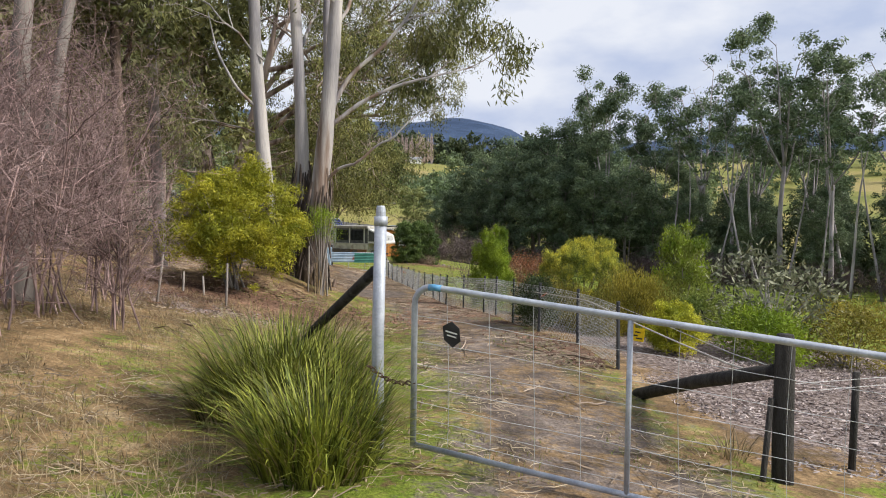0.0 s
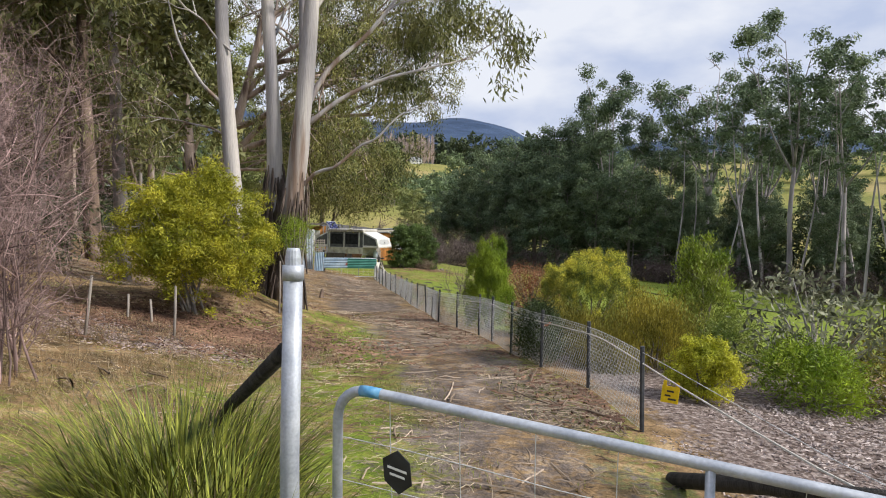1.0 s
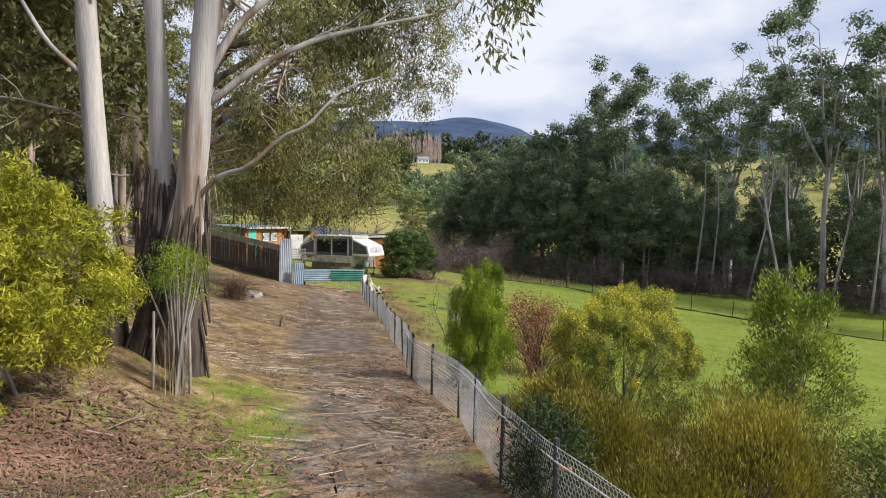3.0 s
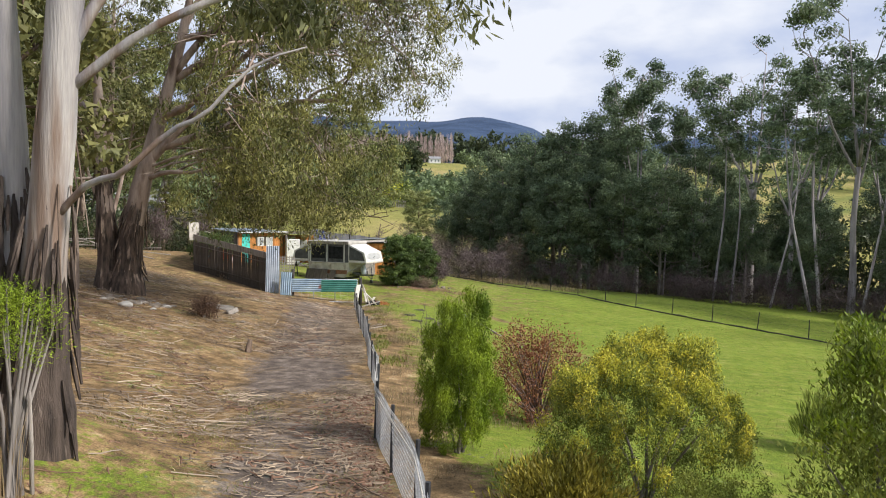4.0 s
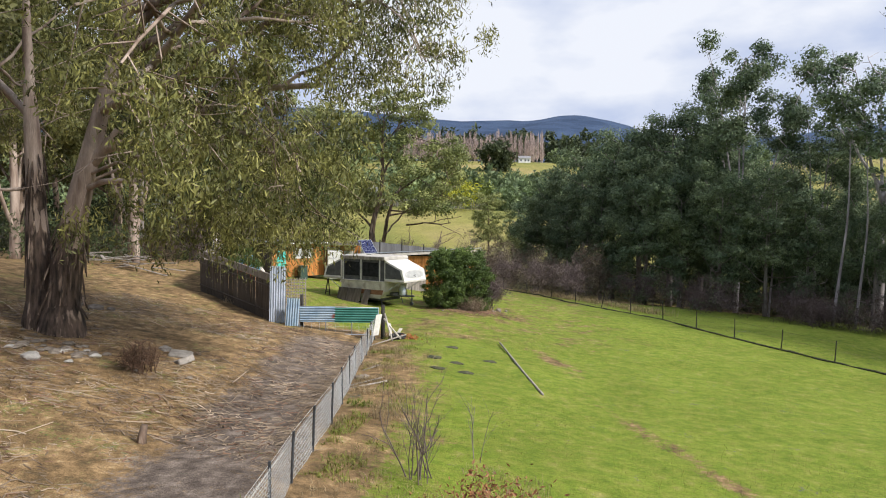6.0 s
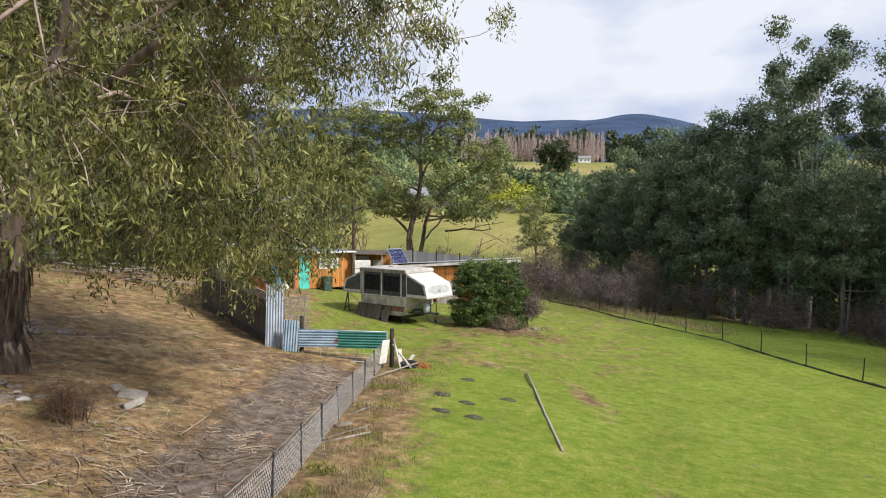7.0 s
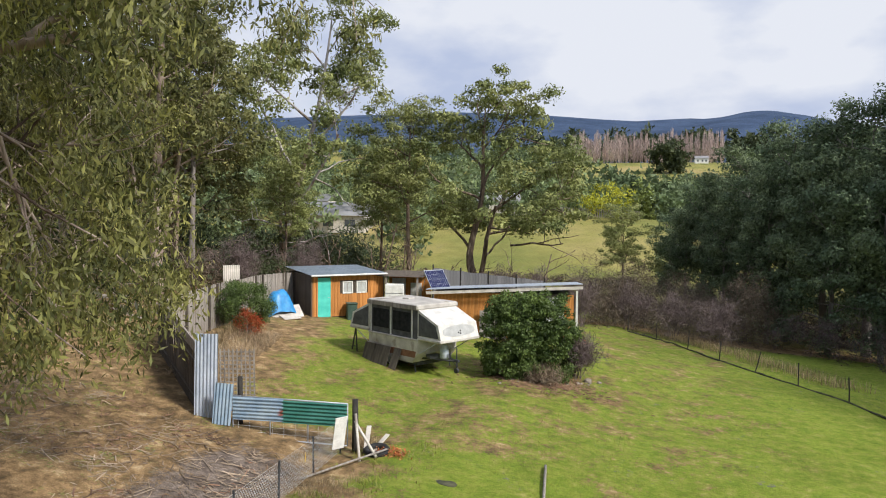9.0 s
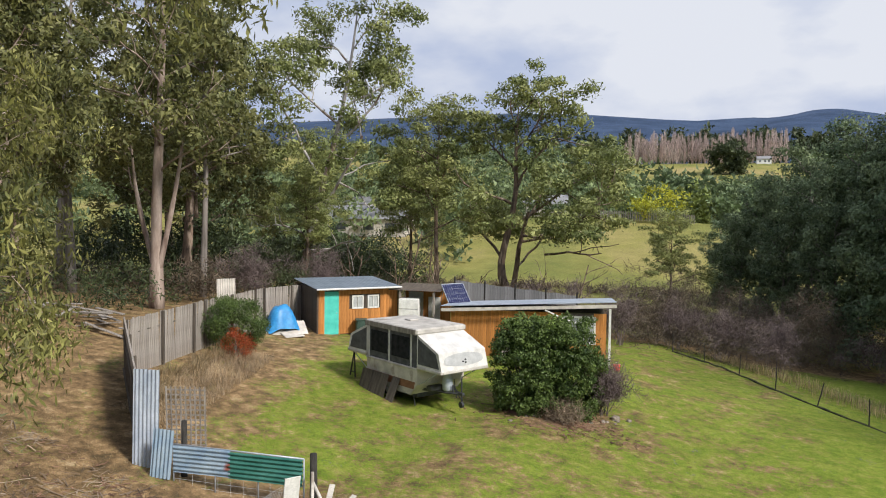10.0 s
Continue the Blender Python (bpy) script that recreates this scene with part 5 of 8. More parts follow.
for x, y, tall, n in ((-4.9, 8.6, 3.1, 14), (-5.6, 7.6, 3.4, 13), (-6.4, 9.6, 4.0, 12), (-4.5, 7.2, 2.2, 8), (-7.2, 12.0, 4.2, 12), (-4.55, 9.6, 3.0, 9), (-5.2, 11.0, 3.2, 9), (-4.0, 8.9, 1.7, 8)):
    bare_shrub("bare_shrub", "leafless thicket shrub with fine purple-brown twigs", x, y, tall, n, TWIG, levels=2, kids=8, spread=0.8, radius=0.015, twigs=1, twig=(0.3, 0.006))
gum("gum_tree", "grey smooth-barked young gum with two stems behind the bare thicket", [
    ([(0, 0, -0.3), (0.02, 0, 1.5), (0.0, 0, 3.0), (0.15, 0.1, 5), (0.3, 0.1, 8)], [0.17, 0.14, 0.125, 0.10, 0.03]),
    ([(0.12, 0.1, 1.2), (0.35, 0.15, 2.6), (0.62, 0.2, 4.2), (0.9, 0.2, 6.5)], [0.09, 0.08, 0.065, 0.02])],
    [((0.1, 0.1, 4.6), (-0.7, 0.3, 0.8), 1.8, 0.03), ((0.7, 0.2, 4.8), (0.8, 0.4, 0.8), 1.8, 0.03), ((0.2, 0.1, 6), (0.3, 0.8, 0.8), 2.0, 0.03)],
    GUM_LEAF, BARK_GREY, per=40, puff=(30, 0.4), leaf_size=(0.14, 0.035), droop=0.8, kids=3, m=at(-5.45, 9.3))
bare_shrub("sapling", "leafless grey fruit sapling in the paddock", 0.94, 28.84, 1.6, 11, DARK_TWIG, levels=2, kids=4, spread=0.45, radius=0.016)
bare_shrub("sapling", "small leafless sapling in the paddock grass", 1.6, 30.6, 1.3, 3, BARK_GREY, levels=1, kids=4, spread=0.4, radius=0.012)

# ---- the yard: fences, inner gate, sheds, camper ----
CREAM = material("cream_paint", (0.36, 0.34, 0.315), (0.58, 0.555, 0.52), scale=2.5, rough=0.6, bump=0.1, wear=(0.25, 0.215, 0.18), wear_at=0.60)
CANVAS = material("pale_canvas", (0.50, 0.495, 0.485), (0.72, 0.71, 0.69), scale=3, rough=0.85, bump=0.25, fine=60)
DARK_MESH = material("dark_window_mesh", (0.012, 0.013, 0.015), (0.03, 0.031, 0.035), scale=6, rough=0.9, bump=0.1, gloss=0.1)
GREY_CANVAS = material("grey_canvas", (0.05, 0.052, 0.058), (0.11, 0.115, 0.125), scale=4, rough=0.8, bump=0.2)
TAN_BAND = material("brown_band", (0.16, 0.07, 0.04), (0.25, 0.12, 0.07), scale=4, rough=0.6, bump=0.05)
CEDAR = material("orange_cedar", (0.35, 0.135, 0.032), (0.60, 0.265, 0.075), scale=2, stretch=(5, 5, 0.4), fine=24, rough=0.7, bump=0.4, each=0.22)
TEAL = material("teal_paint", (0.06, 0.48, 0.42), (0.10, 0.60, 0.52), scale=3, rough=0.5, bump=0.05)
ROOF_BLUE = material("blue_grey_roof_steel", (0.20, 0.25, 0.31), (0.30, 0.36, 0.43), scale=2, rough=0.42, metal=0.35, bump=0.05, fine=30)
IRON = material("corrugated_iron", (0.34, 0.40, 0.50), (0.54, 0.60, 0.69), scale=2.2, rough=0.45, metal=0.2, bump=0.1, wear=(0.24, 0.18, 0.15), wear_at=0.7)
IRON_BLUE = material("faded_blue_iron", (0.22, 0.33, 0.47), (0.42, 0.53, 0.62), scale=2.0, rough=0.5, metal=0.3, bump=0.1, wear=(0.30, 0.10, 0.07), wear_at=0.66)
IRON_GREEN = material("green_iron", (0.035, 0.17, 0.14), (0.08, 0.26, 0.22), scale=2.0, rough=0.5, metal=0.3, bump=0.1)
TYRE = material("black_rubber", (0.014, 0.014, 0.015), (0.035, 0.035, 0.036), scale=9, rough=0.85, bump=0.4)
GLASS = material("window_glass", (0.05, 0.06, 0.07), (0.09, 0.10, 0.11), scale=2, rough=0.06, bump=0, gloss=0.9)
CURTAIN = material("curtained_glass", (0.34, 0.36, 0.37), (0.52, 0.54, 0.55), scale=1.5, rough=0.12, bump=0, gloss=0.8)
TARP = material("blue_tarpaulin", (0.02, 0.20, 0.50), (0.05, 0.30, 0.62), scale=5, rough=0.4, bump=0.5, fine=14)
PV = material("solar_cell", (0.022, 0.026, 0.065), (0.038, 0.045, 0.11), scale=3, rough=0.8, bump=0, gloss=0.0)
BIN = material("dark_green_plastic", (0.03, 0.06, 0.05), (0.06, 0.10, 0.08), scale=6, rough=0.5, bump=0.1)
FIBRO = material("pale_sheet", (0.45, 0.42, 0.38), (0.66, 0.62, 0.57), scale=3, rough=0.8, bump=0.2, wear=(0.30, 0.26, 0.22), wear_at=0.62)
# dark boards; doubles as shadow tone for outer palings and shed side
DARK_BOARD = material("dark_paling", (0.055, 0.045, 0.038), (0.13, 0.11, 0.09), scale=3, stretch=(6, 6, 0.5), fine=30, rough=0.9, bump=0.5, each=0.2)


def sheet(width, tall, pitch=0.095, deep=0.017, upright=True):
    """A corrugated sheet with thickness, standing in the xz plane, its foot on z = 0. upright: the ribs run up it."""
    s = Soup()
    span, other = (width, tall) if upright else (tall, width)
    k = int(span / pitch * 6)
    u = np.linspace(0, span, k + 1)
    o = deep * np.sin(2 * np.pi * u / pitch)
    pts = []
    for off in (0.0, 0.002):
        for w in (0, other):
            a = np.full(k + 1, w, float)
            pts.append(np.stack([u, o + off, a] if upright else [a, o + off, u], -1))
    v = np.concatenate(pts)
    i, n1 = np.arange(k), k + 1
    f = [np.stack([i, i + 1, n1 + i + 1, n1 + i], -1), np.stack([2 * n1 + i + 1, 2 * n1 + i, 3 * n1 + i, 3 * n1 + i + 1], -1),
         np.stack([i + 1, i, 2 * n1 + i, 2 * n1 + i + 1], -1), np.stack([n1 + i, n1 + i + 1, 3 * n1 + i + 1, 3 * n1 + i], -1)]
    s.add(v, np.concatenate(f))
    return s


# paling fence round two sides of the yard
paling = thing("paling_fence", "tall weathered grey timber paling fence round the yard", "fence")
CORNERS = [(-8.0, 43.75), (-12.8, 47.3), (-14.4, 52.1), (-15.8, 57.0), (-16.1, 60.2)]
board_mesh = Soup().box((0, 0, 0.925), (0.118, 0.018, 1.85), bevel=0.004).mesh("plank", GREY_TIMBER)
# first run is darkened: shade on its outer face put into board colour
shaded_board_mesh = Soup().box((0, 0, 0.80), (0.118, 0.018, 1.60), bevel=0.004).mesh("plank", DARK_BOARD)
post_mesh = Soup().box((0, 0, 0.95), (0.09, 0.09, 1.95), bevel=0.008).mesh("post", DARK_BOARD)
for n, ((x0, y0), (x1, y1)) in enumerate(zip(CORNERS[:-1], CORNERS[1:])):
    ln = math.hypot(x1 - x0, y1 - y0)
    ang = math.degrees(math.atan2(y1 - y0, x1 - x0))
    k = int(ln / 0.123)
    for i in range(k):
        f = (i + 0.5) / k
        x, y = x0 + (x1 - x0) * f, y0 + (y1 - y0) * f
        part("plank", shaded_board_mesh if n == 0 else board_mesh, GREY_TIMBER, paling,
             m=Matrix.Translation((x, y, ground_z(x, y) - 0.04 + rng.normal() * 0.012)) @ pose(0, 0, 0, rng.normal() * 0.6, rng.normal() * 0.5, ang))
    for i in range(int(ln / 2.1) + 1):
        f = i * 2.1 / ln
        x, y = x0 + (x1 - x0) * f, y0 + (y1 - y0) * f
        nx, ny = (y1 - y0) / ln * 0.06, -(x1 - x0) / ln * 0.06
        part("post", post_mesh, DARK_BOARD, paling, m=Matrix.Translation((x + nx, y + ny, ground_z(x, y) - 0.1)) @ pose(0, 0, 0, 0, 0, ang))
    for h in (0.35, 1.35):
        nx, ny = (y1 - y0) / ln * -0.03, -(x1 - x0) / ln * -0.03
        part("rail", Soup().tube([(x0 + nx, y0 + ny, ground_z(x0, y0) + h), (x1 + nx, y1 + ny, ground_z(x1, y1) + h)], 0.03, 4), DARK_BOARD, paling)
(x0, y0), (x1, y1) = CORNERS[0], CORNERS[1]
cap_ang = math.atan2(y1 - y0, x1 - x0)
cap = Soup()
qa, qb = np.array([x0, y0, ground_z(x0, y0) + 1.55]), np.array([x1, y1, ground_z(x1, y1) + 1.62])
no = np.array([-math.sin(cap_ang), math.cos(cap_ang), 0])
cap.add([qa - no * 0.02, qb - no * 0.02, qb - no * 0.02 + (0, 0, 0.3), qa - no * 0.02 + (0, 0, 0.3), qa + no * 0.025, qb + no * 0.025, qb + no * 0.025 + (0, 0, 0.3), qa + no * 0.025 + (0, 0, 0.3)],
        [[0, 1, 2, 3], [7, 6, 5, 4], [3, 2, 6, 7], [0, 4, 5, 1], [1, 5, 6, 2], [0, 3, 7, 4]])
part("capping_board", cap, GREY_TIMBER, paling, "pale board along the top")

# corrugated iron sheets and lattice where the fence meets the inner gate
solo("iron_sheet", sheet(0.62, 2.25), IRON, "tall corrugated iron sheet standing at the fence end", "iron sheet", Matrix.Translation((-7.95, 43.55, ground_z(-7.6, 43.5) - 0.03)) @ pose(0, 0, 0, 0, 1.0, 22))
solo("iron_sheet", sheet(0.50, 1.08), IRON_BLUE, "short blue-grey corrugated iron sheet leaning by the gate", "iron sheet", Matrix.Translation((-7.22, 43.40, ground_z(-7.2, 43.4) - 0.02)) @ pose(0, 0, 0, -4, 3, 14))
lat = thing("lattice_panel", "weathered square timber lattice panel behind the iron", "lattice", Matrix.Translation((-7.75, 44.35, ground_z(-7.7, 44.3) + 0.02)) @ pose(0, 0, 0, 3, 0, 24))
for i in range(9):
    part("slat", Soup().box((0.03 + i * 0.115, 0, 0.85), (0.035, 0.012, 1.7)), GREY_TIMBER, lat)
for i in range(14):
    part("slat", Soup().box((0.49, 0.013, 0.06 + i * 0.12), (0.98, 0.012, 0.035)), GREY_TIMBER, lat)
solo("fence_post", Soup().tube([(0, 0, -0.2), (0.01, 0, 0.6), (0, 0, 1.25)], [0.075, 0.07, 0.065], 10), DARK_TIMBER, "dark round timber post holding the inner gate", "post", at(-6.75, 43.95), smooth=True)

# inner gate
g0, g1 = np.array([-6.72, 43.62, -0.46]), np.array([-3.72, 44.36, -0.52])
gd = unit(g1 - g0)
ig = thing("inner_gate", "steel frame gate clad with blue and green corrugated iron", "gate")
zlow = -1.52
fr = Soup().tube([g0, g1], 0.02, 8).tube([(*g0[:2], zlow), (*g1[:2], zlow - 0.08)], 0.018, 8)
for f in (0, 0.33, 0.66, 1):
    q = g0 + (g1 - g0) * f
    fr.tube([(*q[:2], zlow - 0.08 * f), q], 0.018, 8)
part("gate_frame", fr, GALV, ig, smooth=True)
turn_g = math.degrees(math.atan2(gd[1], gd[0]))
part("cladding", sheet(1.38, 0.60, upright=False), IRON_BLUE, ig, "faded blue iron with rust patches", Matrix.Translation((g0[0] + 0.02, g0[1] - 0.03, -1.07)) @ pose(0, 0, 0, 0, 0, turn_g))
part("cladding", sheet(1.72, 0.58, upright=False), IRON_GREEN, ig, "green corrugated iron", Matrix.Translation((*(g0[:2] + gd[:2] * 1.36 + np.array([0, -0.035])), -1.09)) @ pose(0, 0, 0, 0, 0.6, turn_g))
for f in np.linspace(0.05, 0.95, 10):
    q = g0 + (g1 - g0) * f
    part("wire", Soup().tube([(*q[:2], zlow), (*q[:2], -1.05)], 0.003, 4), WIRE, ig)
for h in (0.15, 0.3):
    part("wire", Soup().tube([(*g0[:2], zlow + h), (*g1[:2], zlow + h - 0.08)], 0.003, 4), WIRE, ig)
solo("gate_post", Soup().tube([(0, 0, -0.3), (0.01, 0, 0.7), (0, 0, 1.32)], [0.085, 0.08, 0.075], 12), DARK_TIMBER, "dark timber post beside the inner gate", "post", at(-3.58, 44.5), smooth=True)
solo("board", Soup().box((0, 0, 0.62), (0.34, 0.02, 0.85), bevel=0.004), WHITE, "white painted board leaning on the inner gate post", "board", at(-3.75, 43.9) @ pose(0, 0, 0, 12, 0, 62))
for a, b, lab in (((-3.45, 44.3, 1.0), (-3.0, 43.7, 0.03), "pale round pole leaning on the gate post"), ((-3.5, 44.35, 0.8), (-2.75, 44.1, 0.05), "pale round pole leaning on the gate post")):
    za = ground_z(a[0], a[1])
    solo("pole", Soup().tube([(a[0], a[1], za + a[2]), (b[0], b[1], ground_z(b[0], b[1]) + b[2])], 0.035, 8), FIBRO, lab, "pole", smooth=True)
ty = Soup()
ring_a = np.linspace(0, 2 * math.pi, 25)
ty.tube([(0.25 * math.cos(a), 0.25 * math.sin(a), 0.085) for a in ring_a], 0.09, 10, caps=False)
tyre = thing("old_tyre", "old black car tyre lying by the gate post", "tyre", at(-2.95, 44.5) @ pose(0, 0, 0, 8, 0, 0))
part("tread", ty, TYRE, tyre, smooth=True)

for x, y, ln, lean_, turn in ((-3.2, 44.35, 0.85, 52, 20), (-3.1, 44.5, 0.75, 66, -10)):
    solo("plank", Soup().box((0, 0, ln / 2), (0.12, 0.03, ln), bevel=0.004), FIBRO, "pale painted board heaped by the old tyre", "board", at(x, y) @ pose(0, 0, 0, -lean_, 0, turn), group="boards by the tyre")
solo("pole", Soup().tube([(-1.3, 0, 0.05), (0, 0.02, 0.10), (1.3, 0, 0.16)], 0.026, 7), GREY_TIMBER, "pale pole lying along the netting fence", "pole", at(-3.1, 43.2) @ pose(0, 0, 0, 0, 0, 68), smooth=True)

# camper trailer with raised roof
cz = ground_z(-6.35, 53.77) - 0.02
camper = thing("camper_trailer", "cream fold-out camper trailer with raised roof and canvas bed ends", "camper trailer", Matrix.Translation((-6.35, 53.77, cz)) @ pose(0, 0, 0, 0, 0, -23.5))


def prism(profile, y0, y1):
    """A solid whose outline in the xz plane is profile, from y0 to y1."""
    s, n = Soup(), len(profile)
    v = [(x, y, z) for y in (y0, y1) for x, z in profile]
    s.add(v, [[k, (k + 1) % n, n + (k + 1) % n, n + k] for k in range(n)])
    s.f += [list(range(n - 1, -1, -1)), list(range(n, 2 * n))]
    return s


body = part("body", prism([(-1.40, 0.55), (-1.28, 0.36), (1.15, 0.36), (1.45, 0.72), (1.45, 1.24), (-1.40, 1.24)], -1.0, 1.0), CREAM, camper)
part("stripe", prism([(-1.38, 0.56), (1.30, 0.56), (1.38, 0.80), (-1.38, 0.80)], -1.006, -0.99), TAN_BAND, body, "brown band along the side")
part("belt_rail", Soup().box((0, 0, 1.22), (2.92, 2.05, 0.07), bevel=0.02), CREAM, body)
roof = part("roof", Soup().box((0, 0, 2.42), (2.98, 2.10, 0.20), bevel=0.05), CREAM, camper)
for y in (-1.056, 1.056):
    part("roof_edge", Soup().box((0, y, 2.41), (2.90, 0.014, 0.17), bevel=0.004), GREY_TIMBER, roof, "weathered grey edge of the roof")
part("roof_vent", Soup().box((-0.3, 0.1, 2.545), (0.36, 0.36, 0.06), bevel=0.015), CREAM, roof)
part("canvas_wall", prism([(-1.38, 1.25), (1.38, 1.25), (1.38, 2.33), (-1.38, 2.33)], -0.96, 0.96), GREY_CANVAS, camper, "grey canvas walls")
for x0, x1 in ((-1.18, -0.22), (0.02, 1.02)):
    for y in (-0.972, 0.962):
        part("window", Soup().box(((x0 + x1) / 2, y, 1.83), (x1 - x0, 0.012, 0.72), bevel=0.004), DARK_MESH, camper, "dark mesh window")
for x in (-0.1, 1.12, -1.3):
    part("support", Soup().box((x, -0.98, 1.79), (0.07, 0.02, 1.06)), CANVAS, camper)
for side in (1, -1):
    prof = [(1.42, 1.34), (1.42, 2.34), (2.50, 1.88), (2.66, 1.34)]
    tent = prism([(side * x, z) for x, z in (prof if side > 0 else prof[::-1])], -0.97, 0.97)
    bed = part("bed_tent", tent, CANVAS, camper, "pale canvas over the fold-out bed")
    inset = [(1.48, 1.40), (1.48, 2.22), (2.38, 1.84), (2.54, 1.40)]
    for y0, y1 in ((-0.978, -0.965), (0.965, 0.978)):
        part("side_window", prism([(side * x, z) for x, z in (inset if side > 0 else inset[::-1])], y0, y1), GREY_CANVAS, bed, "grey mesh side window")
    part("bed_base", Soup().box((side * 2.05, 0, 1.29), (1.24, 2.0, 0.10), bevel=0.02), CREAM, camper)
    # front window with rounded top, on the sloping end face
    ex, ez = side * np.array([2.50, 2.66]), (1.88, 1.34)
    w = Soup()
    outline = [(0.86 * math.cos(a), 0.5 + 0.42 * math.sin(a) * (1 if math.sin(a) > 0 else 0.75)) for a in np.linspace(0, 2 * math.pi, 24, endpoint=False)]
    outline = [(max(-0.80, min(0.80, p)), max(0.10, q)) for p, q in outline]
    pts = [(ex[1] + (ex[0] - ex[1]) * q + side * 0.012, p, ez[1] + (ez[0] - ez[1]) * q) for p, q in outline]
    w.add(pts, np.zeros((0, 4)))
    w.f.append(list(range(24)))
    if side > 0:
        for p, q in ((-0.05, 0.42), (0.06, 0.52), (0.05, 0.36)):
            part("catch", Soup().box((ex[1] + (ex[0] - ex[1]) * q + 0.02, p, ez[1] + (ez[0] - ez[1]) * q), (0.02, 0.06, 0.05), bevel=0.004), BLACK, bed)
    part("end_window", w, material("grey_vinyl", (0.36, 0.37, 0.38), (0.48, 0.49, 0.50), scale=5, rough=0.5, bump=0.1), bed, "grey vinyl end window")
    for y in (-0.9, 0.9):
        part("bed_strut", Soup().tube([(side * 2.4, y, 1.25), (side * 1.45, y, 0.72)], 0.016, 6), GALV, camper)
for y in (-0.86, 0.86):
    wheel = part("wheel", Soup().tube([(-0.15, y - 0.09, 0.31), (-0.15, y + 0.09, 0.31)], [0.31, 0.31], 20), TYRE, camper)
    part("rim", Soup().tube([(-0.15, y - 0.10, 0.31), (-0.15, y + 0.10, 0.31)], [0.17, 0.17], 14), WHITE, wheel)
part("chassis", Soup().box((-0.05, 0, 0.29), (2.45, 1.5, 0.14), bevel=0.02).box((-1.0, 0.2, 0.16), (0.6, 0.9, 0.3), bevel=0.02), DARK_STEEL, camper)
part("drawbar", Soup().tube([(1.2, -0.6, 0.50), (2.42, 0, 0.48)], 0.04, 4).tube([(1.2, 0.6, 0.50), (2.42, 0, 0.48)], 0.04, 4).tube([(1.6, -0.45, 0.50), (1.6, 0.45, 0.50)], 0.035, 4), DARK_STEEL, camper)
part("jockey_wheel", Soup().tube([(2.34, 0.14, 0.08), (2.34, 0.14, 0.95)], 0.025, 8).tube([(2.34, 0.10, 0.10), (2.34, 0.18, 0.10)], 0.10, 12), DARK_STEEL, camper)
part("coupling", Soup().box((2.50, 0, 0.50), (0.22, 0.10, 0.10), bevel=0.02), DARK_STEEL, camper)
part("gas_bottle", Soup().tube([(1.95, -0.12, 0.52), (1.95, -0.12, 0.57), (1.95, -0.12, 0.90), (1.95, -0.12, 1.0), (1.95, -0.12, 1.08)], [0.12, 0.17, 0.17, 0.11, 0.05], 16), IRON, camper, "grey gas bottle", smooth=True)
part("toolbox", Soup().box((1.62, -0.35, 0.60), (0.28, 0.55, 0.14), bevel=0.02), GREY_CANVAS, camper)
part("safety_chain", Soup().tube([(2.1, 0.1, 0.50), (2.2, 0.2, 0.30), (2.42, 0.12, 0.26), (2.5, 0.02, 0.46)], 0.014, 6), DARK_STEEL, camper)
part("brake_lever", Soup().tube([(2.05, 0.12, 0.52), (1.98, 0.14, 0.86)], 0.016, 6), DARK_STEEL, camper)
part("jack", Soup().tube([(2.2, -0.1, 0.5), (2.2, -0.1, 0.75)], 0.03, 8), DARK_STEEL, camper)
for x in (-1.3, 1.1):
    for y in (-0.88, 0.88):
        part("corner_leg", Soup().tube([(x, y, 0.55), (x + 0.14, y, 0.0)], 0.02, 6), DARK_STEEL, camper)
part("trestle", Soup().tube([(-2.45, -0.85, 1.22), (-2.65, -0.95, 0.02)], 0.03, 6).tube([(-2.45, -0.85, 1.22), (-2.2, -0.95, 0.02)], 0.03, 6).tube([(-2.55, -0.95, 0.5), (-2.3, -0.95, 0.5)], 0.02, 6), DARK_TIMBER, camper)
for k, (x, lean) in enumerate(((-1.15, 16), (-0.72, 20), (-0.20, 18), (0.38, 24))):
    pn = thing("panel", "dark weathered board leaning against the camper side", "board", camper.matrix_basis @ Matrix.Translation((x, -1.34, 0.02)) @ pose(0, 0, 0, -lean, 0, 0))
    part("board", Soup().box((0, 0, 0.42), (0.62 - 0.07 * k, 0.025, 0.84), bevel=0.005), DARK_BOARD, pn)

# small timber shed with a teal door
SF, SD = np.array([0.588, 0.809]), np.array([-0.809, 0.588])
shed = thing("garden_shed", "small orange cedar shed with blue-grey roof and teal door", "shed", Matrix.Translation((-14.05, 58.55, -0.78)) @ pose(0, 0, 0, 0, 0, 54))
# local x runs along the front, y into the shed
shell = Soup()
for x0, y0, x1, y1 in ((0.0, 0.06, 4.0, 0.06), (0.0, 3.2, 4.0, 3.2), (0.04, 0.0, 0.04, 3.2), (3.96, 0.0, 3.96, 3.2)):
    shell.box(((x0 + x1) / 2, (y0 + y1) / 2, 1.06), (max(x1 - x0, 0.06), max(y1 - y0, 0.06), 2.14))
part("wall", shell, DARK_BOARD, shed)
clad = Soup().box((0, 0, 1.08), (0.148, 0.024, 2.10), bevel=0.006).mesh("plank", CEDAR)
low = Soup().box((0, 0, 0.59), (0.148, 0.024, 1.13), bevel=0.006).mesh("plank", CEDAR)
for i in range(26):
    x = 0.08 + i * 0.153
    if 0.33 < x < 1.02:
        continue
    part("plank", low if 1.55 < x < 3.05 else clad, CEDAR, shed, m=Matrix.Translation((x, 0.018, 0)))
part("wall_head", Soup().box((2.3, 0.018, 1.97), (1.55, 0.022, 0.30)), CEDAR, shed)
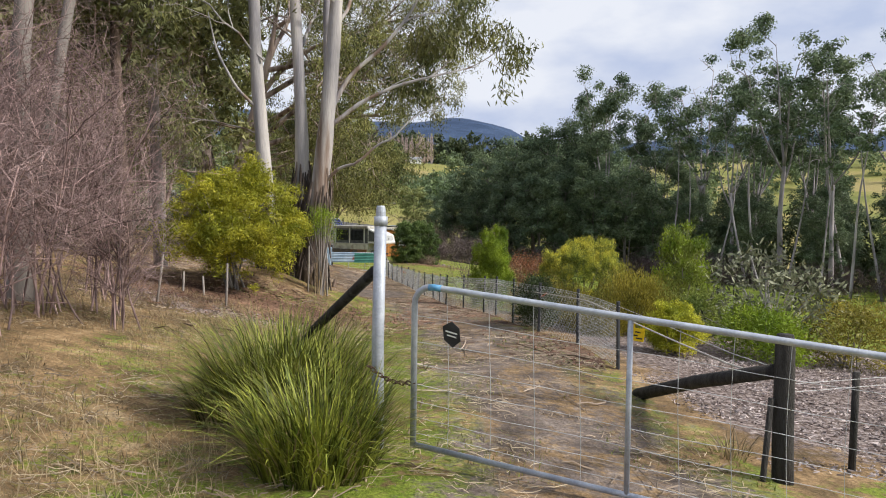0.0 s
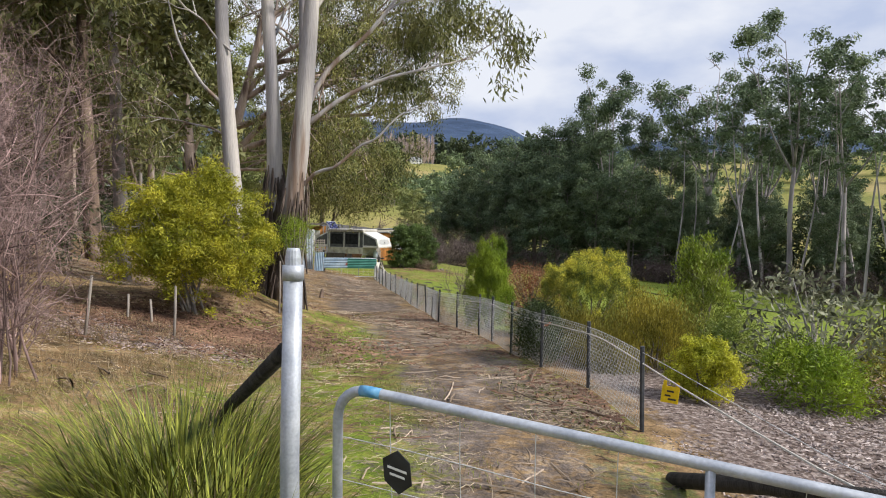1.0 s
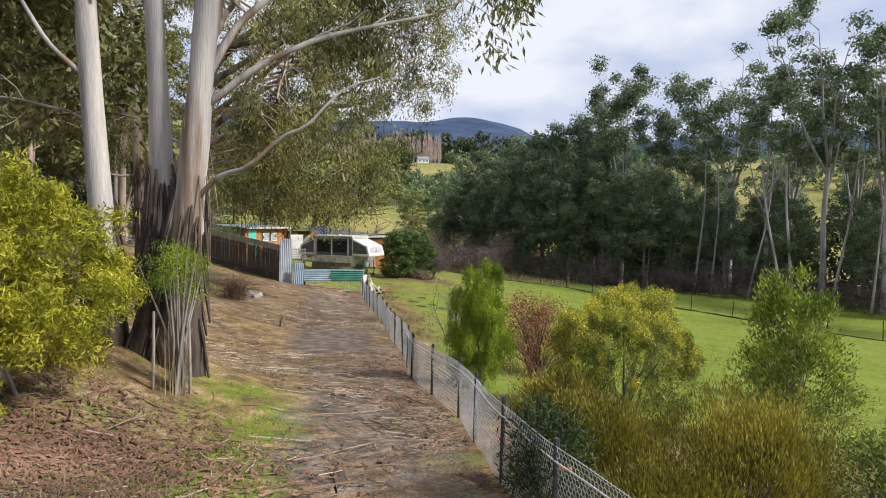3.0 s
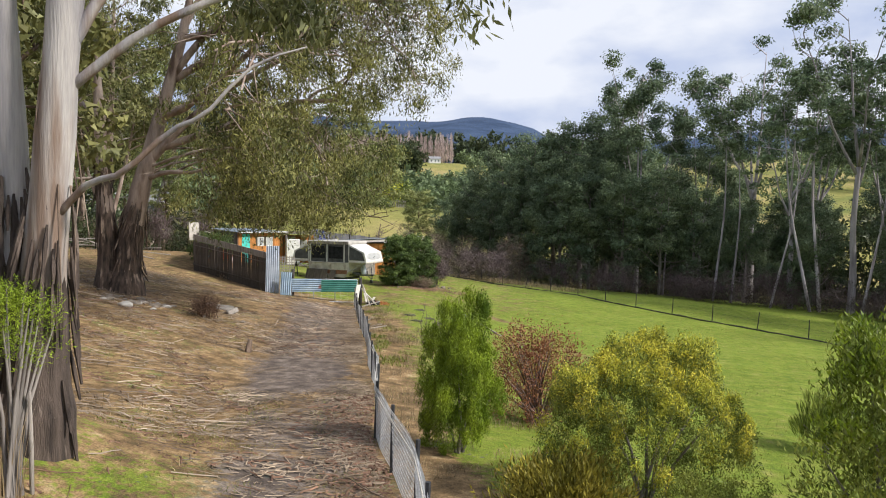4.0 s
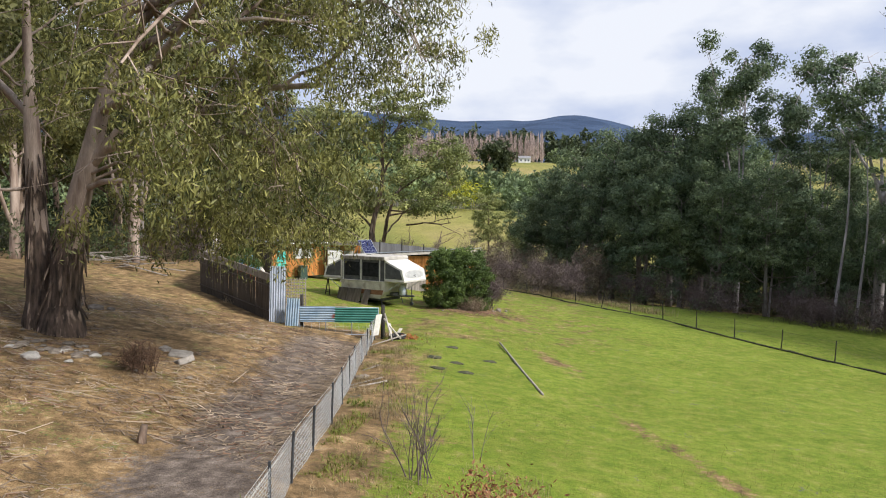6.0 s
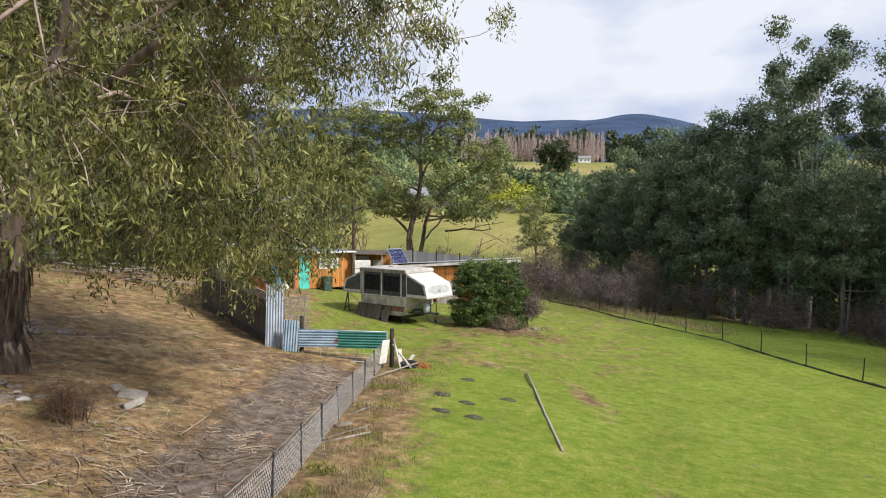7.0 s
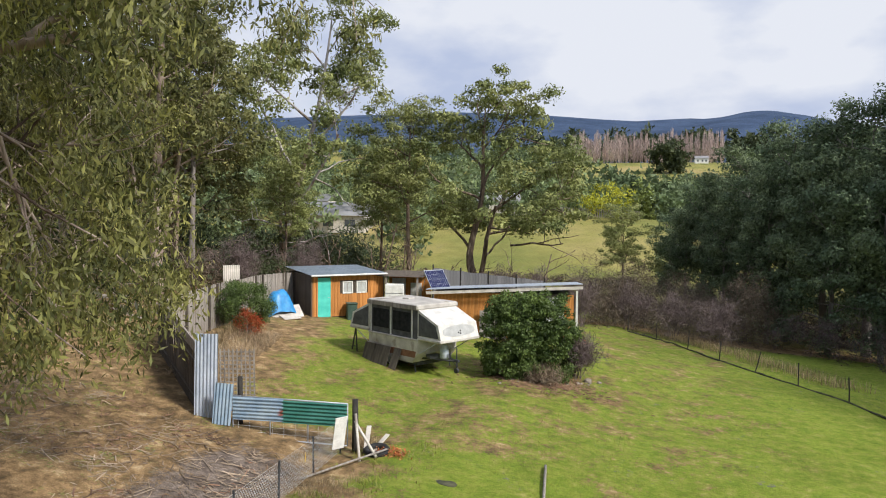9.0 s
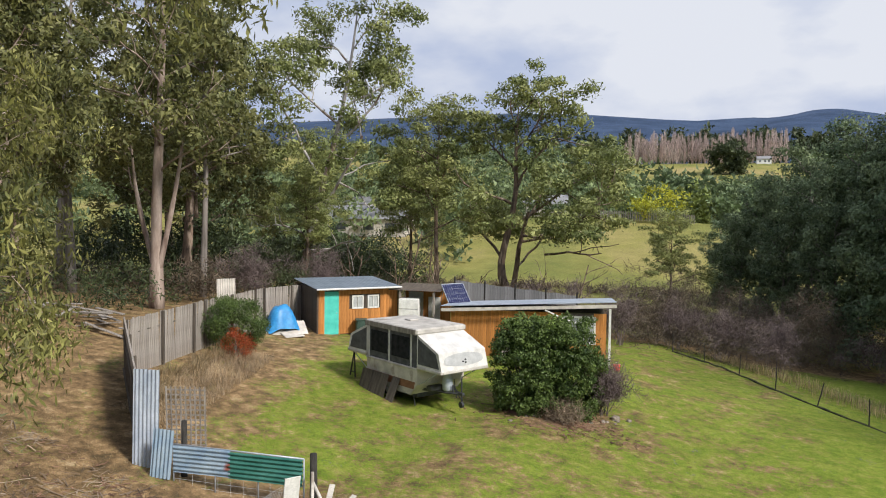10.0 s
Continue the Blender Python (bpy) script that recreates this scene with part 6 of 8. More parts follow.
# shadow on this cedar side wall is painted as dark planks
shaded_clad = Soup().box((0, 0, 1.08), (0.148, 0.024, 2.10), bevel=0.006).mesh("plank", DARK_BOARD)
for i in range(20):
    part("plank", shaded_clad, DARK_BOARD, shed, m=Matrix.Translation((0.0, 0.1 + i * 0.158, 0)) @ pose(0, 0, 0, 0, 0, 90))
door = part("door", Soup().box((0.68, 0.0, 1.0), (0.68, 0.04, 1.96), bevel=0.006), TEAL, shed, "teal painted door")
part("door_handle", Soup().tube([(0.94, -0.03, 1.0), (0.94, -0.06, 1.0), (0.86, -0.06, 1.0)], 0.012, 6), GALV, door)
for x in (0.31, 1.05):
    part("door_frame", Soup().box((x, 0.0, 1.01), (0.06, 0.06, 2.02), bevel=0.005), CEDAR, shed)
for x0, x1 in ((1.66, 2.22), (2.42, 2.98)):
    wn_ = part("window", Soup().box(((x0 + x1) / 2, 0.02, 1.45), (x1 - x0, 0.012, 0.54)), CURTAIN, shed, "small white-framed window")
    fr = Soup()
    for cx, cz2, sx, sz in (((x0 + x1) / 2, 1.74, x1 - x0, 0.06), ((x0 + x1) / 2, 1.18, x1 - x0, 0.06), (x0 + 0.03, 1.46, 0.06, 0.50), (x1 - 0.03, 1.46, 0.06, 0.50), ((x0 + x1) / 2, 1.46, 0.025, 0.50)):
        fr.box((cx, 0.0, cz2), (sx, 0.05, sz), bevel=0.004)
    part("window_frame", fr, WHITE, wn_)
rf = sheet(4.12, 3.9, pitch=0.19, deep=0.012)
part("roof", rf, ROOF_BLUE, shed, "blue-grey ribbed steel roof", Matrix.Translation((-0.12, -0.35, 2.14)) @ pose(0, 0, 0, -87, 0, 0))
part("gutter", Soup().tube([(-0.12, -0.36, 2.12), (4.0, -0.36, 2.12)], 0.045, 8), WHITE, shed)

# lean-to between the shed and the long cabin
lean = thing("lean_to", "open lean-to with pale posts and a thin iron roof", "lean-to", Matrix.Translation((-11.45, 61.4, -1.0)) @ pose(0, 0, 0, 0, 0, 10))
part("roof", sheet(2.5, 2.2), DARK_BOARD, lean, m=Matrix.Translation((-0.5, -0.1, 2.22)) @ pose(0, 0, 0, -86, 0, 0))
for x in (0.05, 1.7):
    part("post", Soup().box((x, 0.0, 1.08), (0.09, 0.09, 2.2), bevel=0.006), GREY_TIMBER, lean)
part("back_wall", Soup().box((0.8, 1.9, 1.05), (2.3, 0.06, 2.1)), CEDAR, lean)
part("door", Soup().box((0.2, 1.84, 1.0), (0.75, 0.05, 1.95), bevel=0.005), WHITE, lean, "white door")
part("door", Soup().box((1.15, 1.84, 1.2), (0.6, 0.05, 1.1), bevel=0.005), WHITE, lean, "white window shutter")
fridge = thing("refrigerator", "old white refrigerator standing under the lean-to", "refrigerator", Matrix.Translation((-11.0, 61.6, -1.0)) @ pose(0, 0, 0, 0, 0, 22))
part("cabinet", Soup().box((0, 0, 0.92), (0.95, 0.62, 1.84), bevel=0.03), WHITE, fridge)
part("door", Soup().box((0, -0.33, 0.7), (0.93, 0.04, 1.3), bevel=0.015), WHITE, fridge)
part("freezer_door", Soup().box((0, -0.33, 1.58), (0.93, 0.04, 0.42), bevel=0.015), WHITE, fridge)
for k, (dx, dz) in enumerate(((0.0, 0), (0.25, 0.2), (-0.1, 0.34))):
    solo("timber_offcut", Soup().box((0, 0, 0.02), (1.0, 0.06, 0.05), bevel=0.006), GREY_TIMBER, "grey timber offcut stacked by the refrigerator", "timber", Matrix.Translation((-9.9 + dx, 60.9, -1.06 + dz)) @ pose(0, 0, 0, 0, -20 * k, 20))
bn = thing("rubbish_bin", "dark green plastic rubbish bin beside the shed", "bin", Matrix.Translation((-12.55, 59.9, -0.95)) @ pose(0, 0, 0, 0, 0, 40))
part("tub", Soup().box((0, 0, 0.42), (0.5, 0.5, 0.84), bevel=0.04), BIN, bn)
part("lid", Soup().box((0, 0, 0.87), (0.55, 0.55, 0.06), bevel=0.02), BIN, bn)

# long low cabin with a flat iron roof
cabin = thing("cabin", "long low cedar cabin with a flat pale-edged iron roof", "cabin", Matrix.Translation((-8.5, 60.75, -1.65)) @ pose(0, 0, 0, 0, 0, 17.5))
part("wall", Soup().box((3.4, 1.55, 1.12), (6.7, 2.9, 2.24)), DARK_BOARD, cabin)
cab = Soup().box((0, 0, 1.12), (0.172, 0.026, 2.24), bevel=0.006).mesh("plank", CEDAR)
for i in range(38):
    x = 0.14 + i * 0.178
    if not 4.95 < x < 6.35:
        part("plank", cab, CEDAR, cabin, m=Matrix.Translation((x, 0.088, 0)))
part("plank", Soup().box((5.65, 0.088, 0.45), (1.4, 0.026, 0.9)), CEDAR, cabin)
win = part("window", Soup().box((5.65, 0.072, 1.5), (1.3, 0.012, 1.1)), CURTAIN, cabin, "white-framed window")
fr = Soup()
for cx, cz2, sx, sz in ((5.65, 2.06, 1.44, 0.08), (5.65, 0.94, 1.44, 0.08), (4.98, 1.5, 0.08, 1.2), (6.32, 1.5, 0.08, 1.2), (5.65, 1.5, 0.05, 1.1)):
    fr.box((cx, 0.06, cz2), (sx, 0.05, sz), bevel=0.005)
part("window_frame", fr, WHITE, win)
part("roof", Soup().box((3.45, 1.5, 0), (7.5, 3.7, 0.03), pose(0, 0, 0, -3.5, -3.0, 0)), IRON, cabin, m=Matrix.Translation((0, 0, 2.50)))
part("fascia", Soup().box((3.45, -0.36, 0), (7.5, 0.03, 0.14), pose(0, 0, 0, 0, -3.0, 0)), FIBRO, cabin, m=Matrix.Translation((0, 0, 2.44)))
part("corner_post", Soup().box((6.95, 0.05, 1.2), (0.1, 0.1, 2.5), bevel=0.006), WHITE, cabin)
part("downpipe", Soup().tube([(4.2, -0.33, 2.38), (5.1, -0.2, 1.95), (5.5, 0.0, 1.85)], 0.035, 6), WHITE, cabin)
pv = thing("solar_panel", "dark blue framed solar panel tilted on the cabin roof", "solar panel", Matrix.Translation((-9.05, 61.9, 0.62)) @ pose(0, 0, 0, 0, 0, 66) @ pose(0, 0, 0, 55, 0, 0) @ Matrix.Diagonal((0.8, 1, 1, 1)))
part("panel", Soup().box((0.8, 0.55, 0), (1.65, 1.05, 0.03), bevel=0.004), PV, pv)
fr = Soup()
for x in (-0.02, 1.62):
    fr.box((x, 0.55, 0.005), (0.03, 1.1, 0.045))
for y in (0.02, 1.08):
    fr.box((0.8, y, 0.005), (1.65, 0.03, 0.045))
part("frame", fr, GALV, pv)
cells = Soup()
for x in np.arange(0.16, 1.6, 0.16):
    cells.box((x, 0.55, 0.018), (0.006, 1.04, 0.003))
for y in (0.28, 0.55, 0.82):
    cells.box((0.8, y, 0.018), (1.6, 0.006, 0.003))
part("cell_lines", cells, GALV, pv)
part("stand", Soup().tube([(0.1, 0.9, -0.02), (0.1, 0.35, -0.75)], 0.02, 6).tube([(1.5, 0.9, -0.02), (1.5, 0.35, -0.75)], 0.02, 6), GALV, pv)
SCREEN = material("grey_screen_paling", (0.13, 0.13, 0.135), (0.26, 0.26, 0.265), scale=3, stretch=(6, 6, 0.5), fine=30, rough=0.9, bump=0.4, each=0.2)
screen = thing("screen_fence", "grey shade-cloth and paling screen behind the cabin", "fence")
sa, sb = np.array([-10.6, 65.6]), np.array([-4.7, 67.5])
sc_mesh = Soup().box((0, 0, 1.4), (0.172, 0.02, 2.75), bevel=0.004).mesh("plank", SCREEN)
for i in range(36):
    q = sa + (sb - sa) * ((i + 0.5) / 36)
    part("plank", sc_mesh, SCREEN, screen, m=Matrix.Translation((*q, ground_z(*q) - 0.05 + 0.02 * math.sin(i * 0.9))) @ pose(0, 0, 0, 0, 0, 18))
for i in range(5):
    q = sa + (sb - sa) * (i / 4)
    part("post", Soup().box((0, 0, 1.45), (0.07, 0.07, 2.95), bevel=0.006), DARK_TIMBER, screen, m=Matrix.Translation((*q, ground_z(*q))))

# clutter along the fence
tp = Soup()
gx, gy = np.meshgrid(np.linspace(-0.75, 0.75, 15), np.linspace(-0.55, 0.55, 11))
gz = 0.95 * np.exp(-(gx / 0.62) ** 4 - (gy / 0.48) ** 4) + 0.05 * np.sin(gx * 9) * np.cos(gy * 8)
i = (np.arange(10)[:, None] * 15 + np.arange(14)[None]).reshape(-1)
tp.add(np.stack([gx, gy, gz], -1).reshape(-1, 3), np.stack([i, i + 1, i + 16, i + 15], -1))
solo("tarpaulin", tp, TARP, "creased blue tarpaulin thrown over stacked goods", "tarpaulin", at(-15.0, 57.25) @ pose(0, 0, 0, 0, 0, 60) @ Matrix.Diagonal((1.0, 1.0, 1.25, 1)), smooth=True)
for k, (x, y, w, d, lean_, lab) in enumerate(((-14.55, 56.9, 1.5, 1.0, 62, "pale building sheet lying by the shed"), (-14.3, 57.35, 1.2, 0.8, 50, "pale board propped on a heap"), (-14.0, 57.0, 0.9, 0.6, 75, "weathered sheet lying on the grass"))):
    solo("building_sheet", Soup().box((0, 0, d / 2), (w, 0.015, d), bevel=0.003), FIBRO, lab, "sheet", at(x, y) @ pose(0, 0, 0, -lean_, 0, 50 + 8 * k))
solo("crate", Soup().box((0, 0, 0.16), (0.9, 0.6, 0.05)).box((0, 0, 0.02), (0.9, 0.6, 0.04)).box((-0.42, 0, 0.09), (0.06, 0.6, 0.1)).box((0.42, 0, 0.09), (0.06, 0.6, 0.1)).box((0, 0, 0.09), (0.06, 0.6, 0.1)), FIBRO,
     "pale slatted pallet lying by the shed", "pallet", at(-14.5, 57.4) @ pose(0, 0, 0, 28, 0, 40))
solo("iron_sheet", sheet(0.75, 1.1), FIBRO, "pale metal sheet propped behind the fence", "iron sheet", Matrix.Translation((-15.6, 54.0, ground_z(-15.5, 54) + 1.25)) @ pose(0, 0, 0, -4, 0, 60))
bush("viburnum", "rounded green shrub against the paling fence", -13.8, 53.0, (1.3, 1.2, 2.0), IVY_LEAF, clumps=260, per=90, leaf_size=(0.085, 0.026), puff=0.23, lift=-0.05, lumpy=0.3)
bush("heavenly_bamboo", "small shrub with scarlet leaves before the green shrub", -12.95, 52.3, (0.55, 0.5, 0.9), RED_LEAF, clumps=110, per=22, leaf_size=(0.08, 0.022), cluster=0.14, lift=0.0, lumpy=0.4)
for n, (x, y, rx, ry) in enumerate(((-2.75, 54.65, 0.86, 0.9), (-2.15, 54.95, 0.9, 0.95), (-1.5, 55.3, 1.0, 1.0))):
    bush("ivy_bush", "dense dark green ivy mound beside the camper", x, y, (rx * 1.1, ry * 1.05, 3.3), IVY_LEAF, clumps=230, per=120, leaf_size=(0.085, 0.052), puff=0.23, lift=-0.42, lumpy=0.3, droop=0.5, fill=0.25, broad=0.74)
bare_shrub("dead_shrub", "dry leafless brush beside the ivy mound", -0.5, 56.2, 1.5, 14, DARK_TWIG, kids=5, twigs=6, twig=(0.3, 0.014))
bare_shrub("dead_shrub", "low dry brush before the ivy mound", -1.2, 54.3, 0.55, 10, STICK, kids=5, spread=0.9, twigs=6, twig=(0.22, 0.012))
solo("grey_panel", Soup().box((0, 0, 0.7), (1.3, 0.03, 1.4), bevel=0.006), GREY_TIMBER, "grey weathered panel leaning against the cabin", "panel", Matrix.Translation((-5.6, 61.35, -1.62)) @ pose(0, 0, 0, -8, 0, 17.5))
bucket = thing("bucket", "red plastic bucket standing by the cabin corner", "bucket", at(-1.55, 62.9))
part("pail", Soup().tube([(0, 0, 0), (0, 0, 0.15), (0, 0, 0.32)], [0.11, 0.13, 0.15], 14), material("red_plastic", (0.55, 0.05, 0.03), (0.68, 0.09, 0.05), scale=8, rough=0.45, bump=0.05), bucket, smooth=True)
part("bail", Soup().tube([(0.15 * math.cos(a), 0.02, 0.32 + 0.1 * math.sin(a)) for a in np.linspace(0, math.pi, 9)], 0.006, 5), WIRE, bucket)
ORANGE_LEAF = leafy("orange_leaf", (0.42, 0.13, 0.05), (0.62, 0.24, 0.10), scale=3.0)
bush("dead_fern", "heap of orange-brown dry leaves by the old tyre", -2.6, 44.6, (0.42, 0.3, 0.2), ORANGE_LEAF, clumps=50, per=14, leaf_size=(0.07, 0.03), cluster=0.1, lift=-0.1, stems=3)


DARK_STONE = material("brown_stone", (0.13, 0.105, 0.085), (0.29, 0.25, 0.21), scale=5, fine=40, rough=0.9, bump=0.6, each=0.25)


def rock(name, label, x, y, r, mat=None, flat=0.6, turn=0.0, sink=0.3, group=""):
    bm = bmesh.new()
    bmesh.ops.create_icosphere(bm, subdivisions=2, radius=1)
    seed = Vector((x * 3.1, y * 2.7, 1))
    for v in bm.verts:
        v.co *= r * (1 + 0.45 * noise.noise(v.co * 1.3 + seed) + 0.15 * noise.noise(v.co * 4 + seed))
        v.co.z *= flat
    me = bpy.data.meshes.new(name)
    bm.to_mesh(me)
    bm.free()
    me.materials.append(mat or STONE)
    ob = tagged(new(name, me), label, "rock", group)
    ob.matrix_basis = Matrix.Translation((x, y, ground_z(x, y) + r * flat * (1 - 2 * sink) * 0.5)) @ pose(0, 0, 0, 0, 0, turn)
    return ob


for k in range(46):
    a, d = rng.uniform(0, 2 * math.pi), abs(rng.normal()) * 1.1
    x, y = -9.3 + 1.9 * math.cos(a) * d * 0.8, 33.3 + math.sin(a) * d * 0.7
    rock("rock", "pale rough stone at the foot of the broad gum", x, y, rng.uniform(0.06, 0.17), mat=DARK_STONE if k % 9 else STONE, flat=0.42, group="stones under the gum", sink=0.3)
OLD_CONCRETE = material("old_concrete", (0.20, 0.18, 0.16), (0.40, 0.37, 0.34), scale=4, fine=40, rough=0.92, bump=0.7, wear=(0.12, 0.10, 0.08), wear_at=0.62)
for x, y, a, b, h, tilt, turn in ((-7.15, 35.35, 0.62, 0.42, 0.16, 14, 20), (-6.75, 34.85, 0.50, 0.34, 0.18, -18, 65), (-7.75, 35.6, 0.36, 0.26, 0.14, 10, -30)):
    solo("concrete_block", Soup().box((0, 0, h * 0.4), (a, b, h), bevel=0.025), OLD_CONCRETE, "broken pale concrete slab lying in dry grass", "concrete block", at(x, y) @ pose(0, 0, 0, tilt, tilt * 0.6, turn))
rock("rock", "pale broken stone in dry grass", -9.2, 32.1, 0.22)
for k in range(16):
    rock("rock", "grey stone edging below the ivy mound", -2.6 + k * 0.21 + rng.normal() * 0.1, 53.5 + 0.16 * k + rng.normal() * 0.15, rng.uniform(0.05, 0.11), mat=DARK_STONE, group="stones below the ivy")
for k in range(14):
    rock("rock", "brown stone in the heap on the bank", -12.5 + rng.normal() * 0.6, 38.6 + rng.normal() * 0.5, rng.uniform(0.08, 0.2), mat=DARK_STONE, group="stone heap on the bank")
SOIL = material("dark_soil", (0.03, 0.035, 0.022), (0.10, 0.10, 0.06), scale=5, fine=40, rough=0.95, bump=0.7)
for x, y in ((-0.1, 40.6), (0.4, 39.2), (0.9, 41.9), (-0.7, 43.6), (-0.9, 41.1), (-0.5, 39.3)):
    rock("soil_mound", "low heap of dark turned soil in the old garden bed", x, y, 0.22, mat=SOIL, flat=0.3, sink=0.45, group="soil heaps").scale = (1.3, 0.8, 1)
rock("rock", "low grey boulder by the brush", 0.1, 55.9, 0.15, mat=DARK_STONE, flat=0.8)
BRUSH = material("dead_brushwood", (0.07, 0.04, 0.028), (0.24, 0.15, 0.10), scale=1.5, fine=20, rough=0.85, bump=0, island=0.4)
bare_shrub("brushwood", "heap of dry brown brushwood in the grass", -7.0, 33.2, 0.8, 46, BRUSH, kids=6, spread=1.0, radius=0.012)
solo("tree_stump", Soup().tube([(0, 0, -0.1), (0.02, 0, 0.15), (0.06, 0.02, 0.36)], [0.10, 0.08, 0.06], 9), BARK_ROUGH, "small broken dark tree stump in dry grass", "stump", at(-4.35, 28.9), smooth=True)
for k in range(22):
    x, y = -19.6 + rng.normal() * 1.5, 50.8 + rng.normal() * 0.6
    solo("plank", Soup().box((0, 0, 0), (rng.uniform(1.2, 2.6), 0.16, 0.04), bevel=0.006), GREY_TIMBER, "weathered grey plank in a loose timber stack", "timber",
         Matrix.Translation((x, y, ground_z(x, y) + 0.06 + 0.03 * k)) @ pose(0, 0, 0, rng.normal() * 3, rng.normal() * 5, rng.normal() * 25), group="planks in the timber stack")
log = [(0.95, 46.3), (1.5, 44.0), (2.1, 41.2), (2.9, 37.7)]
solo("garden_edging", Soup().tube([(x, y, ground_z(x, y) + 0.05) for x, y in log], 0.038, 6), GREY_TIMBER, "weathered log edging of an old garden bed", "log", smooth=True)
for x, y, ln, a in ((-2.0, 35.9, 1.5, 60), (-1.8, 35.6, 1.3, 50), (-2.35, 38.1, 0.9, 70)):
    solo("pole", Soup().tube([(-ln / 2, 0, 0.03), (ln / 2, 0, 0.05)], 0.024, 7), GREY_TIMBER, "pale weathered pole lying beside the netting fence", "pole", at(x, y) @ pose(0, 0, 0, 0, 0, a), smooth=True)
solo("paver", Soup().box((0, 0, 0.05), (0.45, 0.2, 0.08), bevel=0.015), DARK_STONE, "pale concrete paver on edge by the fence", "paver", at(-2.25, 36.6) @ pose(0, 0, 0, 8, 0, 60))

# low fence along the far side of the paddock
LINE = [(-0.9, 72.9), (1.4, 70.5), (3.3, 68.3), (5.3, 65.5), (7.1, 63.0), (9.0, 60.6), (12.0, 55.7), (16.3, 49.8), (19.1, 46.2), (24.0, 38.5), (29.0, 30.0), (33.0, 22.0)]
lf = thing("paddock_fence", "low wire fence with thin dark posts and a dark footing", "fence")
ln_pts = np.array(LINE)
seglen = np.r_[0, np.cumsum(np.hypot(*np.diff(ln_pts, axis=0).T))]
thin = Soup().tube([(0, 0, -0.2), (0.01, 0, 0.5), (0, 0, 1.0)], [0.028, 0.026, 0.022], 6).mesh("post", DARK_TIMBER)
for s in np.arange(0, seglen[-1], 2.75):
    x, y = np.interp(s, seglen, ln_pts[:, 0]), np.interp(s, seglen, ln_pts[:, 1])
    part("post", thin, DARK_TIMBER, lf, m=Matrix.Translation((x, y, ground_z(x, y))) @ pose(0, 0, 0, rng.normal() * 3, rng.normal() * 3, 0))
ss = np.linspace(0, seglen[-1], 120)
lx, ly = np.interp(ss, seglen, ln_pts[:, 0]), np.interp(ss, seglen, ln_pts[:, 1])
for h, r in ((0.9, 0.004), (0.55, 0.004), (0.3, 0.004)):
    part("wire", Soup().tube(np.stack([lx, ly, height(lx, ly) + h], -1), r * 0.6, 4), DARK_STEEL, lf)
part("footing", Soup().tube(np.stack([lx, ly, height(lx, ly) + 0.02 + rng.normal(size=120) * 0.012], -1), rng.uniform(0.03, 0.06, 120), 6), SOIL, lf, "dark earth and netting footing")

# ---- tussocks, grass and litter ----
def blades(name, roots, tall, wide, mat, lean=0.35, bend=0.5):
    """Curved three-piece blades from the roots."""
    k = len(roots)
    h = tall * rng.uniform(0.55, 1.15, (k, 1))
    a = rng.uniform(0, 2 * np.pi, k)
    d = np.stack([np.cos(a), np.sin(a), np.zeros(k)], -1)
    s = np.stack([-np.sin(a), np.cos(a), np.zeros(k)], -1) * wide * 0.5
    tilt = np.abs(rng.normal(size=(k, 1))) * lean
    up = np.array([0, 0, 1.0])
    m = roots + h * (up * 0.55 + d * tilt * 0.45)
    e = roots + h * (up * (1.0 - bend * tilt * 0.8) + d * tilt * (1 + bend))
    v = np.stack([roots - s, roots + s, m + s * 0.8, m - s * 0.8, e], 1).reshape(-1, 3)
    i = np.arange(k)[:, None] * 5
    f = np.concatenate([i + np.array([[0, 1, 2]]), i + np.array([[0, 2, 3]]), i + np.array([[3, 2, 4]])])
    return fast_mesh(name, v, f, mat)


def tussock(label, x, y, r, tall, n, mat=None, dead=0.12, fan=1.0):
    ob = thing("tussock", label, "grass tussock", at(x, y))
    for name, mt, count, hh in (("blade_mass", mat or TUSSOCK, n, tall), ("dry_blade_mass", STRAW, int(n * dead), tall * 0.75)):
        a, d = rng.uniform(0, 2 * np.pi, count), r * np.sqrt(rng.random(count)) * 0.62
        roots = np.stack([d * np.cos(a), d * np.sin(a), np.full(count, -0.03)], -1)
        out = d / r
        k = count
        h = hh * rng.uniform(0.4, 1.2, k)
        ang = a + rng.normal(size=k) * 0.5
        tilt = (out * 0.7 + np.abs(rng.normal(size=k)) * 0.34) * fan
        dirs = np.stack([np.cos(ang), np.sin(ang), np.zeros(k)], -1)
        side = np.stack([-np.sin(ang), np.cos(ang), np.zeros(k)], -1) * 0.0058
        rows = []
        for f in (0, 0.35, 0.68, 1.0):
            c = roots + dirs * (h * tilt * f ** 1.6)[:, None] + np.array([0, 0, 1.0]) * (h * (f - 0.42 * tilt * f ** 2.6))[:, None]
            rows += [c - side * (1.04 - f ** 2.5), c + side * (1.04 - f ** 2.5)]
        v = np.stack(rows, 1).reshape(-1, 3)
        i = np.arange(k)[:, None] * 8
        q = np.concatenate([i + np.array([[b, b + 1, b + 3, b + 2]]) for b in (0, 2, 4)])
        tagged(part(name, fast_mesh(name, v, q, mt), mt, ob), kind="stuff")
    return ob


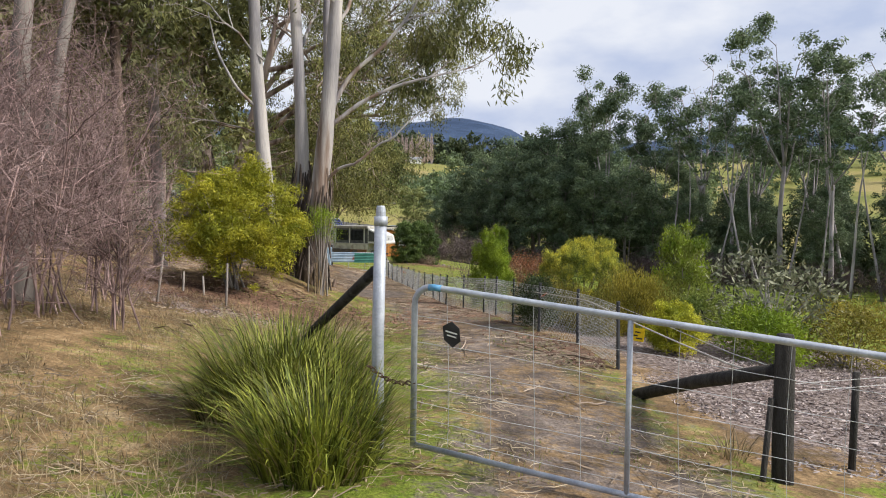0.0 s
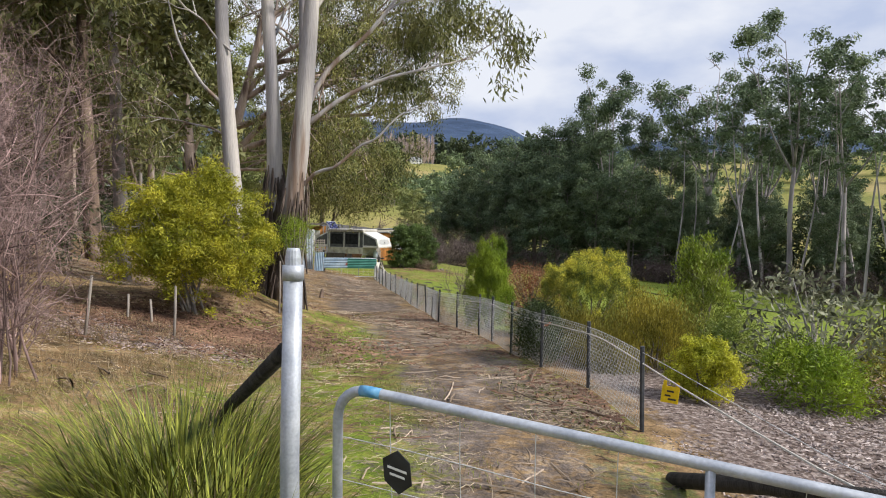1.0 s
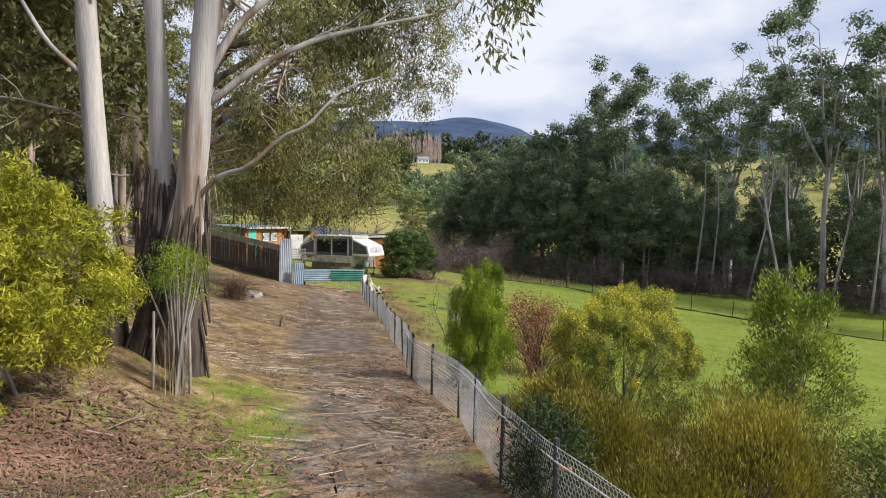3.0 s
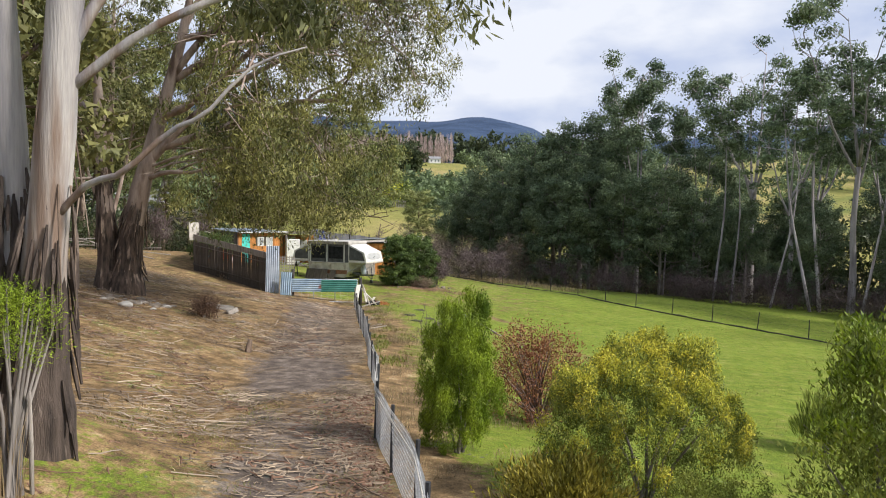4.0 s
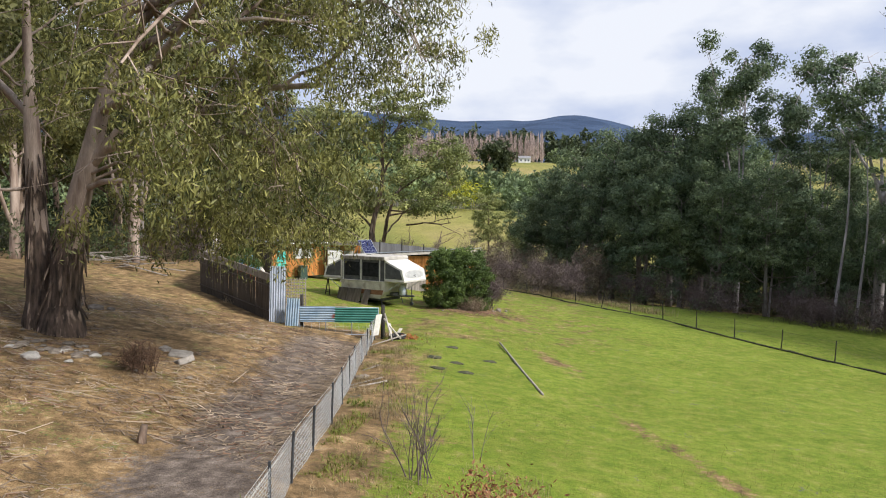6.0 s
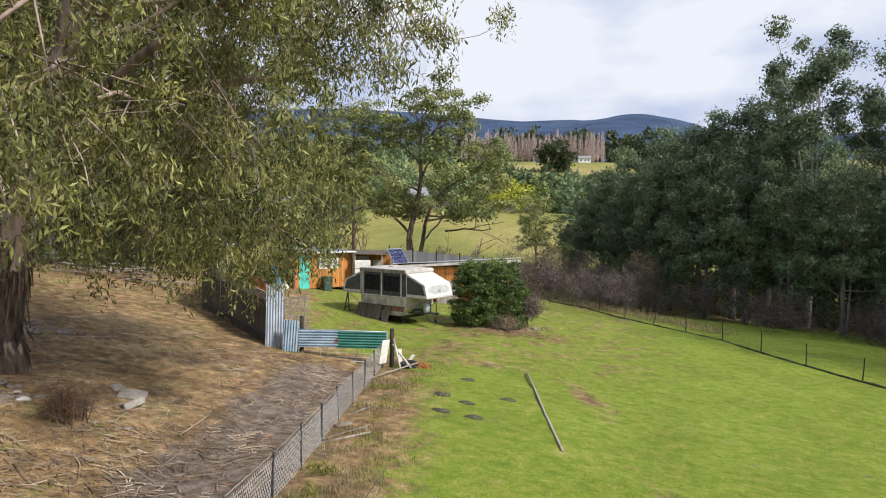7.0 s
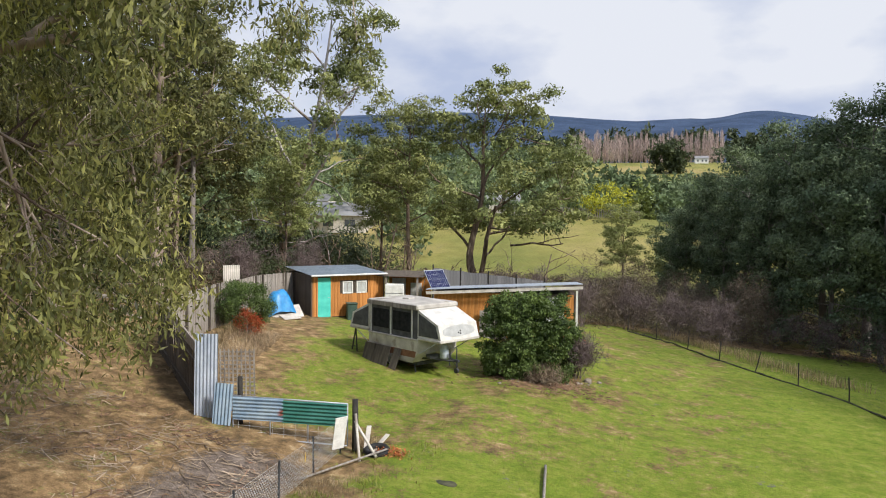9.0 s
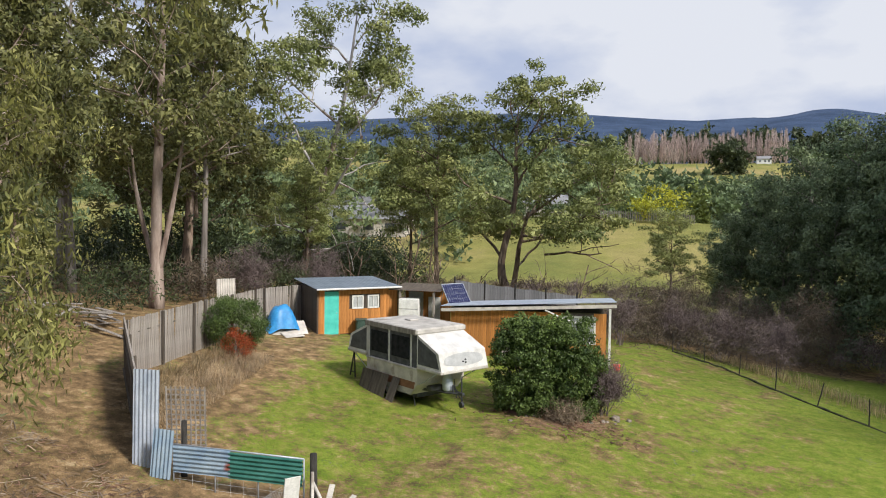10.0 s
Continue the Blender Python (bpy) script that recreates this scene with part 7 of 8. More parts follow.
PALE_STALK = leafy("pale_dry_stalk", (0.30, 0.22, 0.14), (0.56, 0.44, 0.29), scale=0.8)
tussock("large green sedge tussock with straw tips beside the gate post", -1.32, 6.1, 0.85, 0.98, 2000)
tussock("green sedge tussock with straw tips beside the gate", -0.80, 4.6, 0.60, 0.72, 1200)
tussock("green sedge tussock leaning over dry grass", -0.85, 5.4, 0.5, 0.80, 900, dead=0.3)
tussock("small green sedge tussock with dry skirts", -1.75, 5.9, 0.45, 0.55, 300, dead=2.2)
tussock("straw-coloured grass tussock at the strainer post", 2.35, 5.75, 0.25, 0.3, 60, STRAW)
tussock("upright dry stalks round the foot of the pale gum", -2.8, 16.25, 0.28, 1.1, 34, PALE_STALK, fan=0.3, dead=0.3)
for x, y in ((-12.3, 48.6), (-12.9, 50.4), (-11.6, 47.6), (-12.2, 49.6), (-13.3, 51.6), (-10.6, 46.9)):
    tussock("rank straw-coloured grass inside the paling fence", x, y, 0.55, 0.6, 260, STRAW)


def scatter(n, x0, x1, y0, y1, keep=None):
    p = np.stack([rng.uniform(x0, x1, n), rng.uniform(y0, y1, n)], -1)
    return p[keep(p[:, 0], p[:, 1])] if keep is not None else p


def rooted(p):
    return np.c_[p, height(p[:, 0], p[:, 1])]


def patchy(p, scale, cut):
    return np.array([noise.noise((x * scale, y * scale, 9.0)) for x, y in p]) > cut


def stuff(name, me, label, category):
    return tagged(new(name, me), label, category, kind="stuff")


fence_x = lambda y: along(y, FENCE)
track_x = lambda y: along(y, TRACK)
p = scatter(30000, -9, -1.3, 2.2, 13.5, lambda x, y: x < track_x(y) - 1.6 - 0.5 * np.sin(y * 1.3))
stuff("dry_grass", blades("dry_grass", rooted(p[patchy(p, 0.7, -0.12)]), 0.17, 0.005, STRAW, 1.6, 0.9), "long matted straw-coloured dry grass", "grass")
p = scatter(30000, -16, 0, 12, 44, lambda x, y: (x < track_x(y) - 0.8))
stuff("dry_grass", blades("dry_grass", rooted(p[patchy(p, 0.5, -0.1)]), 0.085, 0.008, STRAW, 1.0), "short dry grass on the bank", "grass")
p = scatter(36000, -3.6, 2.4, 4.5, 30, lambda x, y: (x < fence_x(y)) & (np.abs(x - track_x(y)) > 0.25))
stuff("track_grass", blades("track_grass", rooted(p[patchy(p, 0.8, 0.0)]), 0.055, 0.006, GRASS, 0.9), "short green grass on the verges of the track", "grass")
p = scatter(46000, -3, 16, 17, 56, lambda x, y: x > fence_x(y) + 0.3)
stuff("paddock_grass", blades("paddock_grass", rooted(p[patchy(p, 0.35, -0.25)]), 0.045, 0.009, GRASS, 0.9), "grazed green paddock grass", "grass")
p = scatter(9000, -11, 3, 45, 60, lambda x, y: (x > -10.5 - 0.4 * (y - 50)) & (x < 3))
stuff("yard_grass", blades("yard_grass", rooted(p), 0.045, 0.012, GRASS, 0.9), "short green yard grass", "grass")
p = scatter(9000, -0.6, 3.2, 17, 30, lambda x, y: (x > fence_x(y) + 0.05))
stuff("dry_grass", blades("dry_grass", rooted(p[patchy(p, 0.6, 0.05)]), 0.16, 0.007, STRAW, 0.8), "dry grass beside the netting fence", "grass")
p = scatter(15000, -13.6, -9.0, 45.5, 53, lambda x, y: (x > -11.4 - 0.4 * (y - 47)) & (x < -9.4 - 0.4 * (y - 47)))
stuff("dry_grass", blades("dry_grass", rooted(p), 0.34, 0.010, PALE_STALK, 0.8), "rank dry grass inside the paling fence", "grass")
q = rng.random(7000) * seglen[-1]
qx, qy = np.interp(q, seglen, ln_pts[:, 0]) + 0.9 + rng.random(7000) * 1.6, np.interp(q, seglen, ln_pts[:, 1]) + 0.6 + rng.random(7000) * 1.6
keep = qy > 63
stuff("dry_grass", blades("dry_grass", rooted(np.stack([qx, qy], -1)[keep]), 0.55, 0.016, STRAW, 0.5), "pale seeding grass behind the paddock fence", "grass")


near_fence = lambda n, a, b: np.stack([(yy := rng.uniform(a, b, n)) * 0 + fence_x(yy) + 0.1 + np.abs(rng.normal(size=n)) * 0.9, yy], -1)
p = near_fence(9000, 30, 45.5)
stuff("dry_grass", blades("dry_grass", rooted(p[patchy(p, 0.9, 0.05)]), 0.20, 0.008, STRAW, 0.9), "tufts of dead grass in the old garden bed", "grass")
p = near_fence(7000, 28, 46)
stuff("weeds", blades("weeds", rooted(p[patchy(p, 1.3, 0.12)]), 0.13, 0.020, GRASS, 1.1), "clumps of green weeds beside the netting fence", "weeds")


def chips(name, p, long, wide, mat, label):
    """Flat chips lying at all angles."""
    k = len(p)
    c = rooted(p) + np.array([0, 0, 0.012])
    d = unit(rng.normal(size=(k, 3)) * np.array([1, 1, 0.25])) * long * rng.uniform(0.5, 1.4, (k, 1)) * 0.5
    n = unit(np.cross(d, rng.normal(size=(k, 3)) * np.array([0.4, 0.4, 1]))) * wide * 0.5
    v = np.stack([c - d - n, c + d - n, c + d + n, c - d + n], 1).reshape(-1, 3)
    return stuff(name, fast_mesh(name, v, np.arange(4 * k).reshape(-1, 4), mat), label, "mulch")


def litter(name, p, long, wide, mat, label, lift=0.012, curl=0.13):
    """Strips of bark and sticks lying on the ground."""
    k = len(p)
    a = rng.uniform(0, np.pi, k)
    ln = long * rng.lognormal(0, 0.55, k)[:, None]
    d = np.stack([np.cos(a), np.sin(a)], -1)
    n = np.stack([-np.sin(a), np.cos(a)], -1)
    w = wide * rng.uniform(0.5, 1.6, (k, 1))
    rows = []
    b = rng.normal(size=(k, 1)) * curl
    for f in (-0.5, -0.17, 0.17, 0.5):
        c = p + d * ln * f + n * ln * b * (f * f - 0.1)
        z = height(c[:, 0], c[:, 1]) + lift + rng.uniform(0, 0.025, k)
        for s, zz in ((-0.5, 0.0), (0.0, 0.7), (0.5, 0.0)):
            e = c + n * w * s
            rows.append(np.c_[e, z + zz * w[:, 0] * 0.7])
    v = np.stack(rows, 1).reshape(-1, 3)
    i = np.arange(k)[:, None] * 12
    f = np.concatenate([i + np.array([[r * 3 + s, r * 3 + s + 1, r * 3 + s + 4, r * 3 + s + 3]]) for r in range(3) for s in range(2)])
    return stuff(name, fast_mesh(name, v, f, mat), label, "litter")


REDBARK = material("red_bark", (0.09, 0.048, 0.032), (0.25, 0.145, 0.095), scale=1.0, fine=30, rough=0.85, bump=0.2, island=0.45)
p = scatter(11000, -14, 0.5, 18, 43, lambda x, y: x < fence_x(y) - 0.15)
litter("fallen_bark", p[patchy(p, 0.3, -0.15)], 0.24, 0.017, STICK, "strips of fallen gum bark on dry grass")
p = scatter(2600, -7, 2, 6, 20, lambda x, y: x < fence_x(y))
litter("fallen_bark", p[patchy(p, 0.5, 0.0)], 0.15, 0.009, STICK, "sticks and bark strips along the track")
PALE_STICK = material("pale_stick", (0.19, 0.145, 0.11), (0.45, 0.36, 0.28), scale=0.9, fine=30, rough=0.85, bump=0.2, island=0.5)
p = scatter(260, -14, -1, 19, 42, lambda x, y: x < track_x(y) - 0.7)
litter("fallen_sticks", p, 0.62, 0.022, PALE_STICK, "long pale sticks lying on the bank")
p = scatter(3600, -14, 0.2, 18, 42, lambda x, y: x < fence_x(y) - 0.2)
litter("fallen_bark", p[patchy(p, 0.45, 0.0)], 0.17, 0.016, PALE_STICK, "pale broken bark and twigs on the bank")
p = scatter(150, -6, 1.5, 7, 20, lambda x, y: x < fence_x(y) - 0.3)
litter("fallen_sticks", p, 0.33, 0.014, PALE_STICK, "pale sticks lying in the short grass")
y = rng.uniform(9.0, 42, 4600)
litter("fallen_sticks", np.stack([fence_x(y) - np.abs(rng.normal(size=4600)) * 0.5 - 0.1, y], -1), 0.19, 0.012, STICK, "grey-brown sticks gathered along the fence")
y = rng.uniform(9.0, 24, 1600)
litter("leaf_litter", np.stack([fence_x(y) - np.abs(rng.normal(size=1600)) * 0.45 - 0.05, y], -1), 0.08, 0.024, REDBARK, "dark red-brown leaf litter along the fence")
MATTED = leafy("matted_straw", (0.26, 0.20, 0.13), (0.62, 0.52, 0.37), scale=1.2, island=0.55)
p = scatter(9500, -8, 2.2, 2.3, 13, lambda x, y: (x < fence_x(y) - 0.1) & (np.abs(x - track_x(y)) > 0.35))
litter("matted_straw", p[patchy(p, 0.9, -0.15)], 0.11, 0.005, MATTED, "pale straw lying matted on the verge")
p = scatter(1500, -6, 2.2, 2.3, 10, lambda x, y: x < fence_x(y) - 0.1)
litter("fallen_sticks", p, 0.13, 0.009, STICK, "short dark sticks scattered over the verge")
p = scatter(7000, -14, 0.5, 18, 43, lambda x, y: x < fence_x(y) - 0.15)
litter("leaf_litter", p[patchy(p, 0.4, -0.05)], 0.12, 0.022, REDBARK, "dark brown bark litter over the bank")
litter("leaf_litter", np.c_[-1.4 + rng.normal(size=700) * 1.2, 54.2 + rng.normal(size=700) * 0.7], 0.14, 0.03, REDBARK, "brown leaf litter below the ivy mound")
p = np.c_[-3.6 + rng.normal(size=5200) * 1.5, 13.9 + rng.normal(size=5200) * 0.85]
litter("leaf_litter", p, 0.075, 0.022, REDBARK, "red-brown bark and leaf litter under the wattle")
p = np.c_[-2.6 + rng.normal(size=120) * 2.2, 13.5 + rng.normal(size=120) * 3.5]
litter("fallen_bark", p[(p[:, 0] < fence_x(p[:, 1]) - 0.2) & (p[:, 1] > 7)], 0.36, 0.016, REDBARK, "long red strips of fresh gum bark")
p = scatter(26000, 2.3, 8, 5.5, 15.5, lambda x, y: x > fence_x(y) + 0.1)
MULCH = material("mulch_chip", (0.17, 0.13, 0.12), (0.50, 0.43, 0.405), scale=3, fine=30, rough=0.9, bump=0.2, island=0.6)
chips("mulch_chips", p, 0.042, 0.015, MULCH, "grey-brown wood chip mulch")
PALE_CHIP = material("pale_wood_chip", (0.21, 0.155, 0.15), (0.50, 0.41, 0.40), scale=3, fine=30, rough=0.9, bump=0.2, island=0.5)
p = np.c_[-4.3 + rng.normal(size=9000) * 0.9, 12.6 + rng.normal(size=9000) * 0.55]
chips("mulch_chips", p, 0.045, 0.016, PALE_CHIP, "pale wood chips before the wattle")
for k in range(26):
    x, y = rng.uniform(-5, 1.6), rng.uniform(7.5, 19)
    if x > float(fence_x(y)) - 0.2:
        continue
    ln = rng.uniform(0.5, 1.5)
    w, tips = Soup(), []
    grow(w, tips, (-ln / 2, 0, 0.03), (1, 0, 0.01), ln, 0.013, 1, 3, 0.10, -0.02, 0.6, 0.4, 0.3, 6)
    for v in w.v:
        v[:, 2] = np.clip(v[:, 2], 0.0, 0.12)
    solo("fallen_branch", w, STICK, "forked dead branch lying beside the track", "branch", at(x, y) @ pose(0, 0, 0, 0, 0, rng.uniform(0, 360)), smooth=True, group="fallen branches")


# ---- undergrowth and the far side of the valley ----
UNDER = leafy("undergrowth_leaf", (0.085, 0.070, 0.052), (0.215, 0.165, 0.12), scale=0.4)
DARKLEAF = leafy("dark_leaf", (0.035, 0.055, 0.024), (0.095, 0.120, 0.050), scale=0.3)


def thicket(name, places, radius, tall, clumps, per, leaf_size, leaf, label, category="undergrowth"):
    """Massed low growth: many clumps over the given places, kept as one."""
    p = np.repeat(np.asarray(places, float), clumps, axis=0)
    k = len(p)
    r = np.sqrt(rng.random(k)) * radius * rng.uniform(0.6, 1.25, k)
    a = rng.uniform(0, 2 * np.pi, k)
    x, y = p[:, 0] + r * np.cos(a), p[:, 1] + r * np.sin(a)
    dome = np.sqrt(np.clip(1 - (r / (radius * 1.3)) ** 2, 0.05, 1))
    size = np.repeat(rng.uniform(0.6, 1.25, len(places)), clumps)
    z = height(x, y) + tall * size * dome * rng.random(k) ** 0.6
    return stuff(name, leaf_mesh(name, np.stack([x, y, z], -1), radius * 0.16, per, *leaf_size, leaf, 0.2, simple=True), label, category)


edge = [(x + rng.normal() * 1.2, y + rng.normal() * 1.2) for x, y in zip(np.interp(np.linspace(0, 1, 46), np.linspace(0, 1, 9), [1, 6, 12, 17, 22, 27, 32, 37, 41]), np.interp(np.linspace(0, 1, 46), np.linspace(0, 1, 9), [93, 86, 79, 70, 65, 58, 49, 39, 25]))]
thicket("undergrowth", [(x + 3.0, y + 4.0) for x, y in edge], 1.7, 1.6, 30, 16, (0.22, 0.07), UNDER, "dark brown bracken and scrub along the wood's edge")
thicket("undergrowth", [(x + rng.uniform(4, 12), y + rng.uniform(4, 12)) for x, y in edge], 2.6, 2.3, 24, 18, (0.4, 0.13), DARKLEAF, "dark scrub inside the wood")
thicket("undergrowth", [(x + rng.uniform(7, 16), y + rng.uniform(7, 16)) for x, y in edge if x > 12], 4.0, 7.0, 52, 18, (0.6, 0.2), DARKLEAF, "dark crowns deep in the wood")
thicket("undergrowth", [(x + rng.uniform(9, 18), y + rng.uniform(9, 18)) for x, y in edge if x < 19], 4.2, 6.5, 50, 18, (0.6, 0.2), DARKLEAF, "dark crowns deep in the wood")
thicket("undergrowth", [(rng.uniform(-24, 2), rng.uniform(69, 80)) for _ in range(34)], 1.5, 1.9, 34, 12, (0.16, 0.04), UNDER, "brown leafless scrub behind the yard")
thicket("undergrowth", [(rng.uniform(-5, 7), rng.uniform(74, 84)) for _ in range(30)], 1.7, 3.9, 50, 22, (0.5, 0.026), UNDER, "brown leafless scrub beyond the paddock fence")
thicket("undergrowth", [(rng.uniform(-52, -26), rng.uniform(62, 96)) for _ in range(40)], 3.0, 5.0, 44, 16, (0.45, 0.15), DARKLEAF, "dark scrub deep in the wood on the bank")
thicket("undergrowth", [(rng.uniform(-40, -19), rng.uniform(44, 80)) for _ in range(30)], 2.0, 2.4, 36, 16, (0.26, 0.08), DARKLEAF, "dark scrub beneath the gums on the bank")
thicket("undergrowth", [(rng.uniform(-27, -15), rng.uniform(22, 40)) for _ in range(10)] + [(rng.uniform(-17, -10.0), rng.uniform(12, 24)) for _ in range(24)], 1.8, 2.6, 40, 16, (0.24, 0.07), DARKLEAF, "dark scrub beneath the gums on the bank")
TWIGDARK = leafy("bramble_cane", (0.062, 0.045, 0.048), (0.17, 0.125, 0.125), scale=0.5)
f = np.linspace(0.12, 1, 60) * seglen[-1]
gap = np.interp(f / seglen[-1], [0.0, 0.25, 0.5, 1.0], [5.0, 7.5, 10.5, 11.0])
band = np.stack([np.interp(f, seglen, ln_pts[:, 0]) + gap, np.interp(f, seglen, ln_pts[:, 1]) + gap * 1.05], -1) + rng.normal(size=(60, 2)) * 1.1
thicket("bramble_thicket", band, 1.7, 2.3, 40, 26, (0.42, 0.022), TWIGDARK, "leafless dark purple-brown brambles behind the paddock fence")
thicket("undergrowth", [(rng.uniform(-33, -20), rng.uniform(60, 72)) for _ in range(22)], 1.8, 2.2, 40, 16, (0.24, 0.06), UNDER, "brown scrub behind the paling fence")
thicket("rush_bank", [(-48 + 1.05 * k, 92 + 0.2 * k + rng.normal() * 0.6) for k in range(42)], 1.1, 1.0, 24, 16, (0.4, 0.05), UNDER, "brown rushes along a ditch in the far field")
for x, y, tall in ((-17.5, 71.5, 5.5), (-15.6, 72.5, 4.6), (-14.4, 71.0, 5.2), (-19.0, 73.0, 6.0), (-20.2, 70.5, 5.0), (-13.0, 73.5, 4.2), (-9.4, 72.8, 5.4), (-7.2, 74.0, 4.5)):
    bare_shrub("dead_tree", "thin leaning half-dead dark tree behind the yard", x, y, tall, 2, BARK_ROUGH, levels=2, kids=4, spread=0.6, radius=0.06, lean=(0.15, 0.05))
for x, y in ((-6, 70.5), (-3.5, 72), (-1, 74.5), (1.8, 73.5), (-9, 71.5), (-19, 66), (-21, 62), (4.5, 72)):
    bare_shrub("bare_shrub", "leafless grey-brown shrub behind the paddock fence", x, y, 2.6, 8, DARK_TWIG, kids=4, radius=0.022, levels=2, spread=0.8, twigs=8, twig=(0.45, 0.02))


def far_trees(name, places, tall, wide, per, leaf_size, leaf, label):
    p = np.asarray(places, float)
    k = len(p)
    size = rng.uniform(0.6, 1.3, k)
    c = np.repeat(p, 14, axis=0)
    s = np.repeat(size, 14)
    d = unit(rng.normal(size=(len(c), 3))) * rng.random((len(c), 1)) ** 0.33
    x, y = c[:, 0] + d[:, 0] * wide * s * 0.5, c[:, 1] + d[:, 1] * wide * s * 0.5
    z = height(c[:, 0], c[:, 1]) + tall * s * (0.5 + 0.5 * d[:, 2])
    return stuff(name, leaf_mesh(name, np.stack([x, y, z], -1), wide * 0.16, per, *leaf_size, leaf, 0.0, simple=True), label, "woodland")


FARLEAF = leafy("far_leaf", (0.085, 0.13, 0.065), (0.23, 0.29, 0.13), scale=0.05)
POPLAR = leafy("bare_poplar", (0.40, 0.315, 0.30), (0.66, 0.54, 0.50), scale=0.05)
pl = [(rng.uniform(-35, 45), rng.uniform(165, 300)) for _ in range(190)]
far_trees("valley_trees", pl, 9, 8, 22, (1.3, 0.8), FARLEAF, "mixed green trees across the valley")
pl = [(rng.uniform(-260, -40), rng.uniform(175, 320)) for _ in range(150)]
far_trees("valley_trees", pl, 9, 9, 20, (1.3, 0.8), FARLEAF, "mixed green trees across the valley")
pl = [(rng.uniform(-260, 240), rng.uniform(300, 560)) for _ in range(260)]
pl = [(x, y) for x, y in pl if not (-95 < x < 5 and 330 < y < 500)]
far_trees("valley_trees", pl, 11, 11, 18, (2.0, 1.2), FARLEAF, "scattered trees on the far slope")
pl = [(rng.uniform(-180, 120), rng.uniform(560, 700)) for _ in range(110)]
far_trees("ridge_trees", pl, 22, 16, 18, (3.5, 2.2), DARKLEAF, "dark pines along the far ridge")
pl = [(rng.uniform(-140, -30), rng.uniform(95, 165)) for _ in range(70)]
far_trees("valley_trees", pl, 7, 7, 22, (0.9, 0.55), FARLEAF, "trees round the far farm")
LIME_FAR = leafy("far_lime_leaf", (0.14, 0.18, 0.05), (0.33, 0.36, 0.11), scale=0.05)
far_trees("valley_trees", [(rng.uniform(-34, 10), rng.uniform(146, 205)) for _ in range(46)], 6.5, 6, 26, (0.9, 0.5), FARLEAF, "blue-green bushes on the slope beyond the field")
far_trees("valley_trees", [(rng.uniform(-34, 10), rng.uniform(150, 230)) for _ in range(30)], 6, 6, 26, (0.9, 0.5), LIME_FAR, "fresh green bushes on the slope beyond the field")
far_trees("valley_trees", [(-30, 398), (-26, 402), (-28, 400), (-33, 401)], 19, 13, 60, (1.8, 1.1), DARKLEAF, "dark rounded pine before the poplar row")
row = [(-90 + k * 0.8 + rng.normal() * 0.6, 452 + 0.15 * k + 14 * (k % 2) + rng.normal() * 3) for k in range(104)]
pv_, pf_ = [], []
for n, (x, y) in enumerate(row):
    h, k = rng.uniform(15, 24), 110
    a, f = rng.uniform(0, 2 * np.pi, k), rng.random(k)
    b = np.stack([x + np.cos(a) * 0.5 * f, y + np.sin(a) * 0.5 * f, ground_z(x, y) + h * f * 0.75], -1)
    e = b + np.stack([np.cos(a) * 2.3 * (1.1 - f), np.sin(a) * 2.3 * (1.1 - f), h * 0.26 * (1.1 - f * 0.6)], -1)
    s = np.stack([-np.sin(a), np.cos(a), 0 * a], -1) * 0.10
    pv_.append(np.stack([b - s, b + s, e], 1).reshape(-1, 3))
pv_ = np.concatenate(pv_)
stuff("poplar_row", fast_mesh("poplar_row", pv_, np.arange(len(pv_)).reshape(-1, 3), POPLAR), "row of leafless pale poplars across the valley", "poplars")
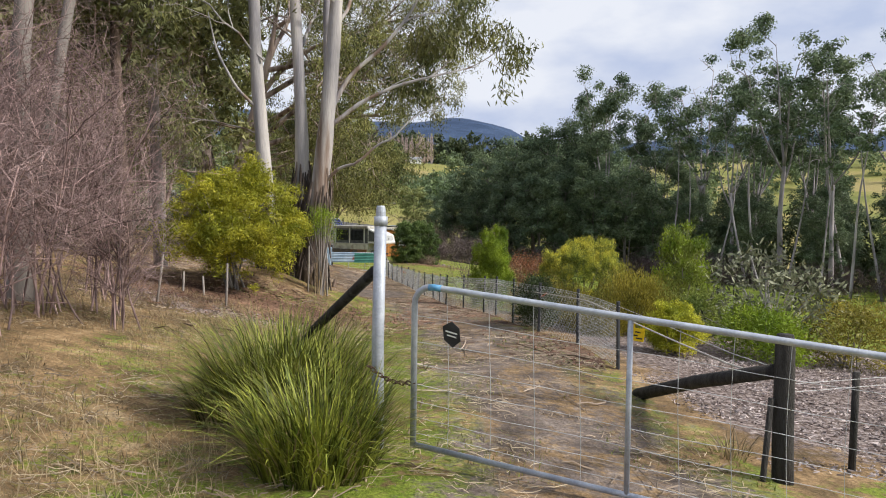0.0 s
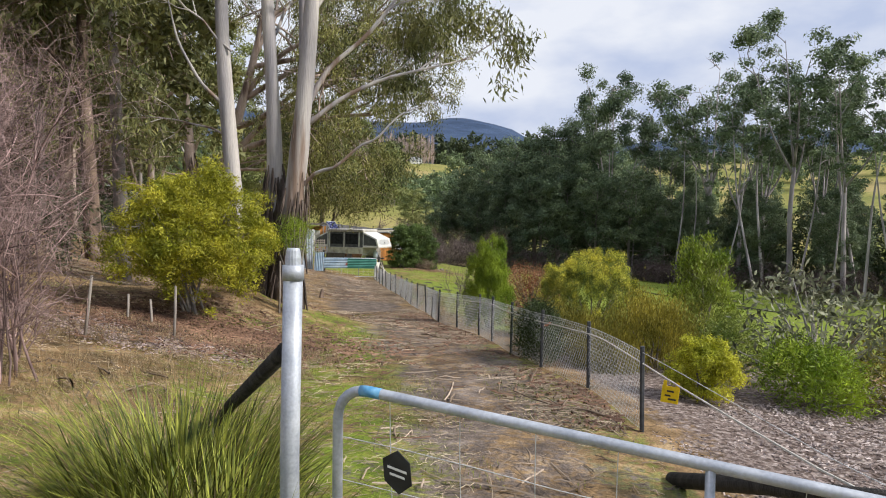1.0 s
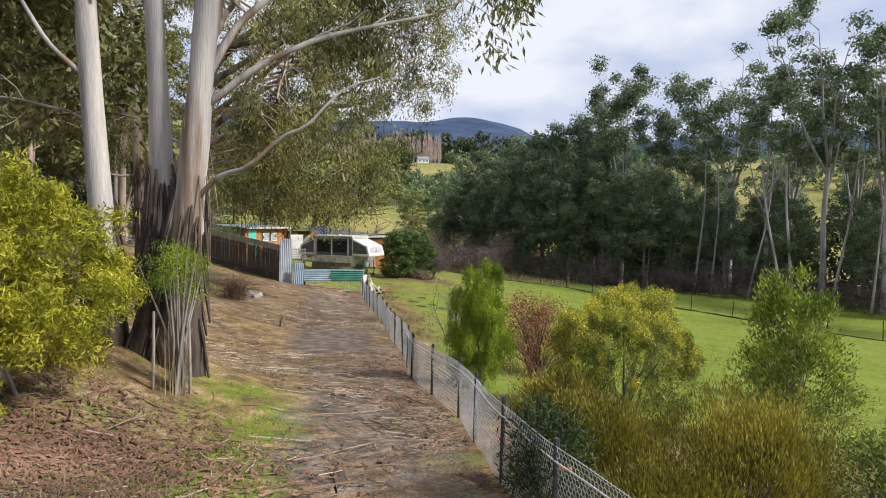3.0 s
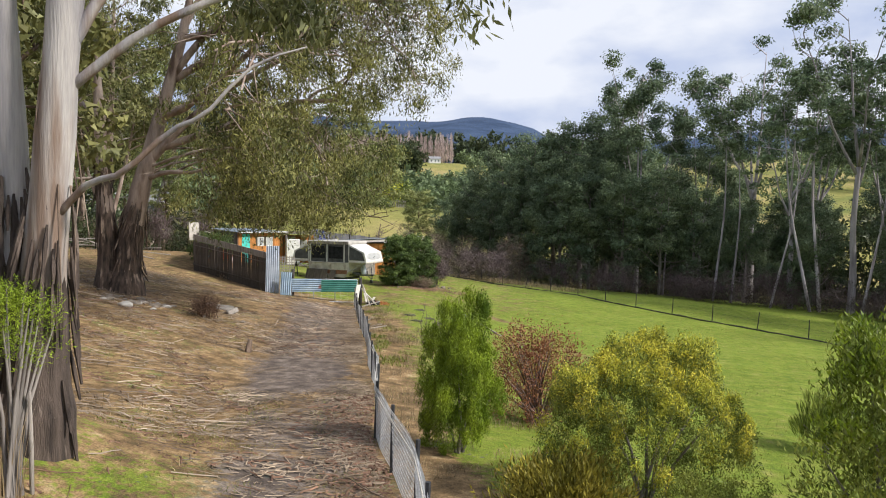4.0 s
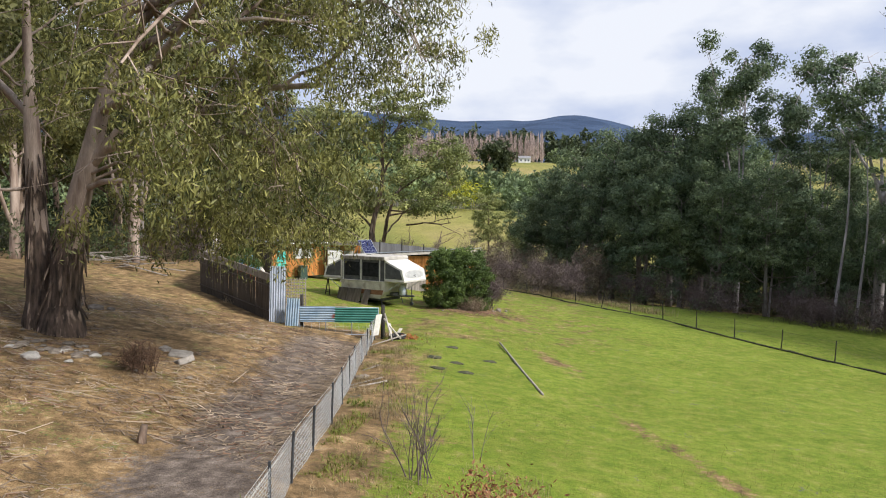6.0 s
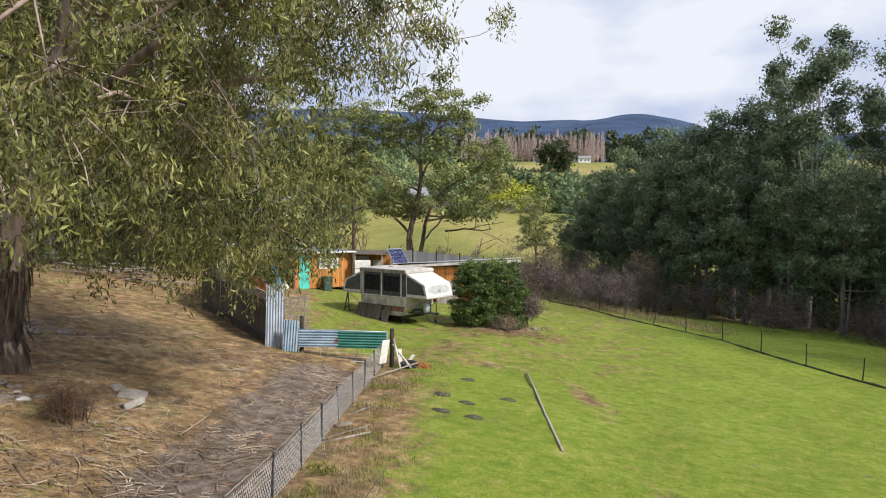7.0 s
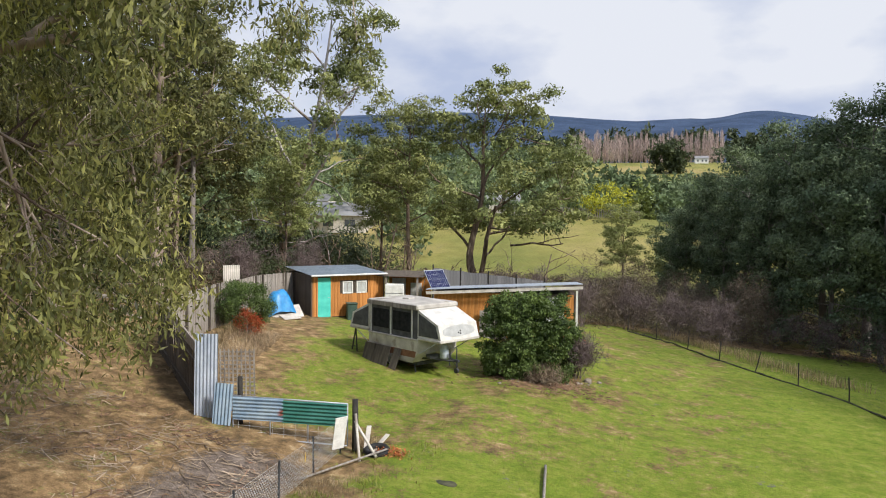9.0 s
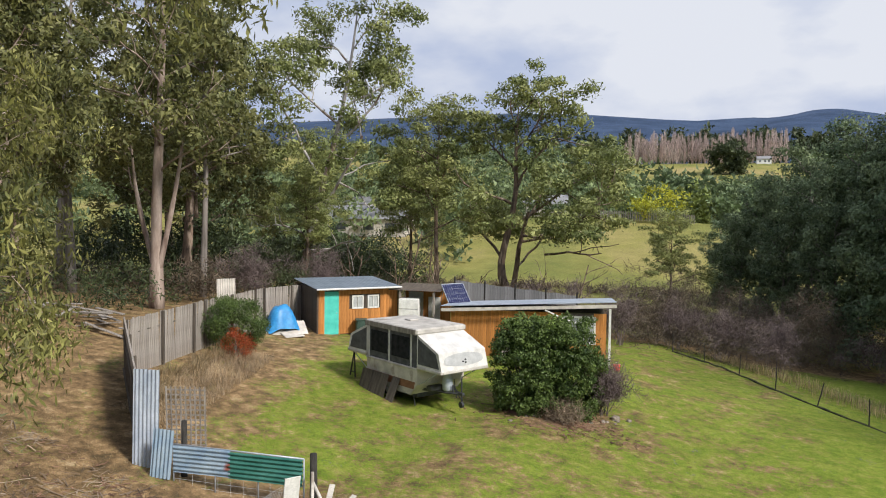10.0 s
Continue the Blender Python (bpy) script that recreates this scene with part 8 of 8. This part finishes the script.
BRIGHT = leafy("bright_yellow_leaf", (0.28, 0.30, 0.02), (0.45, 0.44, 0.05), scale=0.3)
far_trees("yellow_bush", [(-14.5, 141), (-12, 142), (-17, 142)], 4.2, 4.5, 30, (0.5, 0.25), BRIGHT, "bright yellow-green bush by the far farm fence")


def farmhouse(label, x, y, w, d, h, wall, roof_mat, turn):
    ob = thing("farmhouse", label, "house", at(x, y, 0.3, turn))
    part("wall", Soup().box((0, 0, h / 2), (w, d, h)), wall, ob)
    part("roof", prism([(-d * 0.58, h - 0.1), (0, h + d * 0.32), (d * 0.58, h - 0.1), (0, h + d * 0.32 - 0.25)], -w * 0.54, w * 0.54), roof_mat, ob, m=pose(0, 0, 0, 0, 0, 90))
    for k in (-0.3, 0.05, 0.32):
        part("window", Soup().box((w * k, -d / 2 - 0.02, h * 0.55), (w * 0.13, 0.06, h * 0.36)), GLASS, ob)


GREY_ROOF = material("grey_house_roof", (0.20, 0.20, 0.21), (0.32, 0.32, 0.33), scale=0.5, rough=0.6, metal=0.2, bump=0.05)
farmhouse("far white farmhouse with grey roof", -17.8, 452, 7, 5, 2.8, WHITE, GREY_ROOF, 10)
farmhouse("white cottage with a grey roof across the valley", -34.5, 149, 7, 5, 2.4, FIBRO, GREY_ROOF, 20)
far_trees("valley_trees", [(-30, 141), (-35, 142), (-38, 140), (-26, 144)], 4.0, 4.5, 26, (0.6, 0.3), FARLEAF, "small trees before the far cottage")
farmhouse("low brown farmhouse with white posts across the valley", -52, 122, 12, 6, 2.6, FIBRO, GREY_ROOF, 15)
farmhouse("pale shed across the valley", -62, 135, 5, 4, 2.6, FIBRO, GREY_ROOF, 5)
ff = thing("farm_fence", "long grey paling fence of the far farm", "fence")
for k in range(60):
    x = -29 + k * 0.33
    part("post", Soup().box((0, 0, 0.6), (0.16, 0.06, 1.3)) if k == 0 else bpy.data.meshes["far_post"], GREY_TIMBER, ff, m=Matrix.Translation((x, 139.5 + 0.05 * k, ground_z(x, 139.5 + 0.05 * k)))).data.name = "far_post"
